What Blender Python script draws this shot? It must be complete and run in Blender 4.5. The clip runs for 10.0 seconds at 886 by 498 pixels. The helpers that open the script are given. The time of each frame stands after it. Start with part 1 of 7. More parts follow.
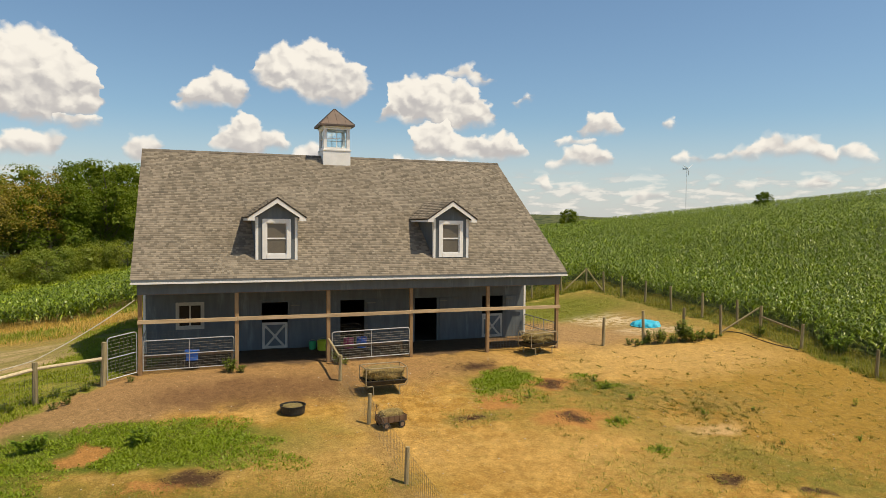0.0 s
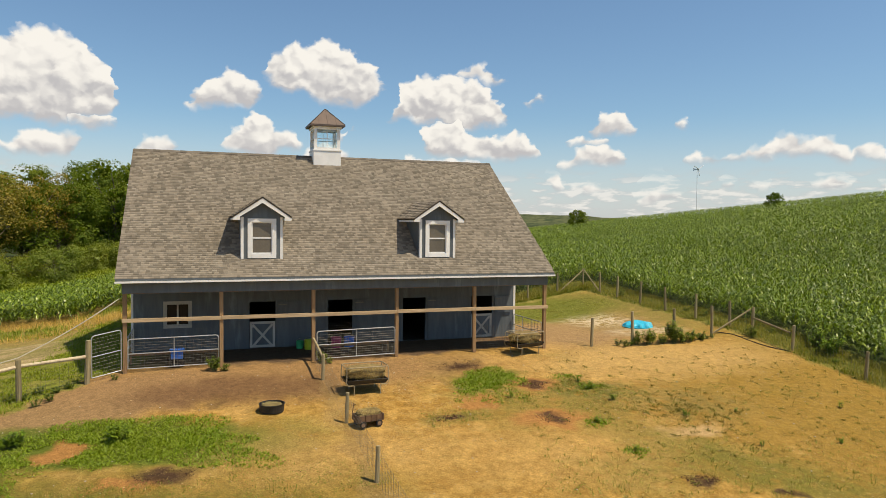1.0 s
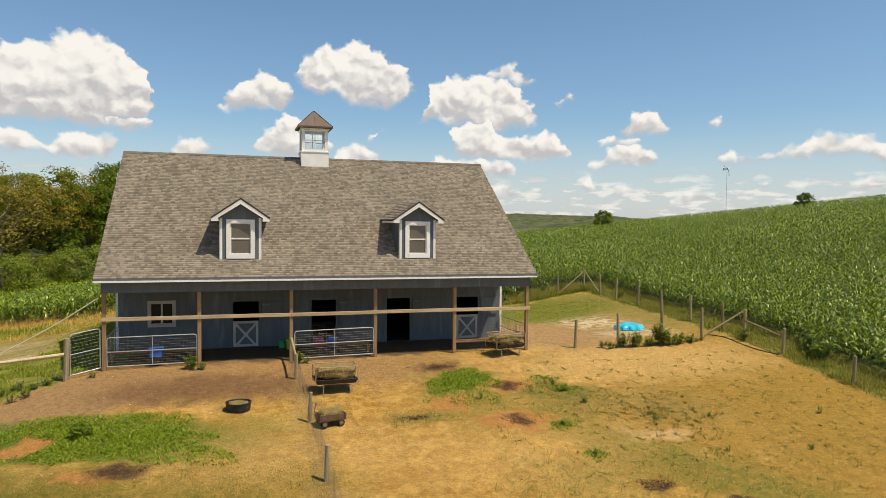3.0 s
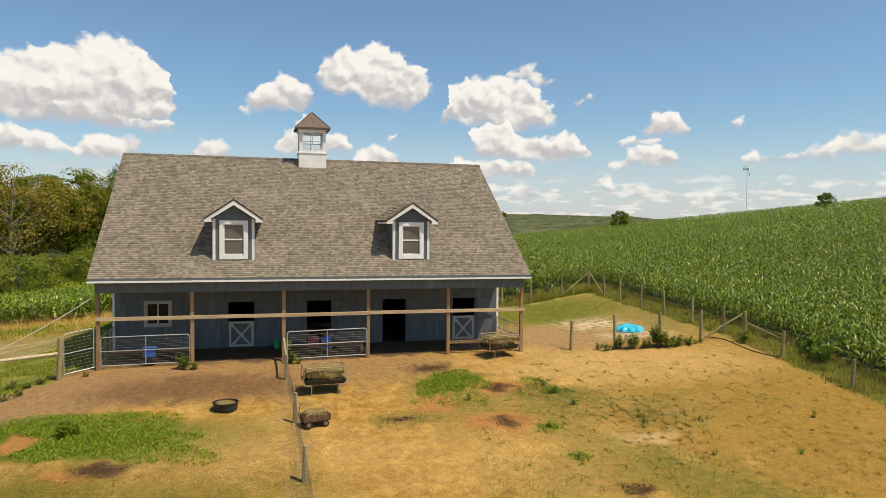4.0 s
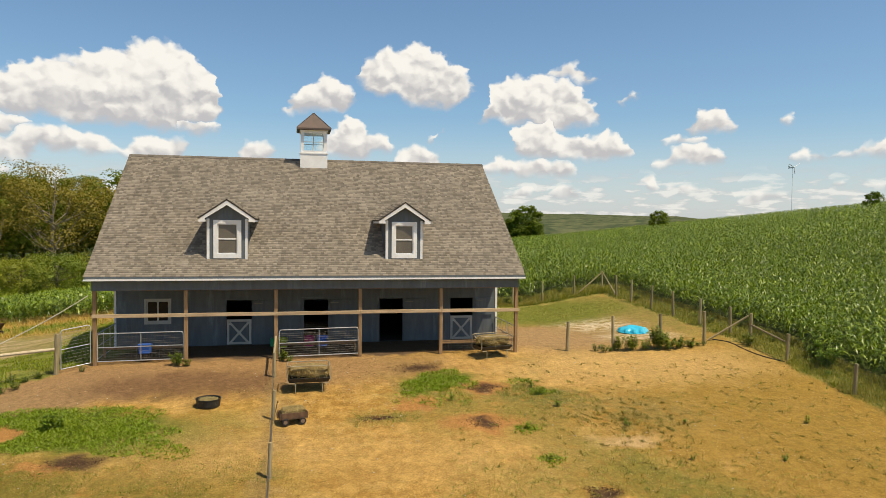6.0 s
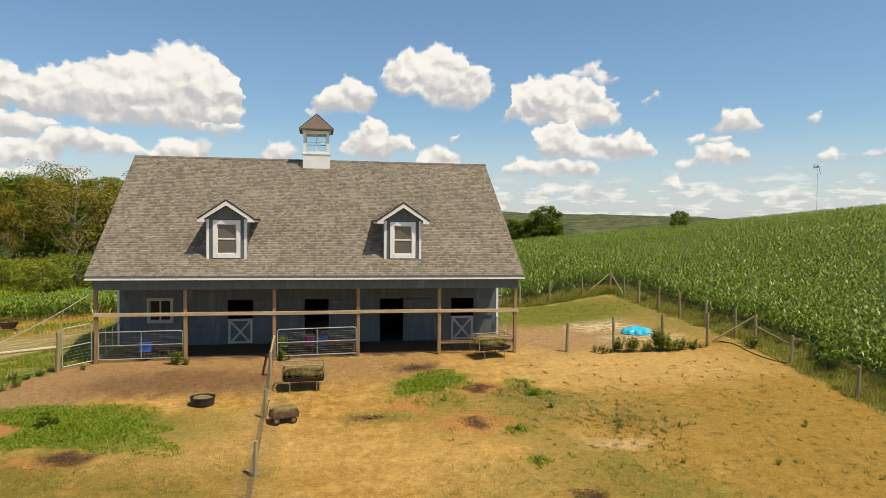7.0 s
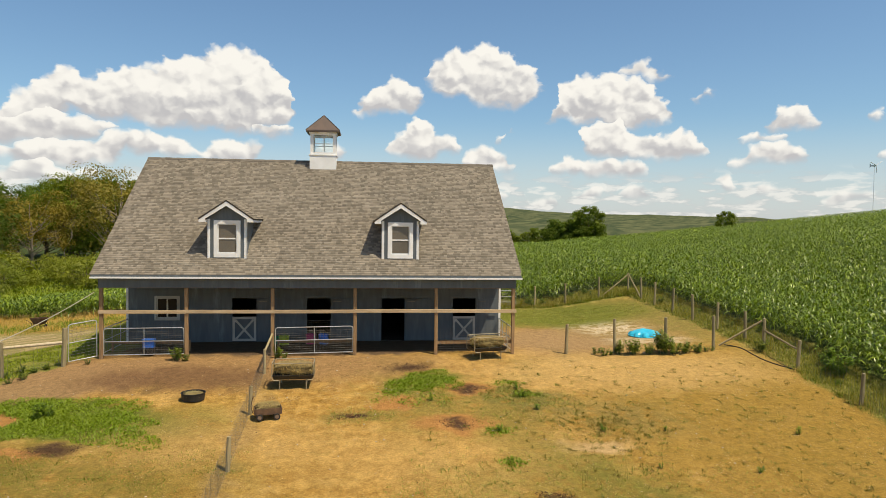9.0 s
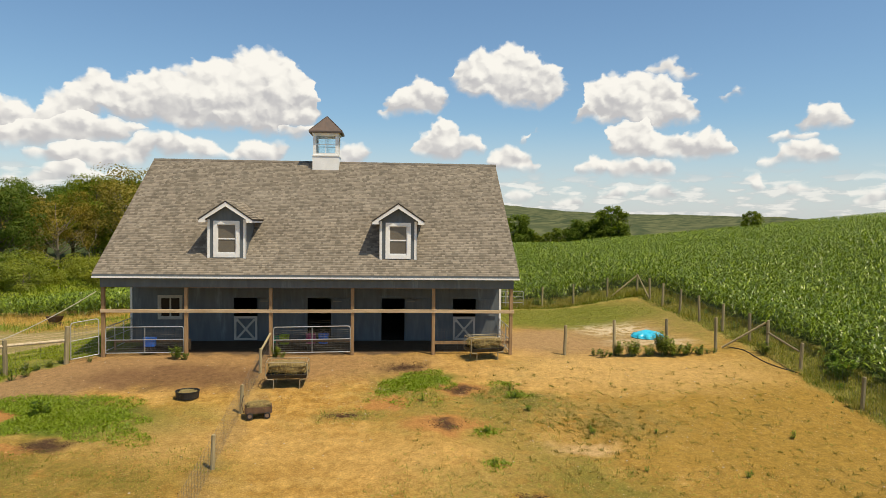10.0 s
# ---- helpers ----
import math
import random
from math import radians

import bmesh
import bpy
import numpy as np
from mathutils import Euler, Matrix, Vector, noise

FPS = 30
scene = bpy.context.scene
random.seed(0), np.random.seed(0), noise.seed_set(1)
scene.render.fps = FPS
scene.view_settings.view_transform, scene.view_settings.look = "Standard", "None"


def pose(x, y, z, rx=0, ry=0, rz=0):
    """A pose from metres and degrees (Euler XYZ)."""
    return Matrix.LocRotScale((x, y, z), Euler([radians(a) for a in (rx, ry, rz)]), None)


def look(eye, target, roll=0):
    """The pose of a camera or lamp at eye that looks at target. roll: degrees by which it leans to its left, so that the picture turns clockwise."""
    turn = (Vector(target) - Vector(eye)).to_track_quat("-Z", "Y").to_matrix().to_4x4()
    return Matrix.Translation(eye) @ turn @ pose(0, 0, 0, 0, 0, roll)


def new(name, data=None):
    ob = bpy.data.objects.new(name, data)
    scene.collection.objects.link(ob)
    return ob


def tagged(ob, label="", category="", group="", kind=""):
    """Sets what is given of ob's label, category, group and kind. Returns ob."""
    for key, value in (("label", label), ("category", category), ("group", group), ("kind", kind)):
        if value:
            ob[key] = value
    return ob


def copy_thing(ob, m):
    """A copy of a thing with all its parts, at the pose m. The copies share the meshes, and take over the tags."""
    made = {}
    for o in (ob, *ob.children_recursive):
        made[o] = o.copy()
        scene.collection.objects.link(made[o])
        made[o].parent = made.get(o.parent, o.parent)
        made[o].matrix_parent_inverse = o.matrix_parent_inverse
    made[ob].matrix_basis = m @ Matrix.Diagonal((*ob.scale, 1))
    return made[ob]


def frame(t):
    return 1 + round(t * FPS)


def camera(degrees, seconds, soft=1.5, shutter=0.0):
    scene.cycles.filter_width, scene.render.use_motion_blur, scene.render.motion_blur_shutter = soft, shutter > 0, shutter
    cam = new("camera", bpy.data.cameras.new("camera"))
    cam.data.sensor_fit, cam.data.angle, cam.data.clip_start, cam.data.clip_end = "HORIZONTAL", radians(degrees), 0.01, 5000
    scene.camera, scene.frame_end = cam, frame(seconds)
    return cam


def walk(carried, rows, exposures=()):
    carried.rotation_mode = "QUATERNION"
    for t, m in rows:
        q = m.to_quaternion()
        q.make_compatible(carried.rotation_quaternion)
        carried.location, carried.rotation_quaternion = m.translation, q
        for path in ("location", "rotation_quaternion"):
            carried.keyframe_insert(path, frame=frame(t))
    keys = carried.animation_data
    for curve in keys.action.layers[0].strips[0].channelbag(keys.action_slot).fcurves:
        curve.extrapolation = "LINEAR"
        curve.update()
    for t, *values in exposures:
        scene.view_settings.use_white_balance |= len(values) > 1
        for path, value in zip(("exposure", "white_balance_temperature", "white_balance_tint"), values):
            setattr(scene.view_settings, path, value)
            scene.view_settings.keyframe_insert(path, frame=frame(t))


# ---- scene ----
cam = camera(65.2, 10.0, soft=0.6)
PATH = [
    (0, (-7.294, -28.796, 5.718), (-6.604, -26.92, 5.643), 0.5),
    (0.5, (-6.752, -29.013, 5.716), (-6.078, -27.131, 5.641), 0.5),
    (1, (-6.256, -29.211, 5.707), (-5.597, -27.325, 5.633), 0.6),
    (1.5, (-5.749, -29.408, 5.719), (-5.106, -27.515, 5.644), 0.6),
    (2, (-5.236, -29.625, 5.715), (-4.614, -27.726, 5.641), 0.6),
    (2.5, (-4.702, -29.79, 5.726), (-4.1, -27.884, 5.652), 0.6),
    (4, (-3.004, -30.224, 5.769), (-2.479, -28.295, 5.697), 0.6),
    (4.5, (-2.513, -30.32, 5.773), (-2.012, -28.385, 5.7), 0.6),
    (5, (-1.971, -30.435, 5.772), (-1.5, -28.493, 5.7), 0.6),
    (5.5, (-1.411, -30.578, 5.781), (-0.971, -28.628, 5.708), 0.6),
    (7, (0.14, -30.877, 5.779), (0.49, -28.91, 5.706), 0.6),
    (7.5, (0.71, -30.981, 5.778), (1.024, -29.007, 5.705), 0.6),
    (8, (1.228, -31.075, 5.793), (1.508, -29.096, 5.72), 0.7),
    (8.5, (1.777, -31.161, 5.805), (2.024, -29.177, 5.732), 0.7),
    (9, (2.312, -31.24, 5.814), (2.532, -29.253, 5.74), 0.7),
    (9.5, (2.928, -31.319, 5.837), (3.115, -29.329, 5.762), 0.7),
    (10, (3.547, -31.345, 5.847), (3.696, -29.352, 5.772), 0.7),
]
walk(cam, [(t, look(eye, target, roll)) for t, eye, target, roll in PATH], [(0, -0.09, 7700, 10), (0.7, -0.07, 7380, 10), (2.5, -0.05, 7300, 10), (10, -0.03, 7280, 9)])

# ---- world, sun ----
SUN = Vector((0.39, -0.34, 1.05)).normalized()
SUN_ELEV = math.asin(SUN.z)
SUN_AZ = math.atan2(SUN.x, SUN.y)


def add(nt, kind, *links):
    """A node, with sockets or values fed to its inputs in order (None leaves one as it is)."""
    n = nt.nodes.new(kind)
    feed(nt, n, links)
    return n


def feed(nt, n, links):
    for i, v in enumerate(links):
        if v is None:
            continue
        if hasattr(v, "is_linked"):
            nt.links.new(v, n.inputs[i])
        else:
            n.inputs[i].default_value = v


def calc(nt, op, a, b=None, c=None):
    n = nt.nodes.new("ShaderNodeMath")
    n.operation = op
    feed(nt, n, (a, b, c))
    return n.outputs[0]


def vec(nt, op, a, b=None):
    n = nt.nodes.new("ShaderNodeVectorMath")
    n.operation = op
    feed(nt, n, (a, b))
    return n.outputs["Value"] if op in ("LENGTH", "DOT_PRODUCT") else n.outputs[0]


def noise_tex(nt, co, scale, detail=4.0, rough=0.55, distort=0.0):
    n = nt.nodes.new("ShaderNodeTexNoise")
    nt.links.new(co, n.inputs["Vector"])
    n.inputs["Scale"].default_value = scale
    n.inputs["Detail"].default_value = detail
    n.inputs["Roughness"].default_value = rough
    n.inputs["Distortion"].default_value = distort
    return n.outputs["Fac"]


def span(nt, v, a, b, lo=0.0, hi=1.0, smooth=True):
    n = nt.nodes.new("ShaderNodeMapRange")
    n.interpolation_type = "SMOOTHSTEP" if smooth else "LINEAR"
    feed(nt, n, (v, a, b, lo, hi))
    return n.outputs[0]


def mix(nt, fac, a, b, mode="MIX"):
    n = nt.nodes.new("ShaderNodeMix")
    n.data_type = "RGBA"
    n.blend_type = mode
    n.clamp_factor = True
    for i, v in ((0, fac), (6, a), (7, b)):
        if hasattr(v, "is_linked"):
            nt.links.new(v, n.inputs[i])
        else:
            n.inputs[i].default_value = (*v, 1.0) if isinstance(v, tuple) and len(v) == 3 else v
    return n.outputs[2]


# cumulus puffs, bank by bank: azimuth, elevation and radius in degrees
WEST_BANK = [
    (-10.1, 12.2, 1.4), (-11.4, 11.5, 1.8), (-9.0, 11.6, 1.6), (-7.9, 10.8, 1.3), (-13.1, 10.9, 1.8), (-14.8, 10.4, 1.7), (-16.2, 10.3, 1.5),
    (-11.9, 9.9, 2.6), (-9.3, 10.1, 2.2), (-14.4, 9.6, 2.1), (-16.9, 9.6, 2.0), (-18.3, 9.9, 1.6), (-18.5, 9.3, 1.9), (-20.0, 8.7, 1.6),
    (-22.1, 9.8, 1.3), (-22.5, 9.1, 1.4), (-24.1, 8.0, 1.4), (-25.5, 7.1, 0.9), (-27.3, 7.0, 1.2), (-28.3, 7.0, 1.3), (-7.5, 8.4, 1.2),
    (-10.3, 8.3, 1.7), (-13.1, 8.6, 1.8), (-16.0, 8.5, 1.7), (-6.8, 9.0, 0.8), (-29.6, 7.3, 1.6), (-32.5, 7.6, 1.8),
]
SMALL_HEAP = [(2.3, 11.1, 0.8), (1.9, 10.1, 1.3), (0.5, 9.5, 0.9), (-0.7, 9.1, 0.47), (3.5, 10.2, 0.9), (3.3, 9.4, 0.65)]
MIDDLE_HEAPS = [
    (9.7, 13.7, 1.0),
    (7.6, 13.1, 1.1), (5.9, 12.5, 0.9), (6.5, 11.7, 1.2), (8.5, 12.1, 1.7), (10.8, 12.7, 1.3), (11.8, 11.6, 1.5), (9.5, 11.0, 1.6),
    (12.2, 10.5, 1.3), (13.6, 11.3, 0.65), (10.6, 10.6, 1.3), (6.9, 11.0, 0.9), (5.2, 11.7, 0.47),
]
EAST_HEAPS = [
    (17.6, 11.5, 1.0), (16.3, 11.4, 0.62), (16.7, 10.2, 0.8), (15.6, 9.0, 0.6), (19.3, 11.1, 1.2), (18.0, 10.2, 1.6), (20.2, 9.9, 1.9), (21.9, 10.0, 1.4), (22.8, 8.9, 1.2),
    (23.8, 8.7, 0.8), (20.7, 8.9, 1.6), (17.9, 8.9, 1.0), (16.3, 9.1, 0.65), (15.0, 8.6, 0.42),
    (32.7, 8.2, 0.9), (31.8, 7.8, 0.7), (33.6, 7.7, 0.7), (34.3, 7.5, 0.42), (37.9, 8.1, 0.35), (38.3, 7.9, 0.3),
]
SECOND_TIER = [
    (-23.8, 6.7, 1.6), (-26.2, 6.3, 1.4), (-21.5, 6.6, 1.2), (-27.9, 5.9, 1.2), (-19.8, 7.0, 0.65), (-29.6, 5.8, 1.4), (-7.7, 7.2, 0.7),
    (-6.5, 7.2, 0.47), (-8.8, 7.4, 0.56), (4.2, 7.5, 1.1), (3.1, 6.5, 1.1), (4.7, 6.5, 1.4), (6.3, 6.6, 0.8), (2.0, 6.0, 0.51),
    (7.2, 6.1, 0.42), (3.8, 6.0, 0.8), (11.8, 7.9, 0.25), (10.9, 6.9, 0.27), (19.0, 7.5, 1.1), (20.1, 7.6, 0.8), (18.8, 6.1, 0.8),
    (20.3, 6.3, 1.1), (22.0, 6.3, 1.2), (23.7, 6.0, 1.0), (25.1, 6.4, 1.1), (25.9, 6.0, 0.8), (24.5, 5.9, 0.9), (21.1, 6.8, 0.8),
    (26.6, 5.6, 0.37), (30.5, 6.8, 0.56), (31.8, 6.8, 0.56), (29.8, 6.6, 0.37),
]
THIRD_TIER = [
    (-20.0, 5.0, 1.1), (-21.9, 4.8, 1.3), (-24.5, 4.7, 1.0), (-26.3, 4.8, 0.61), (-23.2, 5.0, 1.2), (-18.7, 6.1, 0.9), (-16.9, 5.8, 1.0),
    (-15.2, 5.7, 1.0), (-13.9, 5.4, 0.47), (-10.1, 5.8, 0.8), (-11.0, 5.4, 1.0), (-9.0, 6.1, 0.56), (-12.5, 5.0, 0.47), (-9.5, 5.2, 0.65),
    (-3.4, 5.4, 1.0), (-2.5, 5.9, 0.65), (9.6, 5.7, 0.8), (8.9, 5.1, 0.9), (10.5, 5.1, 0.9), (11.6, 4.6, 0.42), (16.8, 4.8, 0.7),
    (15.5, 4.4, 0.42), (18.4, 4.5, 0.8), (19.9, 4.7, 0.8), (21.4, 4.6, 0.8), (22.1, 4.3, 0.47), (31.1, 5.6, 0.9), (32.2, 5.5, 0.9),
    (33.3, 5.2, 0.61), (30.4, 5.3, 0.51), (29.1, 4.8, 0.47),
]
EAST_TIER = [
    (45.3, 6.3, 0.7), (44.6, 5.8, 0.7), (43.3, 5.6, 0.47), (46.1, 5.8, 0.8), (47.4, 5.9, 0.8), (48.5, 5.6, 0.7), (44.0, 5.3, 0.47),
    (49.3, 5.2, 0.47), (49.4, 4.9, 0.33), (39.4, 5.2, 0.42), (38.8, 5.1, 0.28), (40.5, 5.1, 0.33), (41.7, 5.3, 0.37), (42.4, 5.2, 0.23),
    (50.6, 5.6, 0.65), (51.2, 5.2, 0.47), (51.9, 4.9, 0.33), (50.3, 5.8, 0.37),
]
LOW_TIER = [
    (-24.1, 3.5, 1.1), (-25.6, 2.9, 0.8), (-22.7, 3.1, 0.8), (-20.8, 3.4, 0.51), (-27.6, 2.6, 0.65), (21.7, 2.7, 0.7), (22.5, 2.5, 0.42),
    (21.0, 2.5, 0.42), (14.2, 1.6, 0.65), (15.1, 1.8, 0.47), (10.1, 2.3, 0.65), (11.0, 2.3, 0.47), (18.6, 2.7, 0.56), (17.8, 2.2, 0.56),
    (28.2, 3.6, 0.42), (28.7, 3.0, 0.37), (31.2, 2.9, 0.56), (30.3, 2.8, 0.37), (32.3, 2.8, 0.37), (48.4, 3.2, 0.56), (47.5, 3.1, 0.33),
    (49.3, 3.0, 0.33), (51.9, 3.0, 0.37), (36.3, 2.3, 0.56), (35.5, 1.9, 0.56), (37.6, 2.3, 0.37), (43.9, 3.0, 0.37), (41.5, 3.2, 0.33),
]
CAP_PUFFS = [(21.9, 12.3, 0.7), (21.0, 12.1, 0.65), (22.9, 11.9, 0.65), (23.9, 11.9, 0.42), (25.9, 9.9, 0.40), (26.9, 10.2, 0.30)]
CLOUD_TIERS = (WEST_BANK + SMALL_HEAP + EAST_HEAPS, SECOND_TIER, THIRD_TIER + EAST_TIER, LOW_TIER, MIDDLE_HEAPS + CAP_PUFFS)
AZ_LO, AZ_HI, EL_LO, EL_HI = -34.0, 56.0, -2.0, 18.0


def cloud_profile(puffs):
    """Top and base of a tier of puffs over the azimuth; where there is none, the top lies below the base."""
    a = np.linspace(AZ_LO, AZ_HI, 241)[:, None]
    p = np.array(puffs)
    half = p[:, 2] * 1.22 + 0.12
    u = (a - p[:, 0]) / half
    rise = (p[:, 2] + 0.05) * np.sqrt(np.clip(1 - u * u, 0, 1))
    inside = np.abs(u) < 1
    top = np.where(inside, p[:, 1] + rise, -99).max(1)
    base = np.where(inside, p[:, 1] - rise * 0.9, 99).min(1)
    gap = np.abs(a - p[:, 0]) - half
    near, gap = p[np.argmin(gap, 1), 1], gap.min(1)
    return np.where(gap < 0, top, near - 1.6 * gap), np.where(gap < 0, base, near + 1.6 * gap)


def profile_node(nt, along, values):
    n = nt.nodes.new("ShaderNodeFloatCurve")
    curve = n.mapping.curves[0]
    ys = np.clip((values - EL_LO) / (EL_HI - EL_LO), 0, 1)
    xs = np.linspace(0, 1, len(ys))
    for x, y in zip(xs[1:-1], ys[1:-1]):
        curve.points.new(float(x), float(y))
    curve.points[0].location, curve.points[-1].location = (0.0, float(ys[0])), (1.0, float(ys[-1]))
    for pt in curve.points:
        pt.handle_type = "VECTOR"
    n.mapping.update()
    feed(nt, n, (1.0, along))
    return span(nt, n.outputs[0], 0.0, 1.0, EL_LO, EL_HI, False)


def billow(nt, co, scale):
    """Rounded cauliflower heads: high in the middle of each cell."""
    n = nt.nodes.new("ShaderNodeTexVoronoi")
    n.feature = "SMOOTH_F1"
    nt.links.new(co, n.inputs["Vector"])
    n.inputs["Scale"].default_value = scale
    n.inputs["Detail"].default_value = 1.0
    n.inputs["Roughness"].default_value = 0.40
    n.inputs["Lacunarity"].default_value = 2.3
    n.inputs["Smoothness"].default_value = 0.45
    return calc(nt, "SUBTRACT", 0.5, n.outputs["Distance"])


def noise_colour(nt, co, scale, detail):
    n = nt.nodes.new("ShaderNodeTexNoise")
    feed(nt, n, (co,))
    n.inputs["Scale"].default_value = scale
    n.inputs["Detail"].default_value = detail
    return vec(nt, "SUBTRACT", n.outputs["Color"], (0.5, 0.5, 0.5))


def cloud_cover(nt, place):
    """How far inside a cloud each direction lies, in degrees, and how brightly it is lit there."""
    flat = vec(nt, "MULTIPLY", place, (1.0, 1.25, 0.0))
    size = span(nt, add(nt, "ShaderNodeSeparateXYZ", place).outputs[1], 2.0, 9.0, 0.40, 1.0)
    drift = vec(nt, "ADD", vec(nt, "MULTIPLY", noise_colour(nt, flat, 0.55, 2.0), (1.5, 1.1, 0.0)), vec(nt, "MULTIPLY", noise_colour(nt, flat, 1.7, 4.0), (0.75, 0.60, 0.0)))
    scaled = nt.nodes.new("ShaderNodeVectorMath")
    scaled.operation = "SCALE"
    feed(nt, scaled, (drift,))
    nt.links.new(size, scaled.inputs["Scale"])
    bent = vec(nt, "ADD", place, scaled.outputs[0])
    heads = billow(nt, vec(nt, "MULTIPLY", bent, (1.0, 1.2, 0.0)), 0.62)
    behind = billow(nt, vec(nt, "MULTIPLY", vec(nt, "ADD", bent, (0.34, 0.50, 0.0)), (1.0, 1.2, 0.0)), 0.62)
    relief = calc(nt, "MULTIPLY", calc(nt, "SUBTRACT", heads, behind), 0.95)
    xy = add(nt, "ShaderNodeSeparateXYZ", bent)
    along = span(nt, xy.outputs[0], AZ_LO, AZ_HI, 0.0, 1.0, False)
    crest = calc(nt, "MULTIPLY", calc(nt, "MULTIPLY", heads, 1.1), size)
    best, lit = None, None
    for tier in CLOUD_TIERS:
        top, base = cloud_profile(tier)
        top, base = profile_node(nt, along, top), profile_node(nt, along, base)
        over = calc(nt, "ADD", calc(nt, "SUBTRACT", top, xy.outputs[1]), crest)
        under = calc(nt, "MULTIPLY", calc(nt, "SUBTRACT", xy.outputs[1], base), 0.55)
        inside = calc(nt, "MINIMUM", over, under)
        share = calc(nt, "DIVIDE", calc(nt, "SUBTRACT", xy.outputs[1], base), calc(nt, "MAXIMUM", calc(nt, "SUBTRACT", top, base), 0.4))
        if best is None:
            best, lit = inside, share
        else:
            ahead = calc(nt, "GREATER_THAN", inside, best)
            lit = calc(nt, "ADD", lit, calc(nt, "MULTIPLY", ahead, calc(nt, "SUBTRACT", share, lit)))
            best = calc(nt, "MAXIMUM", best, inside)
    return best, calc(nt, "ADD", lit, relief)


world = bpy.data.worlds.new("sky")
scene.world = world
world.use_nodes = True
wt = world.node_tree
sky = wt.nodes.new("ShaderNodeTexSky")
sky.sky_type = "NISHITA"
sky.sun_disc = False
sky.sun_elevation = SUN_ELEV
sky.sun_rotation = SUN_AZ
sky.altitude = 300.0
sky.dust_density = 1.0
sky.air_density = 1.0
sky.ozone_density = 1.0
coords = wt.nodes.new("ShaderNodeTexCoord").outputs["Generated"]
sep = add(wt, "ShaderNodeSeparateXYZ", coords)
az = calc(wt, "DEGREES", calc(wt, "ARCTAN2", sep.outputs[0], sep.outputs[1]))
el = calc(wt, "DEGREES", calc(wt, "ARCSINE", sep.outputs[2]))
place = add(wt, "ShaderNodeCombineXYZ", az, el).outputs[0]
inside, lit = cloud_cover(wt, place)
cover = span(wt, inside, -0.16, 0.32)
cover = calc(wt, "MULTIPLY", cover, span(wt, el, 0.5, 4.5, 0.70, 1.0))
# flat fair-weather streaks near the horizon
far = noise_tex(wt, vec(wt, "MULTIPLY", place, (0.48, 1.75, 0.0)), 1.0, 4.0, 0.5)
far = calc(wt, "MULTIPLY", span(wt, far, 0.44, 0.64, 0.0, 0.72), calc(wt, "MULTIPLY", span(wt, el, 4.8, 2.8), span(wt, el, -0.3, 1.0)))
lit = calc(wt, "MAXIMUM", lit, calc(wt, "MULTIPLY", far, 0.9))
cover = calc(wt, "MAXIMUM", cover, far)
cloud_col = mix(wt, span(wt, lit, -0.05, 0.85), (4.9, 5.1, 5.7), (8.6, 8.8, 9.0))
tint = mix(wt, span(wt, el, 18.0, 60.0), (0.85, 1.11, 1.30), (0.56, 0.66, 0.80))
clear = mix(wt, 1.0, sky.outputs[0], tint, "MULTIPLY")
clear = mix(wt, span(wt, el, 9.0, 0.0, 0.0, 0.62), clear, (6.3, 6.65, 7.7))
sky_col = mix(wt, cover, clear, cloud_col)
wt.links.new(sky_col, wt.nodes["Background"].inputs[0])
wt.nodes["Background"].inputs[1].default_value = 0.108

sun_lamp = bpy.data.lights.new("sun", "SUN")
sun_lamp.energy = 5.0
sun_lamp.angle = radians(0.55)
sun_lamp.color = (1.0, 0.91, 0.76)
sun_ob = new("sun", sun_lamp)
sun_ob.matrix_world = look(SUN * 60.0, (0, 0, 0))

# ---- materials ----


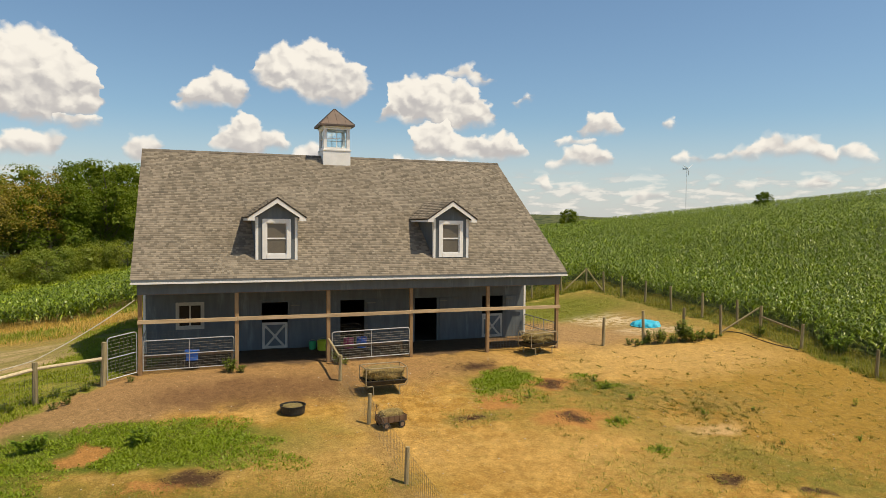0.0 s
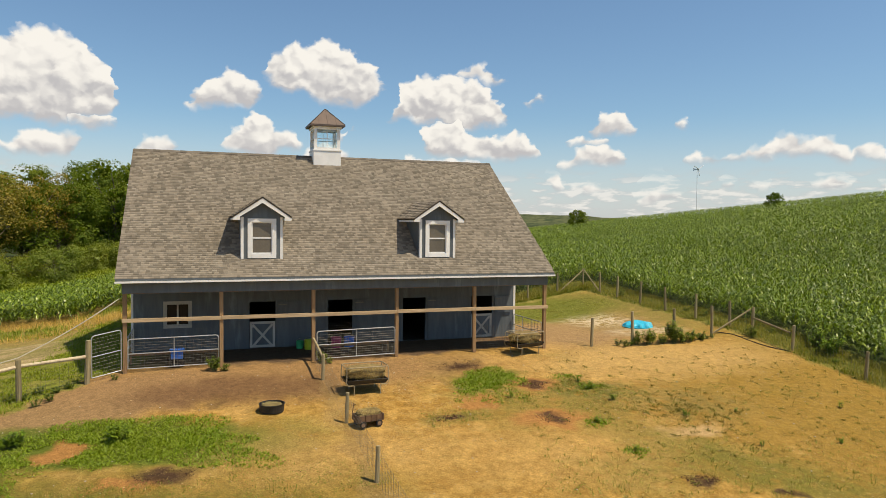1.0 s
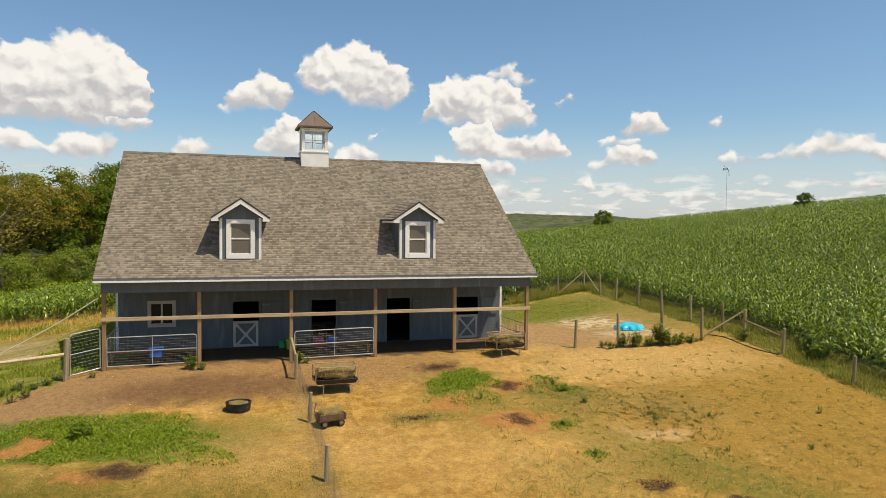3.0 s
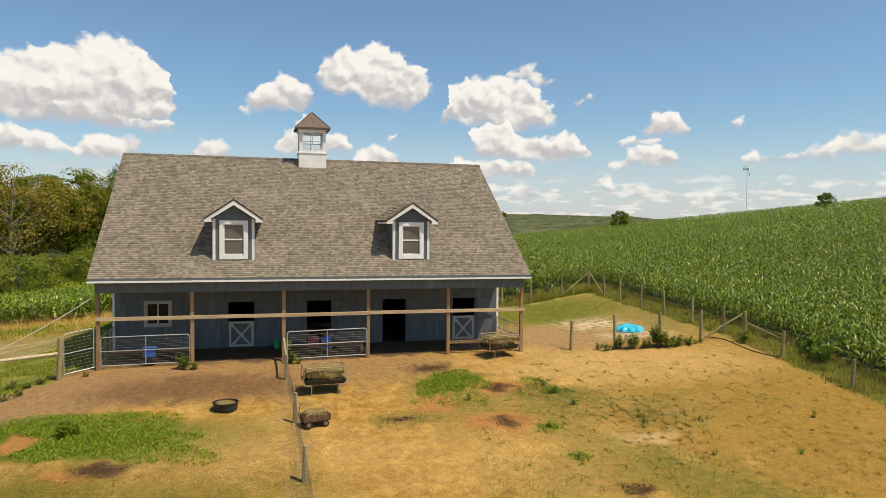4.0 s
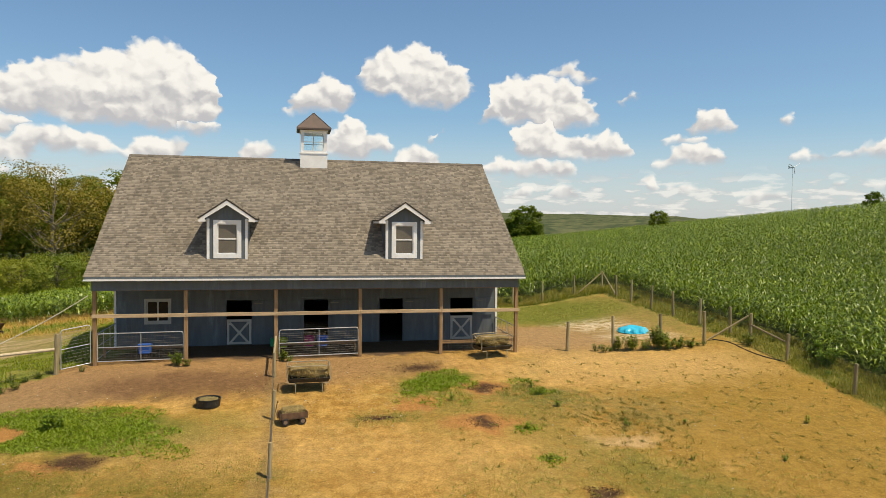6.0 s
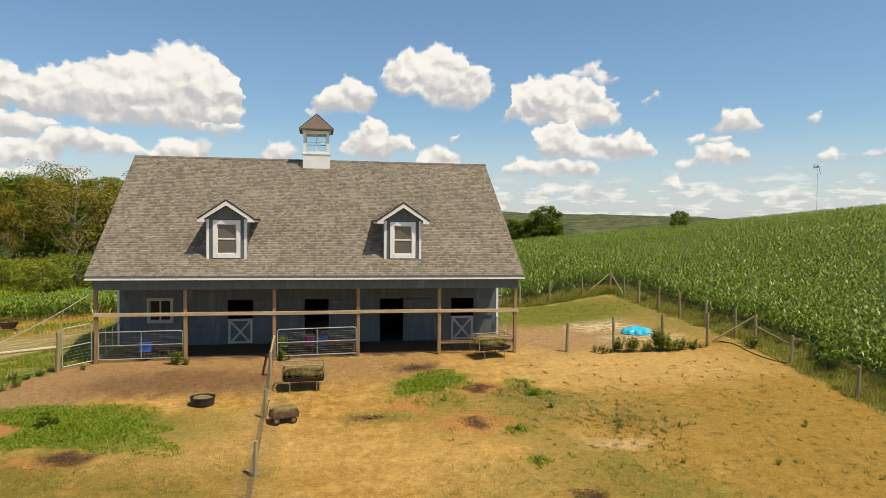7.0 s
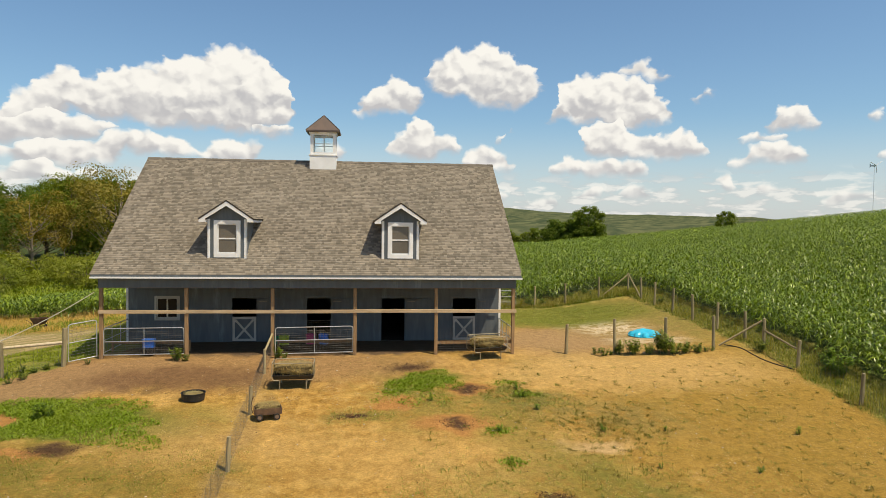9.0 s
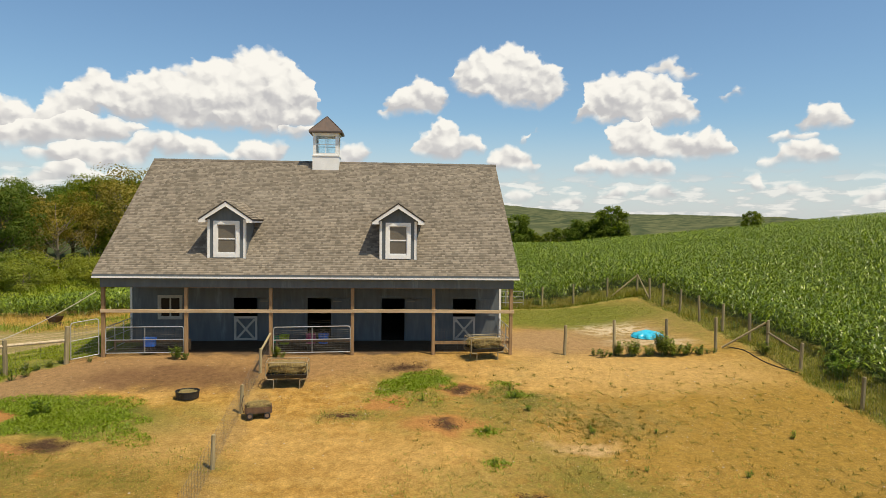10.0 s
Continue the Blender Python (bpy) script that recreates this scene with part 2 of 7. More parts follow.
def surface(name, a, b, scale=5.0, rough=0.7, bump=0.15, fine=60.0, metal=0.0, stretch=(1, 1, 1), vary=0.12, island=0.0, spec=0.4, stain=None):
    """A two-scale material: broad patches from a to b, fine grain, and a brightness of its own per object or island."""
    m = bpy.data.materials.new(name)
    m.use_nodes = True
    nt = m.node_tree
    bs = nt.nodes["Principled BSDF"]
    co = nt.nodes.new("ShaderNodeTexCoord").outputs["Object"]
    co = vec(nt, "MULTIPLY", co, tuple(float(s) for s in stretch))
    broad = noise_tex(nt, co, scale, 5.0)
    grain = noise_tex(nt, co, fine, 3.0, 0.6)
    col = mix(nt, span(nt, broad, 0.33, 0.67), a, b)
    if stain:
        col = mix(nt, span(nt, noise_tex(nt, co, scale * 0.37, 6.0, 0.65), 0.55, 0.72, 0.0, 0.8), col, stain)
    info = nt.nodes.new("ShaderNodeObjectInfo").outputs["Random"]
    value = calc(nt, "ADD", calc(nt, "MULTIPLY", grain, 0.35), span(nt, info, 0.0, 1.0, 0.82 - vary, 0.82 + vary, False))
    if island:
        isl = nt.nodes.new("ShaderNodeNewGeometry").outputs["Random Per Island"]
        value = calc(nt, "MULTIPLY", value, span(nt, isl, 0.0, 1.0, 1.0 - island, 1.0 + island, False))
    col = vec(nt, "SCALE", col)
    sc = nt.nodes[-1]
    nt.links.new(value, sc.inputs["Scale"])
    nt.links.new(col, bs.inputs["Base Color"])
    bs.inputs["Metallic"].default_value = metal
    bs.inputs["Specular IOR Level"].default_value = spec
    nt.links.new(span(nt, grain, 0.2, 0.8, rough - 0.08, min(1.0, rough + 0.08), False), bs.inputs["Roughness"])
    if bump:
        bp = nt.nodes.new("ShaderNodeBump")
        bp.inputs["Strength"].default_value = bump
        bp.inputs["Distance"].default_value = 0.02
        nt.links.new(calc(nt, "ADD", grain, broad), bp.inputs["Height"])
        nt.links.new(bp.outputs[0], bs.inputs["Normal"])
    return m


def foliage(name, a, b, c, rough=0.5, through_light=0.35, spec=0.35, skew=1.0):
    """Leaves: a colour between a, b and c per leaf, with light passing through."""
    m = bpy.data.materials.new(name)
    m.use_nodes = True
    nt = m.node_tree
    bs = nt.nodes["Principled BSDF"]
    isl = nt.nodes.new("ShaderNodeNewGeometry").outputs["Random Per Island"]
    co = nt.nodes.new("ShaderNodeTexCoord").outputs["Object"]
    broad = noise_tex(nt, co, 0.35, 3.0)
    col = mix(nt, calc(nt, "POWER", isl, skew), a, b)
    col = mix(nt, span(nt, broad, 0.42, 0.62, 0.0, 0.55), col, c)
    info = nt.nodes.new("ShaderNodeObjectInfo").outputs["Random"]
    col = mix(nt, 1.0, col, add(nt, "ShaderNodeCombineXYZ", span(nt, info, 0, 1, 0.8, 1.2), span(nt, info, 0, 1, 0.88, 1.1), 0.9).outputs[0], "MULTIPLY")
    nt.links.new(col, bs.inputs["Base Color"])
    bs.inputs["Roughness"].default_value = rough
    bs.inputs["Specular IOR Level"].default_value = spec
    tr = nt.nodes.new("ShaderNodeBsdfTranslucent")
    nt.links.new(mix(nt, 1.0, col, (1.15, 1.25, 0.5), "MULTIPLY"), tr.inputs[0])
    ms = add(nt, "ShaderNodeMixShader", through_light, bs.outputs[0], tr.outputs[0])
    nt.links.new(ms.outputs[0], nt.nodes["Material Output"].inputs[0])
    return m


def glass(name, tint=(0.02, 0.022, 0.025)):
    m = bpy.data.materials.new(name)
    m.use_nodes = True
    bs = m.node_tree.nodes["Principled BSDF"]
    bs.inputs["Base Color"].default_value = (0.9, 0.95, 0.95, 1)
    bs.inputs["Roughness"].default_value = 0.03
    bs.inputs["IOR"].default_value = 1.45
    bs.inputs["Transmission Weight"].default_value = 1.0
    return m


BLUE = surface("blue_siding", (0.098, 0.117, 0.129), (0.121, 0.142, 0.155), 1.6, 0.62, 0.12, 30, stretch=(3, 3, 0.5), vary=0.06, stain=(0.195, 0.232, 0.250))
# white trim paint darkened for the shade inside the porch
SHADEWHITE = surface("shaded_white_paint", (0.50, 0.49, 0.44), (0.42, 0.41, 0.36), 2.5, 0.6, 0.08, 50, vary=0.05)
WHITE = surface("white_trim_paint", (0.86, 0.86, 0.84), (0.79, 0.79, 0.77), 2.0, 0.45, 0.04, 50, vary=0.04)
POST = surface("weathered_post_wood", (0.37, 0.230, 0.115), (0.26, 0.160, 0.080), 3.0, 0.8, 0.4, 40, stretch=(4, 4, 0.5))
POLEWOOD = surface("peeled_pole_wood", (0.58, 0.48, 0.32), (0.46, 0.37, 0.24), 3.0, 0.8, 0.3, 40, stretch=(4, 4, 0.6))
RAILWOOD = surface("sunbleached_rail_wood", (0.56, 0.42, 0.26), (0.43, 0.31, 0.185), 3.0, 0.75, 0.3, 40, stretch=(0.5, 4, 4))
FENCEWOOD = surface("treated_fence_post_wood", (0.36, 0.295, 0.165), (0.27, 0.222, 0.122), 3.0, 0.85, 0.45, 45, stretch=(4, 4, 0.6), vary=0.2)
SHINGLE = surface("asphalt_shingle", (0.256, 0.221, 0.172), (0.214, 0.184, 0.142), 0.8, 0.92, 0.15, 90, vary=0.02, island=0.33, spec=0.2)
# ridge shingles coloured dark to draw the shadow line along the ridge
RIDGECAP = surface("ridge_shadow_shingle", (0.15, 0.13, 0.105), (0.12, 0.105, 0.085), 0.8, 0.92, 0.2, 60, island=0.2, spec=0.2)
SHINGLE_TAB = surface("asphalt_shingle_tab", (0.256, 0.221, 0.172), (0.214, 0.184, 0.142), 0.8, 0.92, 0.15, 90, vary=0.28, spec=0.2)
TARPAPER = surface("dark_roof_underlay", (0.10, 0.09, 0.075), (0.08, 0.07, 0.06), 2.0, 0.95, 0.2, 60)
COPPER = surface("weathered_copper", (0.135, 0.098, 0.080), (0.105, 0.082, 0.070), 2.0, 0.55, 0.1, 30, metal=0.3, stain=(0.17, 0.115, 0.085))
STEEL = surface("galvanised_steel", (0.62, 0.63, 0.62), (0.50, 0.51, 0.50), 8.0, 0.4, 0.05, 60, metal=0.6)
WIRE = surface("fence_wire", (0.22, 0.21, 0.19), (0.17, 0.16, 0.14), 8.0, 0.5, 0.0, 60, metal=0.5)
# board colour kept dark to deepen the shade in stalls, porch and attic
DARKWALL = surface("dark_inner_boards", (0.070, 0.056, 0.042), (0.054, 0.044, 0.033), 2.0, 0.9, 0.2, 30, stretch=(3, 3, 0.5))
BARK = surface("bark", (0.16, 0.13, 0.10), (0.10, 0.08, 0.06), 3.0, 0.9, 0.6, 20, stretch=(2, 2, 0.4))
GLASS = glass("window_glass")
# opaque pane; the dark room behind it is put into its colour
OPAQUEPANE = surface("opaque_dark_pane", (0.010, 0.012, 0.013), (0.016, 0.018, 0.019), 1.5, 0.10, 0.0, 30, vary=0.02, spec=0.14)
CORN = foliage("corn_leaf", (0.045, 0.092, 0.003), (0.270, 0.370, 0.036), (0.115, 0.190, 0.006), 0.38, 0.16, 0.50, 1.5)
LEAF = foliage("tree_leaf", (0.098, 0.150, 0.013), (0.160, 0.215, 0.022), (0.158, 0.192, 0.017), 0.6, 0.38, 0.2)
LEAF_DRY = foliage("yellowing_leaf", (0.225, 0.168, 0.020), (0.340, 0.250, 0.032), (0.235, 0.195, 0.022), 0.6, 0.3)
DARKLEAF = foliage("dark_tree_leaf", (0.078, 0.122, 0.015), (0.125, 0.175, 0.026), (0.110, 0.145, 0.018), 0.6, 0.38, 0.2)
BUSH = foliage("bush_leaf", (0.165, 0.205, 0.020), (0.240, 0.275, 0.032), (0.205, 0.235, 0.024), 0.55, 0.3)
WEED = foliage("weed_leaf", (0.125, 0.205, 0.012), (0.245, 0.335, 0.026), (0.190, 0.262, 0.018), 0.5, 0.3)
DRYGRASS = foliage("dry_grass_blade", (0.19, 0.120, 0.034), (0.74, 0.53, 0.21), (0.48, 0.32, 0.10), 0.7, 0.3)
MEADOW = foliage("meadow_blade", (0.30, 0.29, 0.055), (0.52, 0.44, 0.13), (0.25, 0.28, 0.045), 0.6, 0.3)
DRYMEADOW = foliage("dry_meadow_blade", (0.40, 0.285, 0.100), (0.64, 0.47, 0.180), (0.45, 0.32, 0.105), 0.7, 0.35)
TALLWEED = foliage("tall_weed_leaf", (0.105, 0.150, 0.018), (0.215, 0.265, 0.036), (0.150, 0.195, 0.024), 0.5, 0.3)
TUFT = foliage("dark_weed_leaf", (0.150, 0.170, 0.028), (0.260, 0.265, 0.052), (0.195, 0.205, 0.036), 0.55, 0.3)
VERGE = foliage("verge_blade", (0.140, 0.215, 0.015), (0.280, 0.340, 0.032), (0.230, 0.270, 0.026), 0.55, 0.3)
FENCEGRASS = foliage("fence_line_blade", (0.22, 0.225, 0.040), (0.42, 0.37, 0.095), (0.34, 0.265, 0.072), 0.6, 0.3)
BROWNTUFT = foliage("olive_brown_blade", (0.150, 0.130, 0.024), (0.270, 0.220, 0.050), (0.180, 0.160, 0.026), 0.6, 0.25)
HAY = foliage("hay_straw", (0.42, 0.33, 0.15), (0.33, 0.26, 0.11), (0.26, 0.22, 0.085), 0.8, 0.15)

# ---- builders ----


def box(bm, x0, x1, y0, y1, z0, z1):
    vs = [bm.verts.new((x, y, z)) for z in (z0, z1) for y in (y0, y1) for x in (x0, x1)]
    for f in ((0, 2, 3, 1), (4, 5, 7, 6), (0, 1, 5, 4), (2, 6, 7, 3), (0, 4, 6, 2), (1, 3, 7, 5)):
        bm.faces.new([vs[i] for i in f])
    return vs


def bar(bm, a, b, r, sides=6, r2=None):
    """A round bar from a to b."""
    a, b = Vector(a), Vector(b)
    d = b - a
    q = d.to_track_quat("Z", "Y")
    rings = []
    for p, rad in ((a, r), (b, r if r2 is None else r2)):
        rings.append([bm.verts.new(p + q @ Vector((rad * math.cos(k * math.tau / sides), rad * math.sin(k * math.tau / sides), 0))) for k in range(sides)])
    for k in range(sides):
        bm.faces.new((rings[0][k], rings[0][(k + 1) % sides], rings[1][(k + 1) % sides], rings[1][k]))
    bm.faces.new(rings[0][::-1])
    bm.faces.new(rings[1])
    return rings


def beam(bm, a, b, w, h, up=(0, 0, 1)):
    """A squared timber from a to b, w wide and h deep along up."""
    a, b = Vector(a), Vector(b)
    d = (b - a).normalized()
    side = d.cross(Vector(up)).normalized()
    top = side.cross(d).normalized()
    vs = []
    for p in (a, b):
        for s, u in ((-1, -1), (1, -1), (1, 1), (-1, 1)):
            vs.append(bm.verts.new(p + side * (s * w / 2) + top * (u * h / 2)))
    for f in ((0, 1, 2, 3), (7, 6, 5, 4), (0, 4, 5, 1), (1, 5, 6, 2), (2, 6, 7, 3), (3, 7, 4, 0)):
        bm.faces.new([vs[i] for i in f])


def pipe(bm, pts, r, sides=6):
    """A bent round tube through the points."""
    pts = [Vector(p) for p in pts]
    rings = []
    for i, p in enumerate(pts):
        d = (pts[min(i + 1, len(pts) - 1)] - pts[max(i - 1, 0)]).normalized()
        ref = Vector((0, 1, 0)) if abs(d.y) < 0.8 else Vector((1, 0, 0))
        s = d.cross(ref).normalized()
        u = s.cross(d)
        rings.append([bm.verts.new(p + s * (r * math.cos(k * math.tau / sides)) + u * (r * math.sin(k * math.tau / sides))) for k in range(sides)])
    for a, b in zip(rings, rings[1:]):
        for k in range(sides):
            bm.faces.new((a[k], a[(k + 1) % sides], b[(k + 1) % sides], b[k]))
    bm.faces.new(rings[0][::-1])
    bm.faces.new(rings[-1])


def prism(bm, poly, axis, a, b):
    """A flat polygon of (u, v) pulled along axis from a to b. x: (u, v) = (y, z); y: (x, z); z: (x, y)."""
    def at(u, v, w):
        return (w, u, v) if axis == "x" else (u, w, v) if axis == "y" else (u, v, w)
    lo = [bm.verts.new(at(u, v, a)) for u, v in poly]
    hi = [bm.verts.new(at(u, v, b)) for u, v in poly]
    n = len(poly)
    bm.faces.new(lo[::-1])
    bm.faces.new(hi)
    for i in range(n):
        bm.faces.new((lo[i], lo[(i + 1) % n], hi[(i + 1) % n], hi[i]))


def finish(bm, bevel=0.0):
    if bevel:
        bmesh.ops.bevel(bm, geom=bm.edges[:], offset=bevel, segments=1, affect="EDGES", clamp_overlap=True)
    bmesh.ops.recalc_face_normals(bm, faces=bm.faces[:])


def part(name, bm, material, parent=None, label="", bevel=0.0, smooth=False, kind=""):
    """Links a bmesh as one mesh object under a thing or a part."""
    finish(bm, bevel)
    me = bpy.data.meshes.new(name)
    bm.to_mesh(me)
    bm.free()
    me.materials.append(material)
    if smooth:
        me.shade_smooth()
    ob = new(name, me)
    if parent is not None:
        ob.parent = parent
    return tagged(ob, label, kind=kind)


def thing(name, label, category, at=(0, 0, 0), turn=0.0, group="", kind=""):
    ob = new(name)
    ob.matrix_basis = pose(*at, 0, 0, turn)
    return tagged(ob, label, category, group, kind)


def boxes(name, material, parent, *dims, label="", bevel=0.0):
    bm = bmesh.new()
    for d in dims:
        box(bm, *d)
    return part(name, bm, material, parent, label, bevel)


def array_mesh(name, verts, quads, material, smooth=False):
    """One mesh from arrays of corners and of quads."""
    verts, quads = np.asarray(verts, np.float32).reshape(-1, 3), np.asarray(quads, np.int32).reshape(-1, 4)
    me = bpy.data.meshes.new(name)
    me.vertices.add(len(verts))
    me.vertices.foreach_set("co", verts.ravel())
    me.loops.add(quads.size)
    me.loops.foreach_set("vertex_index", quads.ravel())
    me.polygons.add(len(quads))
    me.polygons.foreach_set("loop_start", np.arange(0, quads.size, 4, dtype=np.int32))
    me.update(calc_edges=True)
    me.materials.append(material)
    if smooth:
        me.shade_smooth()
    return me


def blades(origins, heads, length, width, droop, lift, sections, rng):
    """Bent leaf strips: from each origin towards a heading, rising by lift and drooping at the tip. Returns corners and quads."""
    n = len(origins)
    s = np.linspace(0, 1, sections + 1)[None, :, None]
    d = np.stack([np.cos(heads), np.sin(heads), np.zeros(n)], 1)[:, None, :]
    side = np.stack([-np.sin(heads), np.cos(heads), np.zeros(n)], 1)[:, None, :]
    length, width, droop, lift = [np.broadcast_to(np.asarray(v, float), (n,))[:, None, None] for v in (length, width, droop, lift)]
    up = np.array([0, 0, 1.0])[None, None, :]
    mid = origins[:, None, :] + d * (length * s * np.cos(lift)) + up * (length * (np.sin(lift) * s - droop * s * s))
    wid = width * 0.5 * np.clip(np.sin(np.pi * (0.18 + 0.80 * s)), 0.06, 1)
    tilt = rng.uniform(-0.5, 0.5, (n, 1, 1)) * up
    left, right = mid - (side + tilt) * wid, mid + (side + tilt) * wid
    v = np.stack([left, right], 2).reshape(n, -1, 3)
    k = np.arange(sections) * 2
    q = np.stack([k, k + 1, k + 3, k + 2], 1)[None] + (np.arange(n) * (2 * sections + 2))[:, None, None]
    return v.reshape(-1, 3), q.reshape(-1, 4)


def join(pieces):
    vs, qs, base = [], [], 0
    for v, q in pieces:
        vs.append(v)
        qs.append(q + base)
        base += len(v)
    return np.concatenate(vs), np.concatenate(qs)


# ---- ground ----


def soft(x, w):
    return w * np.logaddexp(0.0, np.asarray(x, float) / w)


def step(x, a, b):
    t = np.clip((np.asarray(x, float) - a) / (b - a), 0, 1)
    return t * t * (3 - 2 * t)


def ground_z(x, y):
    """Height of the ground: a yard that falls away from the barn, a slope down behind, a hill on the corn side."""
    x, y = np.asarray(x, float), np.asarray(y, float)
    z = -0.10 - 0.137 * (soft(-y, 0.6) - 0.6 * soft(-y - 16, 4.0))
    z = z - (0.12 * (soft(-x - 10.0, 1.5) - soft(-x - 30.0, 4.0)) + (0.035 * soft(y, 3.0) - 0.085 * soft(y - 62, 6.0) + 0.052 * soft(y - 105, 6.0)) * step(-x, 9.0, 16.0))
    z = z + 0.055 * soft(y, 2.0) * step(x, 14.0, 22.0) * (1 - step(y, 14.0, 60.0))
    edge = 27.0 + 0.34 * soft(y - 35.0, 12.0)
    rise = 0.112 * soft(x - edge, 4.0)
    bearing = np.degrees(np.arctan2(x - 5.0, np.maximum(y + 25.0, 1.0)))
    top = 18.0 + 0.32 * np.clip(bearing - 46.0, -30.0, 10.0) + 0.25 * np.clip(bearing - 46.0, 0.0, 12.0)
    rise = rise - soft(rise - top, 1.5)
    z = z + rise * step(y, -60.0, -5.0) + 0.4 * step(y, 10, 40) * step(x, 5, 25)
    ahead = step(x, -5.0, 25.0)
    z = z - ahead * (1.0 * step(y, 80, 230) + 4.4 * step(y, 100, 280) * (1 - step(bearing, 11.0, 19.0)))
    away = 0.10 * soft(np.hypot(x, y + 30.0) - 320.0, 8.0)
    z = z - ahead * (away - soft(away - 16.0, 1.0))
    return z


def graded(lo, hi, a, b, fine, grow):
    """Coordinates that are fine between a and b and coarsen outwards to lo and hi."""
    mid = list(np.arange(a, b + fine, fine))
    s, v = fine, mid[-1]
    while v < hi:
        s *= grow
        v += s
        mid.append(v)
    s, v = fine, mid[0]
    while v > lo:
        s *= grow
        v -= s
        mid.insert(0, v)
    return np.array(mid)


def ground_material():
    m = bpy.data.materials.new("farmyard_ground")
    m.use_nodes = True
    nt = m.node_tree
    bs = nt.nodes["Principled BSDF"]
    co = nt.nodes.new("ShaderNodeNewGeometry").outputs["Position"]
    wob = nt.nodes.new("ShaderNodeTexNoise")
    nt.links.new(co, wob.inputs["Vector"])
    wob.inputs["Scale"].default_value = 0.9
    wob.inputs["Detail"].default_value = 6.0
    shift = vec(nt, "MULTIPLY", vec(nt, "SUBTRACT", wob.outputs["Color"], (0.5, 0.5, 0.5)), (2.2, 2.2, 0.0))
    flat = vec(nt, "MULTIPLY", vec(nt, "ADD", co, shift), (1.0, 1.0, 0.0))
    n1, n2, n3 = noise_tex(nt, co, 0.30, 5.0), noise_tex(nt, co, 1.7, 8.0, 0.72), noise_tex(nt, co, 22.0, 6.0, 0.85)

    def patch(cx, cy, rx, ry, soft_edge=0.35, turn=0.0):
        v = vec(nt, "SUBTRACT", flat, (cx, cy, 0.0))
        if turn:
            r = nt.nodes.new("ShaderNodeVectorRotate")
            r.rotation_type = "Z_AXIS"
            nt.links.new(v, r.inputs["Vector"])
            r.inputs["Angle"].default_value = radians(-turn)
            v = r.outputs[0]
        d = vec(nt, "LENGTH", vec(nt, "MULTIPLY", v, (1.0 / rx, 1.0 / ry, 0.0)))
        return span(nt, d, 1.0 + soft_edge, 1.0 - soft_edge)

    def over(fac, base, colour, amount=1.0, speck=0.0):
        if speck:
            fac = calc(nt, "MULTIPLY", fac, span(nt, n2, 0.5 - speck, 0.5 + speck * 0.3))
        return mix(nt, calc(nt, "MULTIPLY", fac, amount), base, colour)

    xyz = add(nt, "ShaderNodeSeparateXYZ", flat)
    X, Y = xyz.outputs[0], xyz.outputs[1]
    straw = mix(nt, span(nt, n2, 0.36, 0.64), (0.318, 0.173, 0.038), (0.518, 0.314, 0.088))
    col = mix(nt, span(nt, n1, 0.45, 0.68, 0.0, 0.75), straw, (0.285, 0.182, 0.044))
    # golden and olive drifts across the yard
    col = over(span(nt, noise_tex(nt, co, 0.55, 6.0, 0.62, 0.6), 0.50, 0.66), col, (0.560, 0.355, 0.120), 0.55)
    col = over(span(nt, noise_tex(nt, vec(nt, "ADD", co, (31.0, 7.0, 0.0)), 0.42, 6.0, 0.65, 0.5), 0.52, 0.66), col, (0.215, 0.170, 0.040), 0.60)
    # trodden earth in front of the porch
    col = over(patch(-10.0, -3.0, 4.8, 2.3, 0.35, 20), col, (0.300, 0.190, 0.092), 0.9)
    col = over(patch(-3.0, -1.2, 8.5, 2.6, 0.5), col, (0.300, 0.180, 0.083), 0.85)
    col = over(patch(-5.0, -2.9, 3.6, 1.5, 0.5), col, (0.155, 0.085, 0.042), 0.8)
    # porch floor: dark dirt, darkened to deepen the shade under the roof
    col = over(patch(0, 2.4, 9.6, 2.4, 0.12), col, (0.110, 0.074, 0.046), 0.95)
    col = over(patch(12.3, 3.4, 4.2, 4.0, 0.5), col, (0.335, 0.215, 0.105), 0.9)
    col = over(patch(18.0, 9.0, 4.5, 7.0, 0.5), col, (0.285, 0.205, 0.070), 0.85)
    col = over(patch(13.0, 9.0, 3.2, 1.8, 0.6), col, (0.175, 0.170, 0.034), 0.9, 0.2)
    col = over(patch(20.0, 8.0, 1.0, 9.0, 0.6), col, (0.200, 0.175, 0.040), 0.7, 0.2)
    col = over(patch(15.8, 6.9, 1.9, 2.1, 0.6), col, (0.60, 0.49, 0.33), 0.9, 0.07)
    col = over(patch(16.6, 2.5, 2.0, 1.2, 0.5), col, (0.52, 0.41, 0.26), 0.85, 0.10)
    # right-hand slope, olive, darkened a little for the lens's corner falloff
    col = over(patch(18.0, -9.0, 7.0, 8.0, 0.6), col, (0.285, 0.180, 0.036), 0.80)
    col = over(patch(13.5, -2.6, 6.5, 2.2, 0.6), col, (0.515, 0.335, 0.125), 0.75)
    # green growth
    col = over(patch(-8.7, -6.5, 4.7, 1.7, 0.25, -14), col, (0.115, 0.145, 0.022), 1.0)
    col = over(patch(-13.2, -8.6, 2.6, 2.2, 0.4), col, (0.120, 0.150, 0.024), 0.9)
    col = over(patch(-11.0, -10.4, 3.8, 1.7, 0.6), col, (0.125, 0.125, 0.022), 0.9, 0.25)
    col = over(patch(-7.2, -11.2, 6.0, 1.8, 0.7), col, (0.195, 0.150, 0.032), 0.85, 0.22)
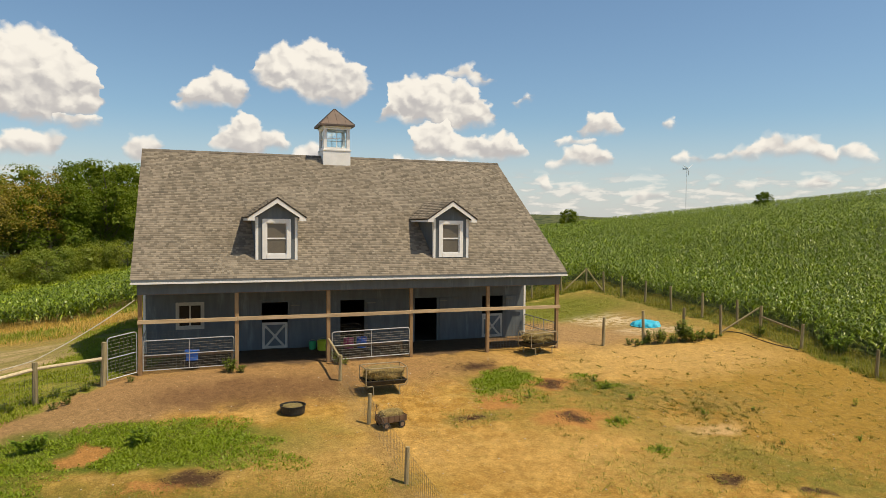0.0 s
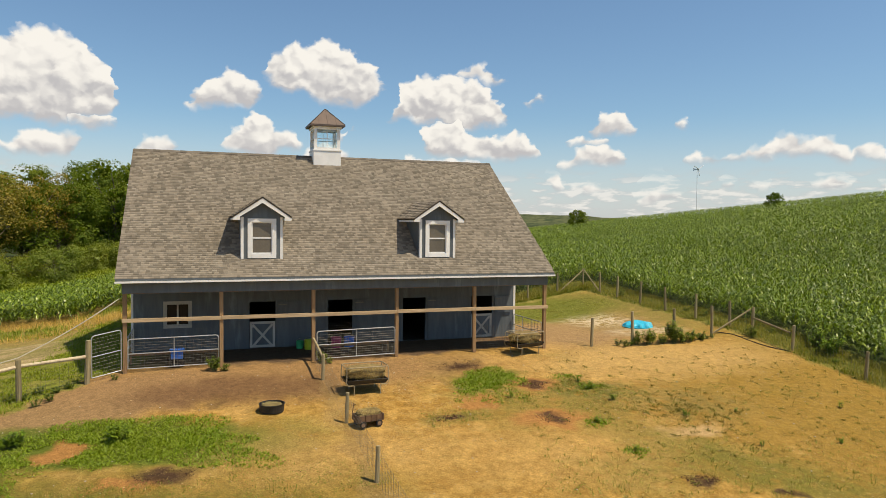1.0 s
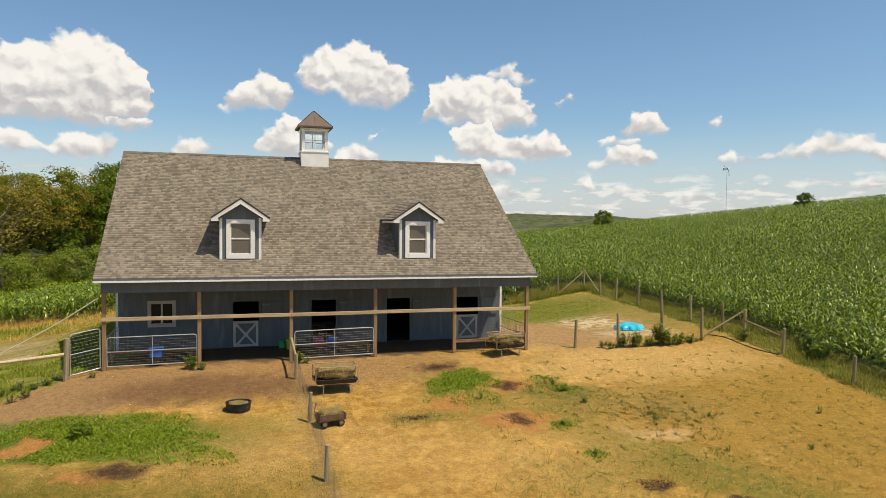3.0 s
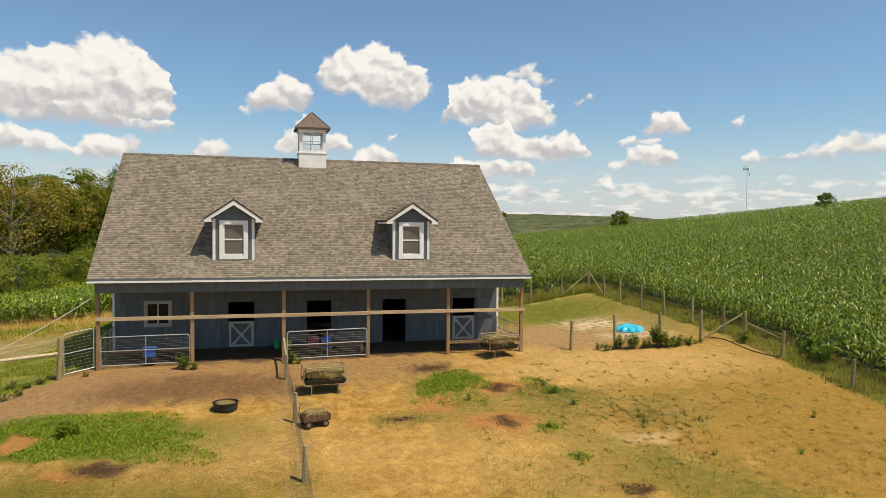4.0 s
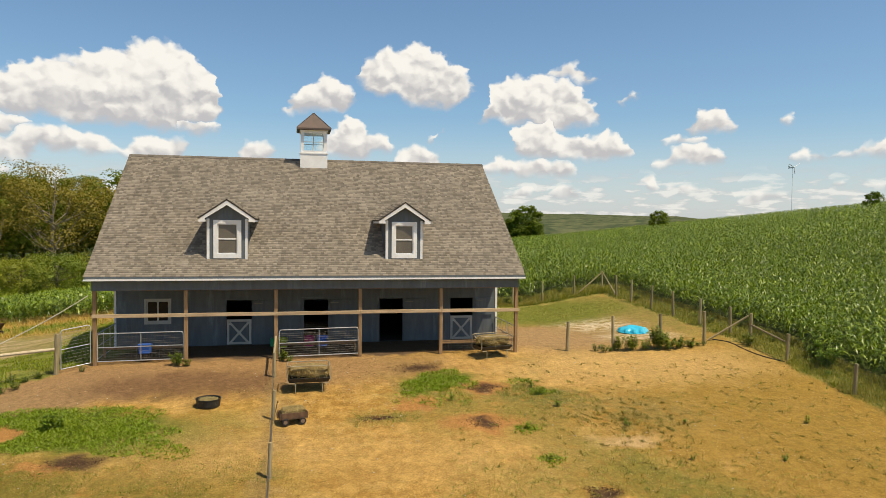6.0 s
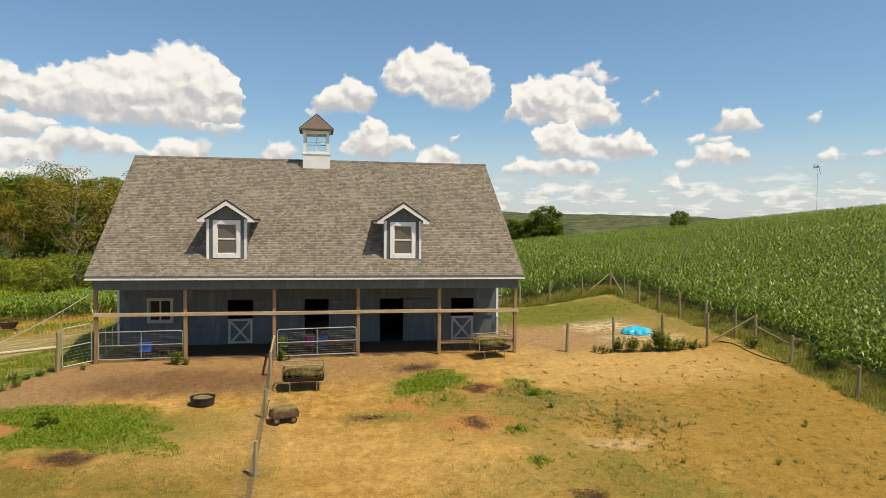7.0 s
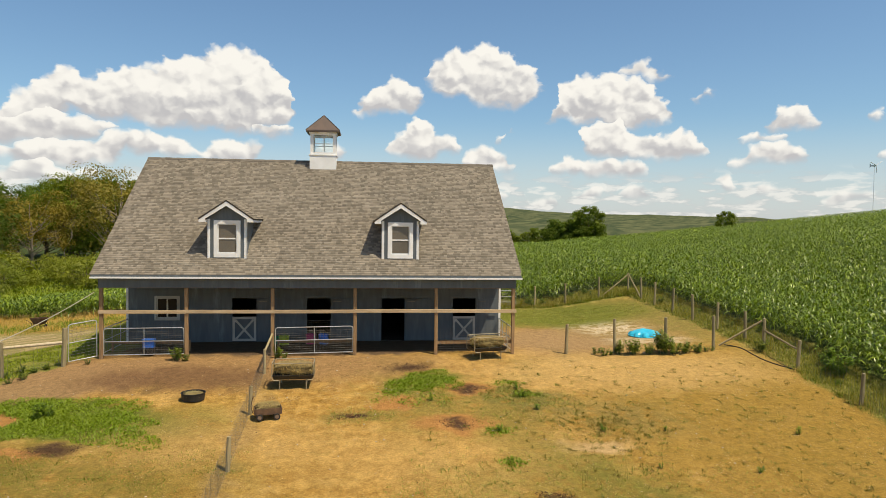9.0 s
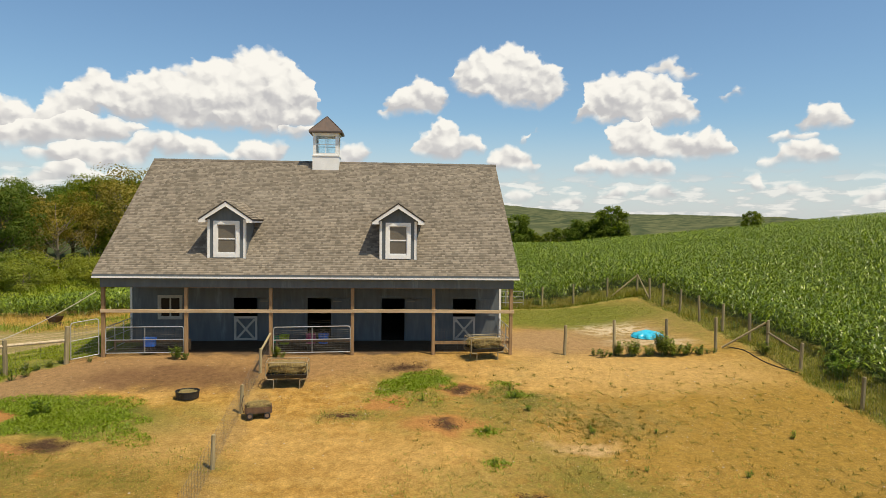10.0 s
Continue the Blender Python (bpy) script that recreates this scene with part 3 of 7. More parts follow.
    col = over(patch(4.7, -3.6, 1.5, 1.0, 0.4, 25), col, (0.120, 0.145, 0.026), 0.95)
    col = over(patch(4.1, -5.2, 1.7, 1.1, 0.7), col, (0.170, 0.155, 0.034), 0.8, 0.15)
    col = over(patch(6.0, -6.2, 2.6, 1.4, 0.6, -20), col, (0.230, 0.180, 0.045), 0.7, 0.1)
    col = over(patch(2.0, -6.9, 1.3, 0.7, 0.6), col, (0.165, 0.140, 0.034), 0.7, 0.1)
    col = over(patch(8.4, -5.4, 1.9, 0.9, 0.6, -25), col, (0.110, 0.125, 0.035), 0.8, 0.1)
    col = over(patch(11.2, -7.2, 2.6, 1.7, 0.7, -15), col, (0.215, 0.165, 0.050), 0.7, 0.10)
    col = over(patch(10.0, -12.6, 5.0, 1.3, 0.7, -52), col, (0.165, 0.155, 0.030), 0.9, 0.25)
    col = over(patch(6.6, -11.9, 2.2, 1.2, 0.7), col, (0.185, 0.160, 0.034), 0.7, 0.25)
    col = over(patch(14.5, 12.4, 5.8, 4.6, 0.40), col, (0.148, 0.162, 0.025), 0.95)
    col = over(patch(-4.4, -7.2, 2.2, 1.3, 0.7), col, (0.175, 0.160, 0.032), 0.8, 0.2)
    # sun-bleached straw
    col = over(patch(-2.5, -8.6, 3.4, 1.7, 0.7), col, (0.47, 0.300, 0.108), 0.45)
    col = over(patch(3.8, -10.2, 4.0, 2.0, 0.7), col, (0.50, 0.315, 0.110), 0.45)
    # bare orange soil and dark dung heaps
    for cx, cy, rx, ry in ((-10.2, -6.6, 0.80, 0.62), (3.3, -5.65, 0.85, 0.6), (5.5, -7.65, 1.35, 0.8), (6.3, -4.4, 0.9, 0.5), (-8.3, -9.2, 0.8, 0.3)):
        col = over(patch(cx, cy, rx, ry, 0.35), col, (0.400, 0.190, 0.062), 0.9)
    for cx, cy, rx, ry in ((4.2, -1.85, 0.95, 0.5), (5.5, -7.65, 0.5, 0.32), (6.3, -4.4, 0.5, 0.3), (-7.2, -9.0, 0.8, 0.35), (1.9, -6.9, 0.5, 0.2), (7.55, -12.9, 0.5, 0.26), (9.7, -14.1, 0.45, 0.2)):
        col = over(patch(cx, cy, rx, ry, 0.75), col, (0.062, 0.035, 0.023), 0.92)
    col = over(patch(9.9, -9.8, 1.1, 0.5, 0.6), col, (0.52, 0.355, 0.170), 0.8)
    # worn strip along the dividing fence
    strip = calc(nt, "MULTIPLY", span(nt, calc(nt, "ABSOLUTE", calc(nt, "ADD", X, 1.75)), 0.5, 0.1), span(nt, Y, -2.0, -3.0))
    col = over(strip, col, (0.27, 0.19, 0.09), 0.35)
    # outside the yard, on the far side of the lane fence
    out = span(nt, calc(nt, "ADD", calc(nt, "MULTIPLY", X, -1.0), calc(nt, "MULTIPLY", Y, 0.9)), 9.6, 10.2)
    out = calc(nt, "MULTIPLY", out, span(nt, X, -7.0, -9.5))
    col = over(out, col, mix(nt, span(nt, n2, 0.35, 0.65), (0.165, 0.190, 0.030), (0.265, 0.240, 0.055)))
    near_side = calc(nt, "SUBTRACT", Y, calc(nt, "ADD", calc(nt, "MULTIPLY", X, 0.86), 16.5))
    far_side = calc(nt, "SUBTRACT", calc(nt, "SUBTRACT", 4.08, calc(nt, "MULTIPLY", X, 0.62)), Y)
    lane = calc(nt, "MULTIPLY", span(nt, near_side, -0.6, 0.6), span(nt, far_side, -0.5, 0.5))
    lane = calc(nt, "MULTIPLY", lane, span(nt, X, -11.6, -13.2))
    wear = calc(nt, "ABSOLUTE", calc(nt, "SUBTRACT", calc(nt, "ADD", near_side, calc(nt, "MULTIPLY", n2, 2.0)), 6.0))
    gravel = mix(nt, span(nt, n2, 0.38, 0.62), (0.38, 0.275, 0.145), (0.47, 0.355, 0.205))
    gravel = mix(nt, calc(nt, "MULTIPLY", span(nt, wear, 1.6, 0.3), 0.75), gravel, (0.235, 0.200, 0.070))
    col = over(lane, col, gravel, 0.85)
    col = over(calc(nt, "MULTIPLY", lane, span(nt, noise_tex(nt, vec(nt, "MULTIPLY", co, (0.5, 1.6, 0.0)), 0.8, 5.0), 0.44, 0.58)), col, (0.230, 0.200, 0.062), 0.75)
    meadow = calc(nt, "MULTIPLY", span(nt, far_side, 0.3, -0.6), calc(nt, "MULTIPLY", span(nt, X, -8.0, -11.0), span(nt, Y, 12.0, 14.0)))
    col = over(meadow, col, mix(nt, span(nt, n2, 0.35, 0.65), (0.34, 0.235, 0.08), (0.24, 0.20, 0.055)))
    rough_edge = calc(nt, "MULTIPLY", span(nt, X, 20.4, 21.3), span(nt, Y, 18.5, 17.5))
    rough_edge = calc(nt, "MAXIMUM", rough_edge, calc(nt, "MULTIPLY", span(nt, Y, 15.3, 16.2), span(nt, X, 8.0, 9.0)))
    col = over(rough_edge, col, mix(nt, span(nt, n2, 0.35, 0.65), (0.240, 0.225, 0.048), (0.340, 0.270, 0.085)))
    # ground under the corn, painted dark canopy green to fill gaps, and distant fields
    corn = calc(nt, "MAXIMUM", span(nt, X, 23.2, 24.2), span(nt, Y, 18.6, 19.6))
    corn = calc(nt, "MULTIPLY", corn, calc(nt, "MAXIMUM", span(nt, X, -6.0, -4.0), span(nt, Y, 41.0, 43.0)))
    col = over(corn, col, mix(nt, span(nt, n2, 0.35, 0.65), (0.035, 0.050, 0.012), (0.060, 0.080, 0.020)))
    grain = calc(nt, "MULTIPLY", span(nt, n3, 0.38, 0.62, 0.70, 1.28), span(nt, noise_tex(nt, co, 4.2, 8.0, 0.80), 0.3, 0.7, 0.76, 1.24))
    col2 = nt.nodes.new("ShaderNodeVectorMath")
    col2.operation = "SCALE"
    nt.links.new(col, col2.inputs[0])
    nt.links.new(grain, col2.inputs["Scale"])
    nt.links.new(col2.outputs[0], bs.inputs["Base Color"])
    bs.inputs["Roughness"].default_value = 0.95
    bs.inputs["Specular IOR Level"].default_value = 0.1
    bp = nt.nodes.new("ShaderNodeBump")
    bp.inputs["Strength"].default_value = 0.7
    bp.inputs["Distance"].default_value = 0.06
    nt.links.new(calc(nt, "ADD", n3, calc(nt, "MULTIPLY", n2, 1.5)), bp.inputs["Height"])
    nt.links.new(bp.outputs[0], bs.inputs["Normal"])
    return m


gx = graded(-3200, 3200, -17, 26, 0.35, 1.09)
gy = graded(-600, 4200, -32, 20, 0.35, 1.09)
GX, GY = np.meshgrid(gx, gy)
GZ = ground_z(GX, GY)
near = (np.abs(GX - 5) < 24) & (GY > -34) & (GY < 22)
rough_rng = np.random.default_rng(3)
GZ = GZ + np.where(near & (GY < -0.5), rough_rng.normal(0, 0.012, GZ.shape), 0)
k = np.arange((len(gy) - 1) * len(gx)).reshape(len(gy) - 1, len(gx))[:, :-1].ravel()
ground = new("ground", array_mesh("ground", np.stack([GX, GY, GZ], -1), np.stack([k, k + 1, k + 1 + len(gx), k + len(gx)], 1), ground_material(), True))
tagged(ground, "dry trampled farmyard ground with green and bare patches", "ground", kind="structure")

# far wooded hills
def hills():
    rng = np.random.default_rng(5)
    xs = np.linspace(-1800, 3400, 330)
    rows = []
    for i, f in enumerate(np.linspace(0, 1, 14)):
        y = 650 + 1950 * f
        wave = 26 * np.sin(xs / 420 + 0.8) + 15 * np.sin(xs / 190 + 2.1) + 30 * np.exp(-((xs - 150) / 420) ** 2)
        z = -4 + (34 + wave) * math.sin(f * math.pi * 0.5) ** 1.3 + rng.normal(0, 1.6, xs.shape) * (f > 0)
        rows.append(np.stack([xs, np.full_like(xs, y), z if i else np.full_like(xs, -45.0)], 1))
    v = np.concatenate(rows)
    n = len(xs)
    kk = np.arange(13 * n).reshape(13, n)[:, :-1].ravel()
    # distance haze is put into the woods' own greyed colour
    m = surface("haze_tinted_woods", (0.052, 0.072, 0.040), (0.122, 0.134, 0.070), 0.035, 0.95, 0.0, 0.16, vary=0.0, spec=0.0)
    ob = new("backdrop_hills", array_mesh("backdrop_hills", v, np.stack([kk, kk + 1, kk + 1 + n, kk + n], 1), m, False))
    tagged(ob, "distant wooded hills with summer haze in their colour", "hill", kind="structure")


hills()

# ---- barn ----
EAVE_Y, EAVE_Z, RIDGE_Y, RIDGE_Z, HALF = -0.43, 3.47, 7.6, 9.14, 9.36
SLOPE = (RIDGE_Z - EAVE_Z) / (RIDGE_Y - EAVE_Y)
PITCH = math.atan(SLOPE)
WALL_X, WALL_Y, BACK_Y, FLOOR = 9.12, 3.40, 15.2, -0.10
POSTS = (-9.05, -5.49, -1.80, 1.83, 5.49, 9.05)


def roof_z(y):
    return EAVE_Z + SLOPE * (y - EAVE_Y)


barn = thing("barn", "blue-grey barn with a shingled gable roof, dormers and an open porch", "barn")


def wall_sheet(bm, x0, x1, z0, z1, y0, y1, holes):
    """A wall with thickness and openings that go through it, in one skin. holes: x0, x1, z0, z1."""
    xs = sorted({x0, x1, *(h[0] for h in holes), *(h[1] for h in holes)})
    zs = sorted({z0, z1, *(h[2] for h in holes), *(h[3] for h in holes)})
    grid = {(i, k, j): bm.verts.new((x, y, z)) for i, x in enumerate(xs) for k, z in enumerate(zs) for j, y in enumerate((y0, y1))}

    def solid(i, k):
        if not (0 <= i < len(xs) - 1 and 0 <= k < len(zs) - 1):
            return False
        cx, cz = (xs[i] + xs[i + 1]) / 2, (zs[k] + zs[k + 1]) / 2
        return not any(h[0] < cx < h[1] and h[2] < cz < h[3] for h in holes)
    for i in range(len(xs) - 1):
        for k in range(len(zs) - 1):
            if not solid(i, k):
                continue
            for j in (0, 1):
                bm.faces.new([grid[i, k, j], grid[i + 1, k, j], grid[i + 1, k + 1, j], grid[i, k + 1, j]])
            for (a, b), beside in [(((i + e[0], k + e[1]), (i + e[2], k + e[3])), n) for e, n in (((0, 0, 0, 1), (i - 1, k)), ((1, 0, 1, 1), (i + 1, k)), ((0, 0, 1, 0), (i, k - 1)), ((0, 1, 1, 1), (i, k + 1)))]:
                if not solid(*beside):
                    bm.faces.new([grid[(*a, 0)], grid[(*b, 0)], grid[(*b, 1)], grid[(*a, 1)]])
    for v in [v for v in bm.verts if not v.link_faces]:
        bm.verts.remove(v)


DOORS = (-3.60, 0.0, 3.67, 7.26)
HOLES = [(c - 0.58, c + 0.58, FLOOR, 2.03) for c in DOORS] + [(-7.73, -6.75, 1.07, 2.05)]
bm = bmesh.new()
wall_sheet(bm, -WALL_X + 0.12, WALL_X - 0.12, FLOOR - 0.3, roof_z(WALL_Y) - 0.25, WALL_Y, WALL_Y + 0.12, HOLES)
part("front_wall", bm, BLUE, barn)
for c in [x * 1.22 - 8.7 for x in range(15)]:
    if all(c < h[0] - 0.15 or c > h[1] + 0.15 for h in HOLES):
        boxes("siding_batten", BLUE, barn, (c - 0.011, c + 0.011, WALL_Y - 0.006, WALL_Y - 0.001, FLOOR, 2.9))
end_poly = [(WALL_Y, FLOOR - 0.4), (BACK_Y, FLOOR - 0.4), (BACK_Y, roof_z(0.0) + 0.0), (RIDGE_Y, RIDGE_Z - 0.26), (WALL_Y, roof_z(WALL_Y) - 0.26)]
for s in (-1, 1):
    bm = bmesh.new()
    prism(bm, end_poly, "x", s * (WALL_X - 0.12), s * WALL_X)
    part("end_wall", bm, BLUE, barn)
    bm = bmesh.new()
    prism(bm, [(EAVE_Y + 0.35, 2.86), (WALL_Y - 0.002, 2.86), (WALL_Y - 0.002, roof_z(WALL_Y) - 0.28), (EAVE_Y + 0.35, roof_z(EAVE_Y + 0.35) - 0.28)], "x", s * (WALL_X - 0.10), s * (WALL_X - 0.02))
    part("porch_gable_panel", bm, BLUE, barn)
    boxes("corner_board", WHITE, barn, (s * WALL_X - 0.012, s * WALL_X + 0.012, WALL_Y - 0.02, WALL_Y + 0.11, FLOOR, 2.95), (s * (WALL_X - 0.05) - 0.045, s * (WALL_X - 0.05) + 0.035, WALL_Y - 0.022, WALL_Y - 0.003, FLOOR, 2.95))
boxes("back_wall", BLUE, barn, (-WALL_X + 0.12, WALL_X - 0.12, BACK_Y - 0.12, BACK_Y, FLOOR - 0.6, 3.3))
# added stall partitions, ceiling and floor, coloured dark to deepen the shade inside
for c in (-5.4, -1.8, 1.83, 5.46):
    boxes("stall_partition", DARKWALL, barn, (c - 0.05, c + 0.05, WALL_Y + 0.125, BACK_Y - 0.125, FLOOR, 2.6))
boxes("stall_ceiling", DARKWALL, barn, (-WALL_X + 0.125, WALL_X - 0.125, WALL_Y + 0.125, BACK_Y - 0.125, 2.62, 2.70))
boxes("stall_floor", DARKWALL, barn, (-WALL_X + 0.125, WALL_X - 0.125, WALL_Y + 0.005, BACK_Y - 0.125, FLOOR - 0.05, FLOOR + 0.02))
# porch posts, header beam, rail
for x in POSTS:
    bm = bmesh.new()
    box(bm, x - 0.075, x + 0.075, -0.075, 0.075, FLOOR - 0.35, 2.86)
    part("porch_post", bm, POST, barn, "weathered squared wooden porch post", 0.012)
bm = bmesh.new()
box(bm, -9.14, 9.14, -0.12, -0.08, 2.875, 3.30)
part("header_board", bm, BLUE, barn, "blue-painted header board along the porch")
boxes("header_beam", POST, barn, (-9.10, 9.10, -0.078, 0.078, 2.862, 3.22))
rail_rng = random.Random(4)
for a, b in zip(POSTS, POSTS[1:]):
    bm = bmesh.new()
    beam(bm, (a + 0.004 - (0.1 if a < -9 else 0), -0.10, 1.83 + rail_rng.uniform(-0.015, 0.015)), (b - 0.004 + (0.14 if b > 9 else 0), -0.10, 1.83 + rail_rng.uniform(-0.015, 0.015)), 0.045, 0.15)
    part("porch_rail_board", bm, RAILWOOD, barn, "sun-bleached horizontal plank", 0.006)
boxes("soffit", BLUE, barn, (-9.30, 9.30, EAVE_Y + 0.03, -0.125, 3.305, 3.325))
# the dark board colour overhead deepens the porch's shade
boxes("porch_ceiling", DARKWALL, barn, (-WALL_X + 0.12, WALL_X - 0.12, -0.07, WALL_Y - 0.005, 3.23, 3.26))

# roof decks, fascia, rake boards
for side in (1, -1):
    bm = bmesh.new()
    y0 = RIDGE_Y + side * (EAVE_Y - RIDGE_Y)
    poly = [(y0, EAVE_Z - 0.015), (RIDGE_Y, RIDGE_Z - 0.015), (RIDGE_Y, RIDGE_Z - 0.20), (y0, EAVE_Z - 0.14)]
    prism(bm, poly, "x", -HALF + 0.09, HALF - 0.09)
    roof = part("roof_slope", bm, TARPAPER, barn)
    if side == 1:
        front_roof = roof
    else:
        bm = bmesh.new()
        prism(bm, [(y0 + 0.02, EAVE_Z + 0.004), (RIDGE_Y, RIDGE_Z + 0.004), (RIDGE_Y, RIDGE_Z - 0.012), (y0 + 0.02, EAVE_Z - 0.012)], "x", -HALF, HALF)
        part("rear_shingle_sheet", bm, SHINGLE, roof)
    for s in (-1, 1):
        bm = bmesh.new()
        prism(bm, [(y0, EAVE_Z - 0.01), (RIDGE_Y, RIDGE_Z - 0.01), (RIDGE_Y, RIDGE_Z - 0.24), (y0, EAVE_Z - 0.18)], "x", s * (HALF - 0.075), s * (HALF - 0.045))
        part("rake_board", bm, BLUE, barn, "blue rake trim")
boxes("fascia", BLUE, barn, (-HALF + 0.03, HALF - 0.03, EAVE_Y - 0.022, EAVE_Y - 0.002, 3.33, 3.465), label="grey-blue fascia board")
boxes("drip_edge", WHITE, barn, (-HALF, HALF, EAVE_Y - 0.055, EAVE_Y - 0.024, 3.300, 3.370), label="white metal drip edge")
boxes("rear_fascia", WHITE, barn, (-HALF, HALF, 2 * RIDGE_Y - EAVE_Y + 0.002, 2 * RIDGE_Y - EAVE_Y + 0.03, 3.31, 3.465))
bm = bmesh.new()
n_cap = 62
for i in range(n_cap):
    x0 = -HALF + i * 2 * HALF / n_cap
    prism(bm, [(RIDGE_Y - 0.15, RIDGE_Z - 0.075 + 0.006 * (i % 2)), (RIDGE_Y, RIDGE_Z + 0.035 + 0.006 * (i % 2)), (RIDGE_Y + 0.15, RIDGE_Z - 0.075 + 0.006 * (i % 2)), (RIDGE_Y + 0.14, RIDGE_Z - 0.10), (RIDGE_Y, RIDGE_Z + 0.005), (RIDGE_Y - 0.14, RIDGE_Z - 0.10)], "x", x0, x0 + 2 * HALF / n_cap + 0.02)
part("ridge_cap", bm, RIDGECAP, barn, kind="stuff")

# dormers
DOR_Y, DOR_HALF, DOR_SIDE_TOP, DOR_APEX = 0.51, 0.84, 5.86, 6.73


def dormer(cx):
    bm = bmesh.new()
    top = DOR_SIDE_TOP + 0.10
    apex = top + DOR_HALF * 0.69
    # front gable wall with a window opening
    w0, w1, h0, h1 = cx - 0.42, cx + 0.42, 4.36, 5.68
    y0, y1 = DOR_Y, DOR_Y + 0.10
    base = roof_z(DOR_Y) - 0.05
    box(bm, cx - DOR_HALF, w0, y0, y1, base, top)
    box(bm, w1, cx + DOR_HALF, y0, y1, base, top)
    box(bm, w0, w1, y0, y1, base, h0)
    box(bm, w0, w1, y0, y1, h1, top)
    prism(bm, [(cx - DOR_HALF, top), (cx + DOR_HALF, top), (cx, apex)], "y", y0, y1)
    for s in (-1, 1):
        yb = EAVE_Y + (top - EAVE_Z) / SLOPE
        prism(bm, [(y1, roof_z(y1) - 0.05), (yb, top), (y1, top)], "x", cx + s * (DOR_HALF - 0.10), cx + s * DOR_HALF)
    body = part("dormer", bm, BLUE, barn, "small gabled dormer with blue siding and white trim")
    # dark board added behind the pane for the unlit attic
    boxes("attic_lining", DARKWALL, body, (cx - 0.72, cx + 0.72, 1.55, 1.60, 4.95, 6.2))
    # roof
    yb = EAVE_Y + (DOR_APEX + 0.02 - EAVE_Z) / SLOPE
    ov = 1.20
    drop = DOR_APEX - ov * 0.69
    ye = EAVE_Y + (drop - EAVE_Z) / SLOPE
    for s in (-1, 1):
        bm = bmesh.new()
        lo = [(cx, 0.25, DOR_APEX), (cx + s * ov, 0.25, drop), (cx + s * ov, ye, drop), (cx, yb, DOR_APEX)]
        nrm = Vector((s * 0.568, 0, 0.823)) * 0.05
        a = [bm.verts.new(Vector(p) - nrm) for p in lo]
        b = [bm.verts.new(Vector(p)) for p in lo]
        bm.faces.new(a)
        bm.faces.new(b)
        for i in range(4):
            bm.faces.new((a[i], a[(i + 1) % 4], b[(i + 1) % 4], b[i]))
        part("dormer_roof", bm, TARPAPER, body)
        # shingles of the small roof
        bm = bmesh.new()
        rows = 10
        sh = random.Random(int(cx * 10) + s)
        for r in range(rows):
            f0, f1 = r / rows, (r + 1) / rows
            xo, zo = cx + s * ov * (1 - f0) * 1.015, DOR_APEX - (DOR_APEX - drop) * (1 - f0)
            xi, zi = cx + s * ov * (1 - f1), DOR_APEX - (DOR_APEX - drop) * (1 - f1)
            yend = EAVE_Y + (zo - EAVE_Z) / SLOPE
            y = 0.235
            while y < yend - 0.05:
                wdt = sh.uniform(0.16, 0.34)
                ye2 = min(y + wdt, yend)
                th = sh.uniform(0.016, 0.026)
                q = [Vector((xo, y, zo)), Vector((xo, ye2 - 0.004, zo)), Vector((xi, ye2 - 0.004, zi)), Vector((xi, y, zi))]
                up = Vector((s * 0.568, 0, 0.823))
                lo4 = [bm.verts.new(p + up * 0.003) for p in q]
                hi4 = [bm.verts.new(p + up * (th if i < 2 else 0.008)) for i, p in enumerate(q)]
                bm.faces.new(hi4)
                for i in range(4):
                    bm.faces.new((lo4[i], lo4[(i + 1) % 4], hi4[(i + 1) % 4], hi4[i]))
                y = ye2
        part("dormer_shingles", bm, SHINGLE, body, kind="stuff")
        # white raked trim with a boxed return at the foot
        bm = bmesh.new()
        t = 0.17
        pts = [(cx + s * 0.0, DOR_APEX - 0.055), (cx + s * (ov - 0.02), drop - 0.045), (cx + s * (ov - 0.02), drop - 0.15), (cx + s * (ov - 0.30), drop - 0.15), (cx + s * (ov - 0.30), drop - 0.045 - t + 0.30 * 0.69), (cx, DOR_APEX - 0.055 - t - 0.03)]
        prism(bm, pts, "y", 0.262, 0.300)
        part("rake_trim", bm, WHITE, body, "white gable trim")
        boxes("eave_return", WHITE, body, (min(cx + s * (ov - 0.32), cx + s * (ov - 0.03)), max(cx + s * (ov - 0.32), cx + s * (ov - 0.03)), 0.302, ye, drop - 0.15, drop - 0.06))
        boxes("corner_board", WHITE, body, (cx + s * DOR_HALF - 0.055 + s * -0.045, cx + s * DOR_HALF + 0.055 - s * 0.045, DOR_Y - 0.018, DOR_Y - 0.002, base + 0.03, drop - 0.01), (cx + s * (DOR_HALF + 0.010) - 0.008, cx + s * (DOR_HALF + 0.010) + 0.008, DOR_Y - 0.018, DOR_Y + 0.09, base + 0.03, drop - 0.01))
    boxes("window_casing", WHITE, body, (w0 - 0.16, w0 + 0.005, DOR_Y - 0.035, DOR_Y - 0.003, h0 - 0.18, h1 + 0.15), (w1 - 0.005, w1 + 0.16, DOR_Y - 0.035, DOR_Y - 0.003, h0 - 0.18, h1 + 0.15), (w0 + 0.006, w1 - 0.006, DOR_Y - 0.035, DOR_Y - 0.003, h1 - 0.005, h1 + 0.15), (w0 + 0.006, w1 - 0.006, DOR_Y - 0.05, DOR_Y - 0.003, h0 - 0.18, h0 + 0.005))
    mid = 5.02
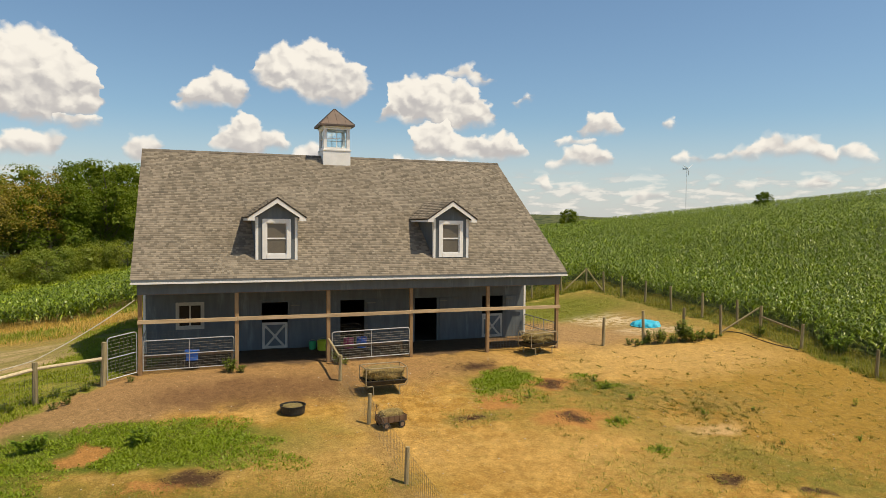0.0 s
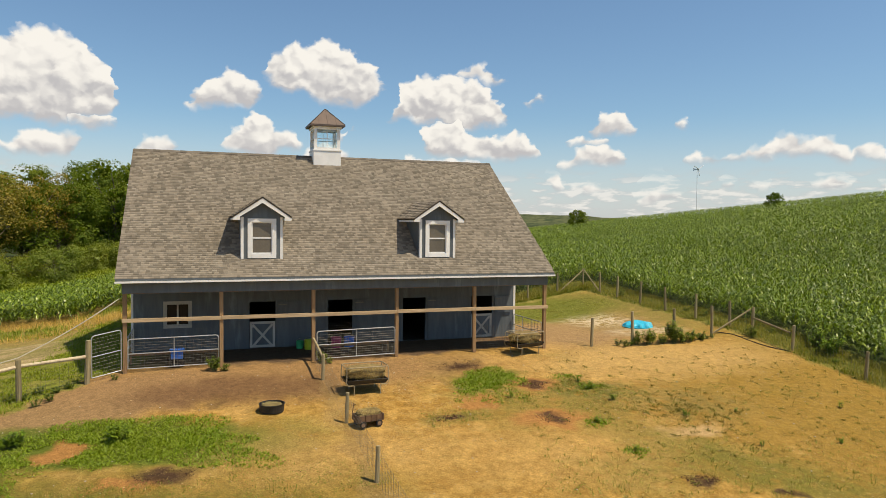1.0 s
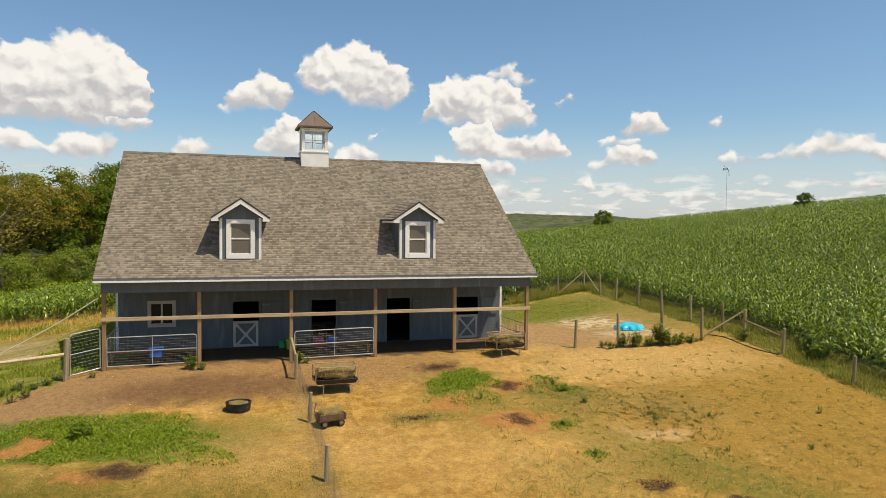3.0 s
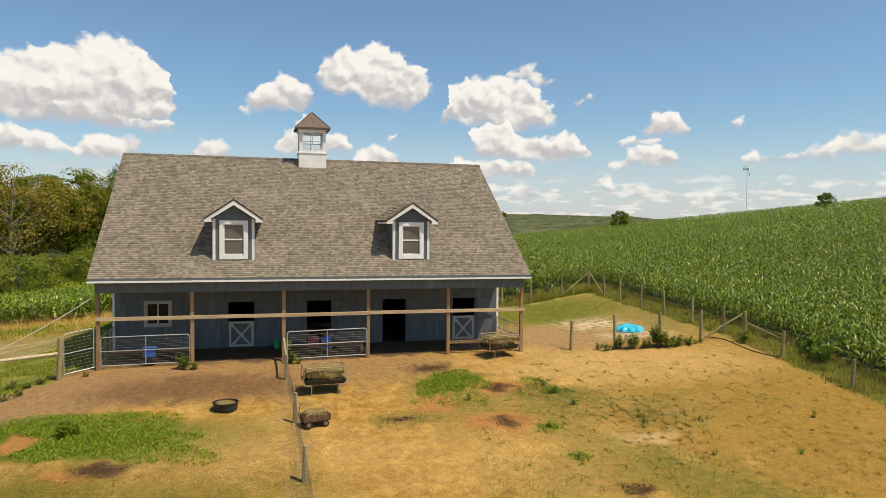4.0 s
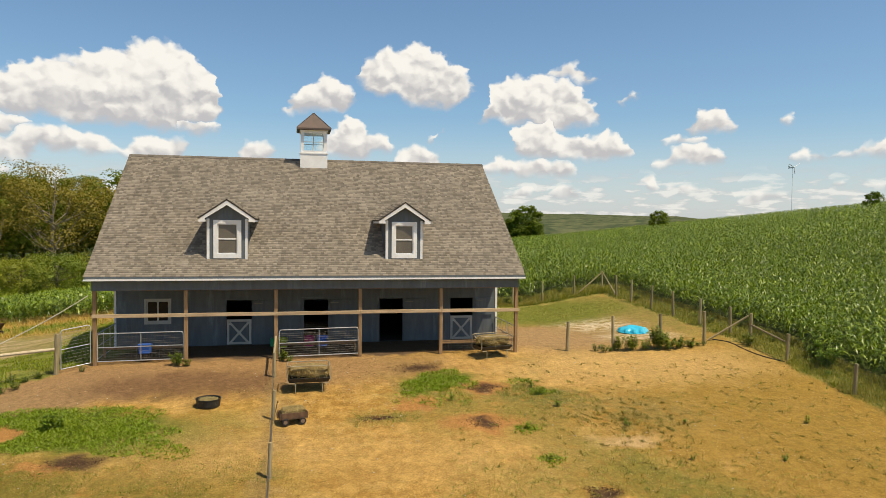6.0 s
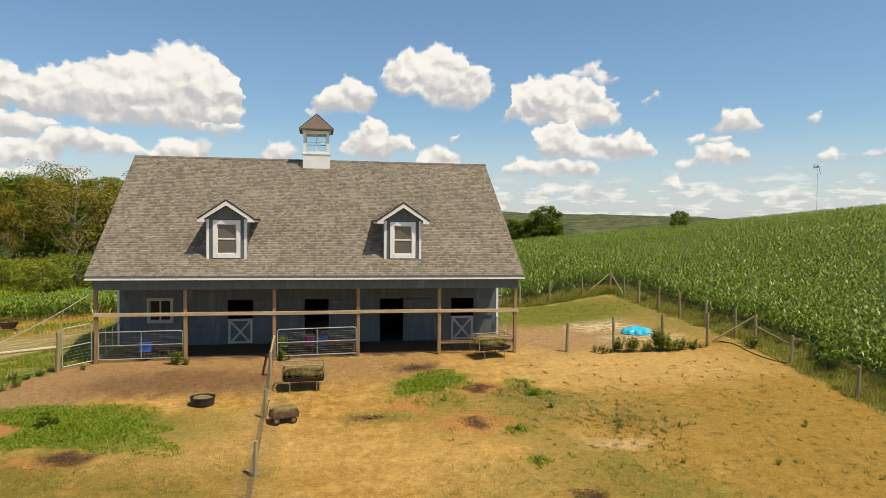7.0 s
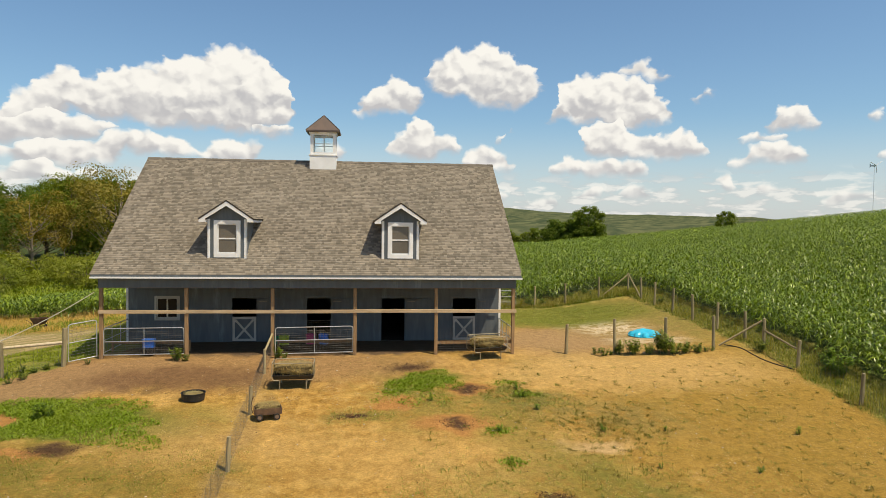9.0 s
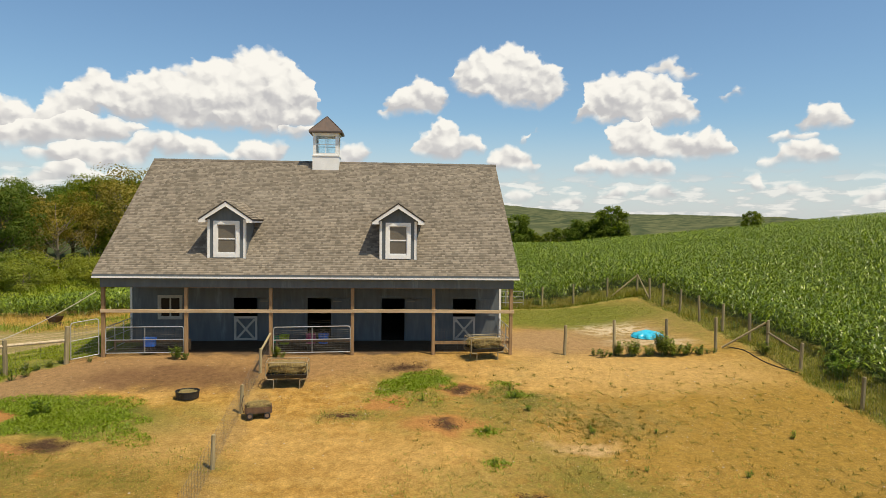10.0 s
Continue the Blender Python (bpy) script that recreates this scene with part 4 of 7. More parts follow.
    boxes("sash", WHITE, body, (w0, w0 + 0.045, DOR_Y + 0.02, DOR_Y + 0.06, h0, h1), (w1 - 0.045, w1, DOR_Y + 0.02, DOR_Y + 0.06, h0, h1), (w0 + 0.046, w1 - 0.046, DOR_Y + 0.02, DOR_Y + 0.06, h0, h0 + 0.05), (w0 + 0.046, w1 - 0.046, DOR_Y + 0.02, DOR_Y + 0.06, h1 - 0.045, h1), (w0 + 0.046, w1 - 0.046, DOR_Y + 0.015, DOR_Y + 0.055, mid - 0.03, mid + 0.03))
    for z0, z1 in ((h0 + 0.052, mid - 0.032), (mid + 0.032, h1 - 0.047)):
        boxes("window_pane", SCREEN, body, (w0 + 0.047, w1 - 0.047, DOR_Y + 0.036, DOR_Y + 0.042, z0, z1), label="dusky window pane with an insect screen")


SCREEN = surface("dusty_screened_pane", (0.135, 0.118, 0.092), (0.155, 0.135, 0.105), 1.2, 0.22, 0.0, 30, vary=0.05, spec=0.5)
dormer(-3.86)
dormer(3.86)

# cupola
CUP_X, CUP_H = -0.06, 0.71
bm = bmesh.new()
prism(bm, [(RIDGE_Y - CUP_H, roof_z(RIDGE_Y - CUP_H) - 0.06), (RIDGE_Y, RIDGE_Z - 0.03), (RIDGE_Y + CUP_H, roof_z(RIDGE_Y - CUP_H) - 0.06), (RIDGE_Y + CUP_H, 9.40), (RIDGE_Y - CUP_H, 9.40)], "x", CUP_X - CUP_H, CUP_X + CUP_H)
cupola = part("cupola", bm, WHITE, barn, "white windowed cupola with a brown metal cap")
h = CUP_H - 0.03
boxes("base_moulding", WHITE, cupola, (CUP_X - CUP_H - 0.03, CUP_X + CUP_H + 0.03, RIDGE_Y - CUP_H - 0.03, RIDGE_Y + CUP_H + 0.03, 9.402, 9.46))
for sx in (-1, 1):
    for sy in (-1, 1):
        xa, ya = CUP_X + sx * (h - 0.08), RIDGE_Y + sy * (h - 0.08)
        boxes("corner_post", WHITE, cupola, (xa - 0.08, xa + 0.08, ya - 0.08, ya + 0.08, 9.462, 10.58))
for i in range(4):
    rot = Matrix.Translation((CUP_X, RIDGE_Y, 0)) @ Matrix.Rotation(i * math.pi / 2, 4, "Z")
    half = h - 0.162
    for nm, mt, dims in (("window_sill_rail", WHITE, (-half, half, -h, -h + 0.10, 9.462, 9.58)), ("window_head_rail", WHITE, (-half, half, -h, -h + 0.10, 10.50, 10.58)),
                         ("muntin", WHITE, (-0.018, 0.018, -h + 0.03, -h + 0.06, 9.582, 10.498)), ("muntin", WHITE, (-half, -0.02, -h + 0.03, -h + 0.06, 10.02, 10.055)), ("muntin", WHITE, (0.02, half, -h + 0.03, -h + 0.06, 10.02, 10.055))):
        bm = bmesh.new()
        box(bm, *dims)
        bm.transform(rot)
        part(nm, bm, mt, cupola)
    bm = bmesh.new()
    box(bm, -half, half, -h + 0.066, -h + 0.072, 9.582, 10.498)
    bm.transform(rot)
    pane = part("window_pane", bm, GLASS, cupola, "clear glass pane")
    pane.visible_shadow = False
boxes("cornice", WHITE, cupola, (CUP_X - h - 0.06, CUP_X + h + 0.06, RIDGE_Y - h - 0.06, RIDGE_Y + h + 0.06, 10.582, 10.66))
bm = bmesh.new()
e = 0.90
c0 = [bm.verts.new((CUP_X + sx * e, RIDGE_Y + sy * e, 10.665)) for sx, sy in ((-1, -1), (1, -1), (1, 1), (-1, 1))]
c1 = [bm.verts.new((CUP_X + sx * e, RIDGE_Y + sy * e, 10.75)) for sx, sy in ((-1, -1), (1, -1), (1, 1), (-1, 1))]
c2 = [bm.verts.new((CUP_X + sx * e * 0.5, RIDGE_Y + sy * e * 0.5, 11.20)) for sx, sy in ((-1, -1), (1, -1), (1, 1), (-1, 1))]
tip = bm.verts.new((CUP_X, RIDGE_Y, 11.66))
bm.faces.new(c0[::-1])
for i in range(4):
    j = (i + 1) % 4
    bm.faces.new((c0[i], c0[j], c1[j], c1[i]))
    bm.faces.new((c1[i], c1[j], c2[j], c2[i]))
    bm.faces.new((c2[i], c2[j], tip))
cap = part("cap_roof", bm, COPPER, cupola, "weathered brown metal roof")
bm = bmesh.new()
for i in range(4):
    m4 = Matrix.Translation((CUP_X, RIDGE_Y, 0)) @ Matrix.Rotation(i * math.pi / 2, 4, "Z")
    for u in (-0.45, 0.0, 0.45):
        p0 = m4 @ Vector((u, -e, 10.755))
        topf = 1 - abs(u) / e
        p1 = m4 @ Vector((u, -e + e * topf * 0.98, 10.755 + 0.90 * topf * 0.98))
        beam(bm, p0, p1, 0.018, 0.03)
    beam(bm, m4 @ Vector((-e, -e, 10.755)), m4 @ Vector((-0.02, -0.02, 11.655)), 0.03, 0.03)
part("standing_seams", bm, COPPER, cupola)

# dutch doors, window
bm = bmesh.new()


def lower_door(c, ajar=0.0):
    bm = bmesh.new()
    box(bm, c - 0.565, c + 0.565, WALL_Y + 0.02, WALL_Y + 0.06, FLOOR + 0.03, 1.12)
    door = part("stall_door", bm, BLUE, barn, "closed lower half of a stall door, white crossed boards")
    y = WALL_Y + 0.018
    for nm, d in (("stile", (c - 0.565, c - 0.455, y - 0.024, y, FLOOR + 0.03, 1.12)), ("stile", (c + 0.455, c + 0.565, y - 0.024, y, FLOOR + 0.03, 1.12)), ("door_rail", (c - 0.453, c + 0.453, y - 0.024, y, 1.01, 1.12)), ("door_rail", (c - 0.453, c + 0.453, y - 0.024, y, FLOOR + 0.03, FLOOR + 0.14))):
        boxes(nm, SHADEWHITE, door, d)
    for s, off in ((-1, 0.0), (1, 0.006)):
        bm = bmesh.new()
        beam(bm, (c - 0.44, y - 0.010 - off, 0.48 - s * 0.50), (c + 0.44, y - 0.010 - off, 0.48 + s * 0.50), 0.018, 0.10)
        part("cross_brace", bm, SHADEWHITE, door)
    boxes("door_latch", STEEL, door, (c - 0.50, c - 0.40, y - 0.05, y - 0.026, 0.86, 0.90))


for c in (DOORS[0], DOORS[3]):
    lower_door(c)
for c in DOORS:
    boxes("door_casing", BLUE, barn, (c - 0.68, c - 0.582, WALL_Y - 0.022, WALL_Y - 0.002, FLOOR, 2.13), (c + 0.582, c + 0.68, WALL_Y - 0.022, WALL_Y - 0.002, FLOOR, 2.13), (c - 0.58, c + 0.58, WALL_Y - 0.022, WALL_Y - 0.002, 2.035, 2.13))
    # upper leaf folded back against the wall
    leaf = boxes("stall_door", BLUE, barn, (c + 0.70, c + 1.82, WALL_Y - 0.075, WALL_Y - 0.03, 1.16 if c in (DOORS[0], DOORS[3]) else FLOOR + 0.05, 2.02), label="blue stall door leaf swung open against the wall") if c != DOORS[3] else boxes("stall_door", BLUE, barn, (c + 0.70, c + 1.62, WALL_Y - 0.075, WALL_Y - 0.03, 1.16, 2.02), label="blue stall door leaf swung open against the wall")
    boxes("strap_hinge", WIRE, leaf, (c + 0.69, c + 1.1, WALL_Y - 0.082, WALL_Y - 0.077, 1.86, 1.90))
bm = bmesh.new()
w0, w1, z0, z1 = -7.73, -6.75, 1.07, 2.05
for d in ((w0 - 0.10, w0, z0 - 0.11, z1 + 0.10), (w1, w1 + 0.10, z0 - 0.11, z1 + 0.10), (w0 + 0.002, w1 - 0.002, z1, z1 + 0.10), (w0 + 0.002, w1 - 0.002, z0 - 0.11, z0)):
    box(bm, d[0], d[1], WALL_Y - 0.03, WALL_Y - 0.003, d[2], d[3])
win = part("porch_window", bm, SHADEWHITE, barn, "white-framed sliding porch window")
boxes("window_frame", SHADEWHITE, win, (w0, w0 + 0.05, WALL_Y + 0.02, WALL_Y + 0.06, z0, z1), (w1 - 0.05, w1, WALL_Y + 0.02, WALL_Y + 0.06, z0, z1), (w0 + 0.051, w1 - 0.051, WALL_Y + 0.02, WALL_Y + 0.06, z0, z0 + 0.05), (w0 + 0.051, w1 - 0.051, WALL_Y + 0.02, WALL_Y + 0.06, z1 - 0.05, z1))
boxes("meeting_stile", SHADEWHITE, win, (-7.275, -7.205, WALL_Y + 0.015, WALL_Y + 0.055, z0 + 0.052, z1 - 0.052))
for a, b in ((w0 + 0.052, -7.277), (-7.203, w1 - 0.052)):
    boxes("window_pane", OPAQUEPANE, win, (a, b, WALL_Y + 0.034, WALL_Y + 0.040, z0 + 0.052, z1 - 0.052))

# ---- fences and gates ----


def post(name, x, y, top, r, label, group):
    """A round fence post set in the ground, slightly out of true."""
    rng = random.Random(int(x * 37 + y * 91))
    z = float(ground_z(x, y))
    ob = new(name)
    ob.matrix_basis = pose(x, y, z, rng.uniform(-2, 2), rng.uniform(-2, 2), rng.uniform(0, 90))
    bm = bmesh.new()
    n = 9
    prof = [(-0.25, r * 1.04), (0.05, r * 1.03), (top * 0.5, r), (top - 0.012, r * 0.95), (top, r * 0.86)]
    rings = [[bm.verts.new((rr * math.cos(k * math.tau / n) * rng.uniform(0.95, 1.05), rr * math.sin(k * math.tau / n), zz)) for k in range(n)] for zz, rr in prof]
    for a, b in zip(rings, rings[1:]):
        for k2 in range(n):
            bm.faces.new((a[k2], a[(k2 + 1) % n], b[(k2 + 1) % n], b[k2]))
    bm.faces.new(rings[0][::-1])
    bm.faces.new(rings[-1])
    finish(bm)
    me = bpy.data.meshes.new(name)
    bm.to_mesh(me)
    bm.free()
    me.materials.append(FENCEWOOD)
    ob2 = new(name, me)
    ob2.matrix_basis = ob.matrix_basis
    bpy.data.objects.remove(ob)
    return tagged(ob2, label, "fence post", group)


def wire_mesh(name, pts, height, label, dx=0.15, dz=0.15, r=0.0028, lift=0.05):
    """Woven wire between posts: flat thin wires that follow the ground, as one thing."""
    bm = bmesh.new()
    for (xa, ya), (xb, yb) in zip(pts, pts[1:]):
        L = math.hypot(xb - xa, yb - ya)
        za, zb = float(ground_z(xa, ya)), float(ground_z(xb, yb))
        for i in range(int(height / dz) + 1):
            bar(bm, (xa, ya, za + lift + i * dz), (xb, yb, zb + lift + i * dz), r, 3)
        for i in range(int(L / dx) + 1):
            f = i * dx / L
            p = (xa + (xb - xa) * f, ya + (yb - ya) * f)
            z = za + (zb - za) * f
            bar(bm, (*p, z + lift), (*p, z + lift + height), r, 3)
    ob = part(name, bm, WIRE)
    return tagged(ob, label, "wire fence")


# dividing fence that runs out from the porch
DIV = [(-1.80, -0.15), (-1.80, -2.45), (-1.70, -6.58), (-1.66, -10.7), (-1.60, -15.0)]
for x, y in DIV[1:]:
    post("fence_post", x, y, 1.02, 0.065, "round weathered wooden post of the dividing fence", "dividing fence posts")
wire_mesh("wire_fence", DIV, 0.95, "rusty woven wire dividing the yard from the porch")
# cross fence beside the barn
CROSS = [(11.55, -0.15), (13.9, -0.12), (16.4, -0.05), (18.8, 0.0)]
for i, (x, y) in enumerate(CROSS):
    post("fence_post", x, y, (1.38, 1.60, 1.62, 1.62)[i], 0.075, "grey-brown wooden post with weeds at its foot", "cross fence posts")
# long fence along the corn
LONG = [(21.05, 16.7), (21.1, 14.4), (21.1, 12.2), (21.15, 9.6), (21.2, 7.0), (21.2, 4.2), (21.2, 1.4), (21.15, -0.3), (21.2, -2.9), (21.1, -7.0), (21.0, -11.2), (20.9, -15.4)]
for i, (x, y) in enumerate(LONG):
    post("fence_post", x, y, 1.5 if y > -1 else 1.25, 0.075, "weathered wooden post at the edge of the corn", "corn fence posts")
wire_mesh("wire_fence", LONG, 1.2, "thin woven wire fence along the corn field", 0.16, 0.16, 0.0025)
FAR = [(9.6, 16.7), (11.65, 16.7), (14.2, 16.72), (16.45, 16.72), (18.9, 16.75), (21.05, 16.7)]
for x, y in FAR[:-1]:
    post("fence_post", x, y, 1.5, 0.07, "weathered wooden post in tall grass", "rear fence posts")
wire_mesh("wire_fence", FAR, 1.2, "thin woven wire fence in front of the corn", 0.16, 0.16, 0.0025)


def brace(a, b, ra, rb, label, wood=None, r=0.05):
    bm = bmesh.new()
    za, zb = float(ground_z(*a)) + ra, float(ground_z(*b)) + rb
    bar(bm, (*a, za), (*b, zb), r, 8, r * 0.9)
    tagged(part("fence_brace", bm, wood or FENCEWOOD), label, "fence brace")


brace((19.0, 16.68), (21.0, 16.62), 0.05, 1.42, "slanting wooden pole propping the corner post")
brace((21.1, 14.5), (21.02, 16.6), 0.12, 1.45, "slanting wooden pole propping the corner post")
brace((19.4, 0.6), (21.08, -0.25), 0.03, 1.38, "slanting wooden pole propping the corner post")
brace((21.12, -0.4), (21.17, -2.8), 0.95, 0.85, "level wooden pole between two fence posts")
# lane fence
post("fence_post", -10.26, -0.84, 1.62, 0.10, "thick wooden gate post at the lane", "lane fence posts")
post("fence_post", -12.28, -1.72, 1.47, 0.095, "wooden post of the lane fence", "lane fence posts")
post("fence_post", -14.5, -2.75, 1.47, 0.095, "wooden post of the lane fence", "lane fence posts")
brace((-10.30, -0.88), (-12.22, -1.70), 1.02, 1.22, "round peeled pole used as a fence rail", POLEWOOD, 0.068)
brace((-12.34, -1.74), (-14.44, -2.72), 1.22, 1.22, "round peeled pole used as a fence rail", POLEWOOD, 0.068)
wire_mesh("wire_fence", [(-10.26, -0.94), (-12.28, -1.82), (-14.5, -2.85)], 1.0, "woven wire under the lane rail")


def tube_gate(name, a, b, height, lift, label, rails=3, uprights=1, bow=True, mesh_step=0.1, r=0.021):
    """A tubular steel gate with rounded corners and a wire infill from a to b."""
    a, b = Vector(a), Vector(b)
    L = (b - a).length
    ob = thing(name, label, "gate", a, math.degrees(math.atan2(b.y - a.y, b.x - a.x)))
    tilt = (b.z - a.z) / L
    zt = height + lift
    c = 0.10

    def lean(p):
        return (p[0], p[1], p[2] + tilt * p[0])
    bm = bmesh.new()
    pts = [(0, 0, lift), (0, 0, zt - c), (c * 0.3, 0, zt - c * 0.3), (c, 0, zt), (L - c, 0, zt), (L - c * 0.3, 0, zt - c * 0.3), (L, 0, zt - c), (L, 0, lift), (0, 0, lift)]
    pipe(bm, [lean(p) for p in pts], r, 8)
    part("gate_frame", bm, STEEL, ob, "galvanised tube frame")
    for i in range(1, rails):
        bm = bmesh.new()
        z = lift + height * i / rails
        bar(bm, lean((r, 0, z)), lean((L - r, 0, z)), r * 0.9, 8)
        part("gate_rail", bm, STEEL, ob)
    for i in range(1, uprights + 1):
        bm = bmesh.new()
        x = L * i / (uprights + 1)
        bar(bm, lean((x, 0.004, lift)), lean((x, 0.004, zt)), r * 0.8, 8)
        part("gate_upright", bm, STEEL, ob)
    bm = bmesh.new()
    for i in range(1, int(height / mesh_step)):
        bar(bm, lean((0, 0.012, lift + i * mesh_step)), lean((L, 0.012, lift + i * mesh_step)), 0.0042, 4)
    for i in range(1, int(L / 0.15)):
        bar(bm, lean((i * 0.15, 0.016, lift)), lean((i * 0.15, 0.016, zt)), 0.003, 3)
    part("gate_mesh", bm, WIRE, ob, "welded wire infill")
    return ob


tube_gate("tube_gate", (-8.95, -0.02, -0.12), (-5.60, -0.02, -0.08), 1.15, 0.05, "closed galvanised tube gate between two porch posts", 2)
tube_gate("tube_gate", (-1.66, -0.10, -0.12), (1.74, -0.06, -0.06), 1.16, 0.06, "closed galvanised tube gate between two porch posts", 2)
tube_gate("yard_gate", (-10.12, -0.72, -0.28), (-9.17, -0.22, -0.14), 1.56, 0.08, "small white tube gate beside the lane post", 2, 0, mesh_step=0.13)
# feed planks behind the gates
for x0, x1 in ((-8.96, -5.58), (-1.70, 1.74)):
    bm = bmesh.new()
    beam(bm, (x0, 0.95, 0.30), (x1, 0.95, 0.32), 0.04, 0.12)
    for xx in (x0 + 0.03, x1 - 0.03):
        beam(bm, (xx, 1.0, FLOOR), (xx, 1.0, 0.40), 0.09, 0.05, (0, 1, 0))
    tagged(part("gate_plank", bm, POST), "rough horizontal plank behind the porch gate", "plank")
# finer wire stretched behind the porch gates, a little taller than they are
for x0, x1 in ((-8.96, -5.58), (-1.70, 1.74)):
    bm = bmesh.new()
    for i in range(15):
        bar(bm, (x0, 0.06, i * 0.1), (x1, 0.06, i * 0.1), 0.0018, 3)
    for i in range(int((x1 - x0) / 0.1) + 1):
        bar(bm, (x0 + i * 0.1, 0.064, -0.06), (x0 + i * 0.1, 0.064, 1.40), 0.0018, 3)
    tagged(part("wire_fence", bm, WIRE), "fine wire mesh stretched behind the porch gate", "wire fence")
# wire panel in the last bay
bm = bmesh.new()
for i in range(11):
    bar(bm, (5.56, 0.0, 0.0 + i * 0.1), (8.97, 0.0, 0.0 + i * 0.1), 0.0035, 3)
for i in range(23):
    bar(bm, (5.56 + i * 0.15, 0.006, -0.05), (5.56 + i * 0.15, 0.006, 1.05), 0.0035, 3)
tagged(part("wire_fence", bm, WIRE), "welded wire panel across the end bay of the porch", "wire fence")
bm = bmesh.new()
beam(bm, (5.57, 0.05, 0.38), (8.97, 0.05, 0.40), 0.04, 0.13)
tagged(part("panel_plank", bm, POST), "rough plank fixed along the wire panel", "plank")

# ---- corn ----


def corn_plants(px, py, rng, leaves, sections, wide, size=1.0):
    """Arching corn leaves in tiers round each plant."""
    pz = ground_z(px, py)
    n = len(px)
    out = []
    hgt = rng.uniform(1.40, 1.72, n) * size
    turn = rng.uniform(0, math.tau, n)
    for i in range(leaves):
        f = (i + 0.8) / leaves
        o = np.stack([px + rng.normal(0, 0.02, n), py + rng.normal(0, 0.02, n), pz + hgt * (0.22 + 0.74 * f)], 1)
        head = turn + i * math.pi + rng.normal(0, 0.55, n)
        ln = rng.uniform(0.85, 1.20, n) * (1.0 - 0.30 * f) * size
        out.append(blades(o, head, ln, wide * rng.uniform(0.8, 1.2, n), rng.uniform(0.60, 1.15, n), rng.uniform(0.75, 1.25, n), sections, rng))
    return join(out)


def in_corn(x, y):
    right = (x > 23.2) | ((y > 18.8) & (x > -4.0))
    left = (x < -3.0) & (y > 25.5 - 0.55 * np.minimum(x + 15.0, 0.0)) & (y < 41.0 + 1.5 * (x + 34.0))
    return right | left


def thinned(x, y, rng):
    """Full rows where they stand open to view, a thin stand behind the barn and past the near end of the fence."""
    screened = (x > -9.0 - 0.07 * (y - 20.0)) & (x < 2.5 + 0.155 * (y + 31.0))
    aside = x > -3.0 + 1.32 * (y + 28.8)
    return (rng.random(x.shape) < 0.12) | ~(screened | aside)


def corn_field():
    rng = np.random.default_rng(11)
    pieces = []
    # close rows
    rx = np.arange(-4.0, 62.0, 0.76)
    ry = np.arange(-24.0, 52.0, 0.24)
    X, Y = np.meshgrid(rx, ry)
    X, Y = X.ravel() + rng.normal(0, 0.05, X.size), Y.ravel() + rng.normal(0, 0.06, X.size)
    d = np.hypot(X - 21.0, (Y - 4.0) * 0.8)
    keep = in_corn(X, Y) & thinned(X, Y, rng) & (d < 36) & (rng.random(X.size) < np.clip(1.25 - d / 42.0, 0.25, 1))
    pieces.append(corn_plants(X[keep], Y[keep], rng, 8, 4, 0.072))
    # middle distance
    n = 52000
    X, Y = rng.uniform(-4, 130, n), rng.uniform(-30, 150, n)
    d = np.hypot(X - 21.0, (Y - 4.0) * 0.8)
    keep = in_corn(X, Y) & thinned(X, Y, rng) & (d >= 33) & (rng.random(n) < np.clip(45.0 / d, 0, 1) ** 1.2)
    pieces.append(corn_plants(X[keep], Y[keep], rng, 6, 3, 0.10, 1.08))
    # far slope
    n = 27000
    X, Y = rng.uniform(-4, 330, n), rng.uniform(20, 330, n)
    d = np.hypot(X - 21.0, Y - 4.0)
    keep = in_corn(X, Y) & thinned(X, Y, rng) & (d >= 95) & (d < 360)
    pieces.append(corn_plants(X[keep], Y[keep], rng, 3, 2, 0.30, 1.15))
    # strip beyond the lane
    n = 11000
    X, Y = rng.uniform(-37, -3, n), rng.uniform(25, 82, n)
    keep = in_corn(X, Y) & (X < -3) & thinned(X, Y, rng)
    pieces.append(corn_plants(X[keep], Y[keep], rng, 7, 3, 0.11, 1.05))
    v, q = join(pieces)
    tagged(new("corn_field", array_mesh("corn_field", v, q, CORN)), "dense rows of tall green corn climbing the hill", "corn", kind="stuff")


corn_field()

# ---- trees ----


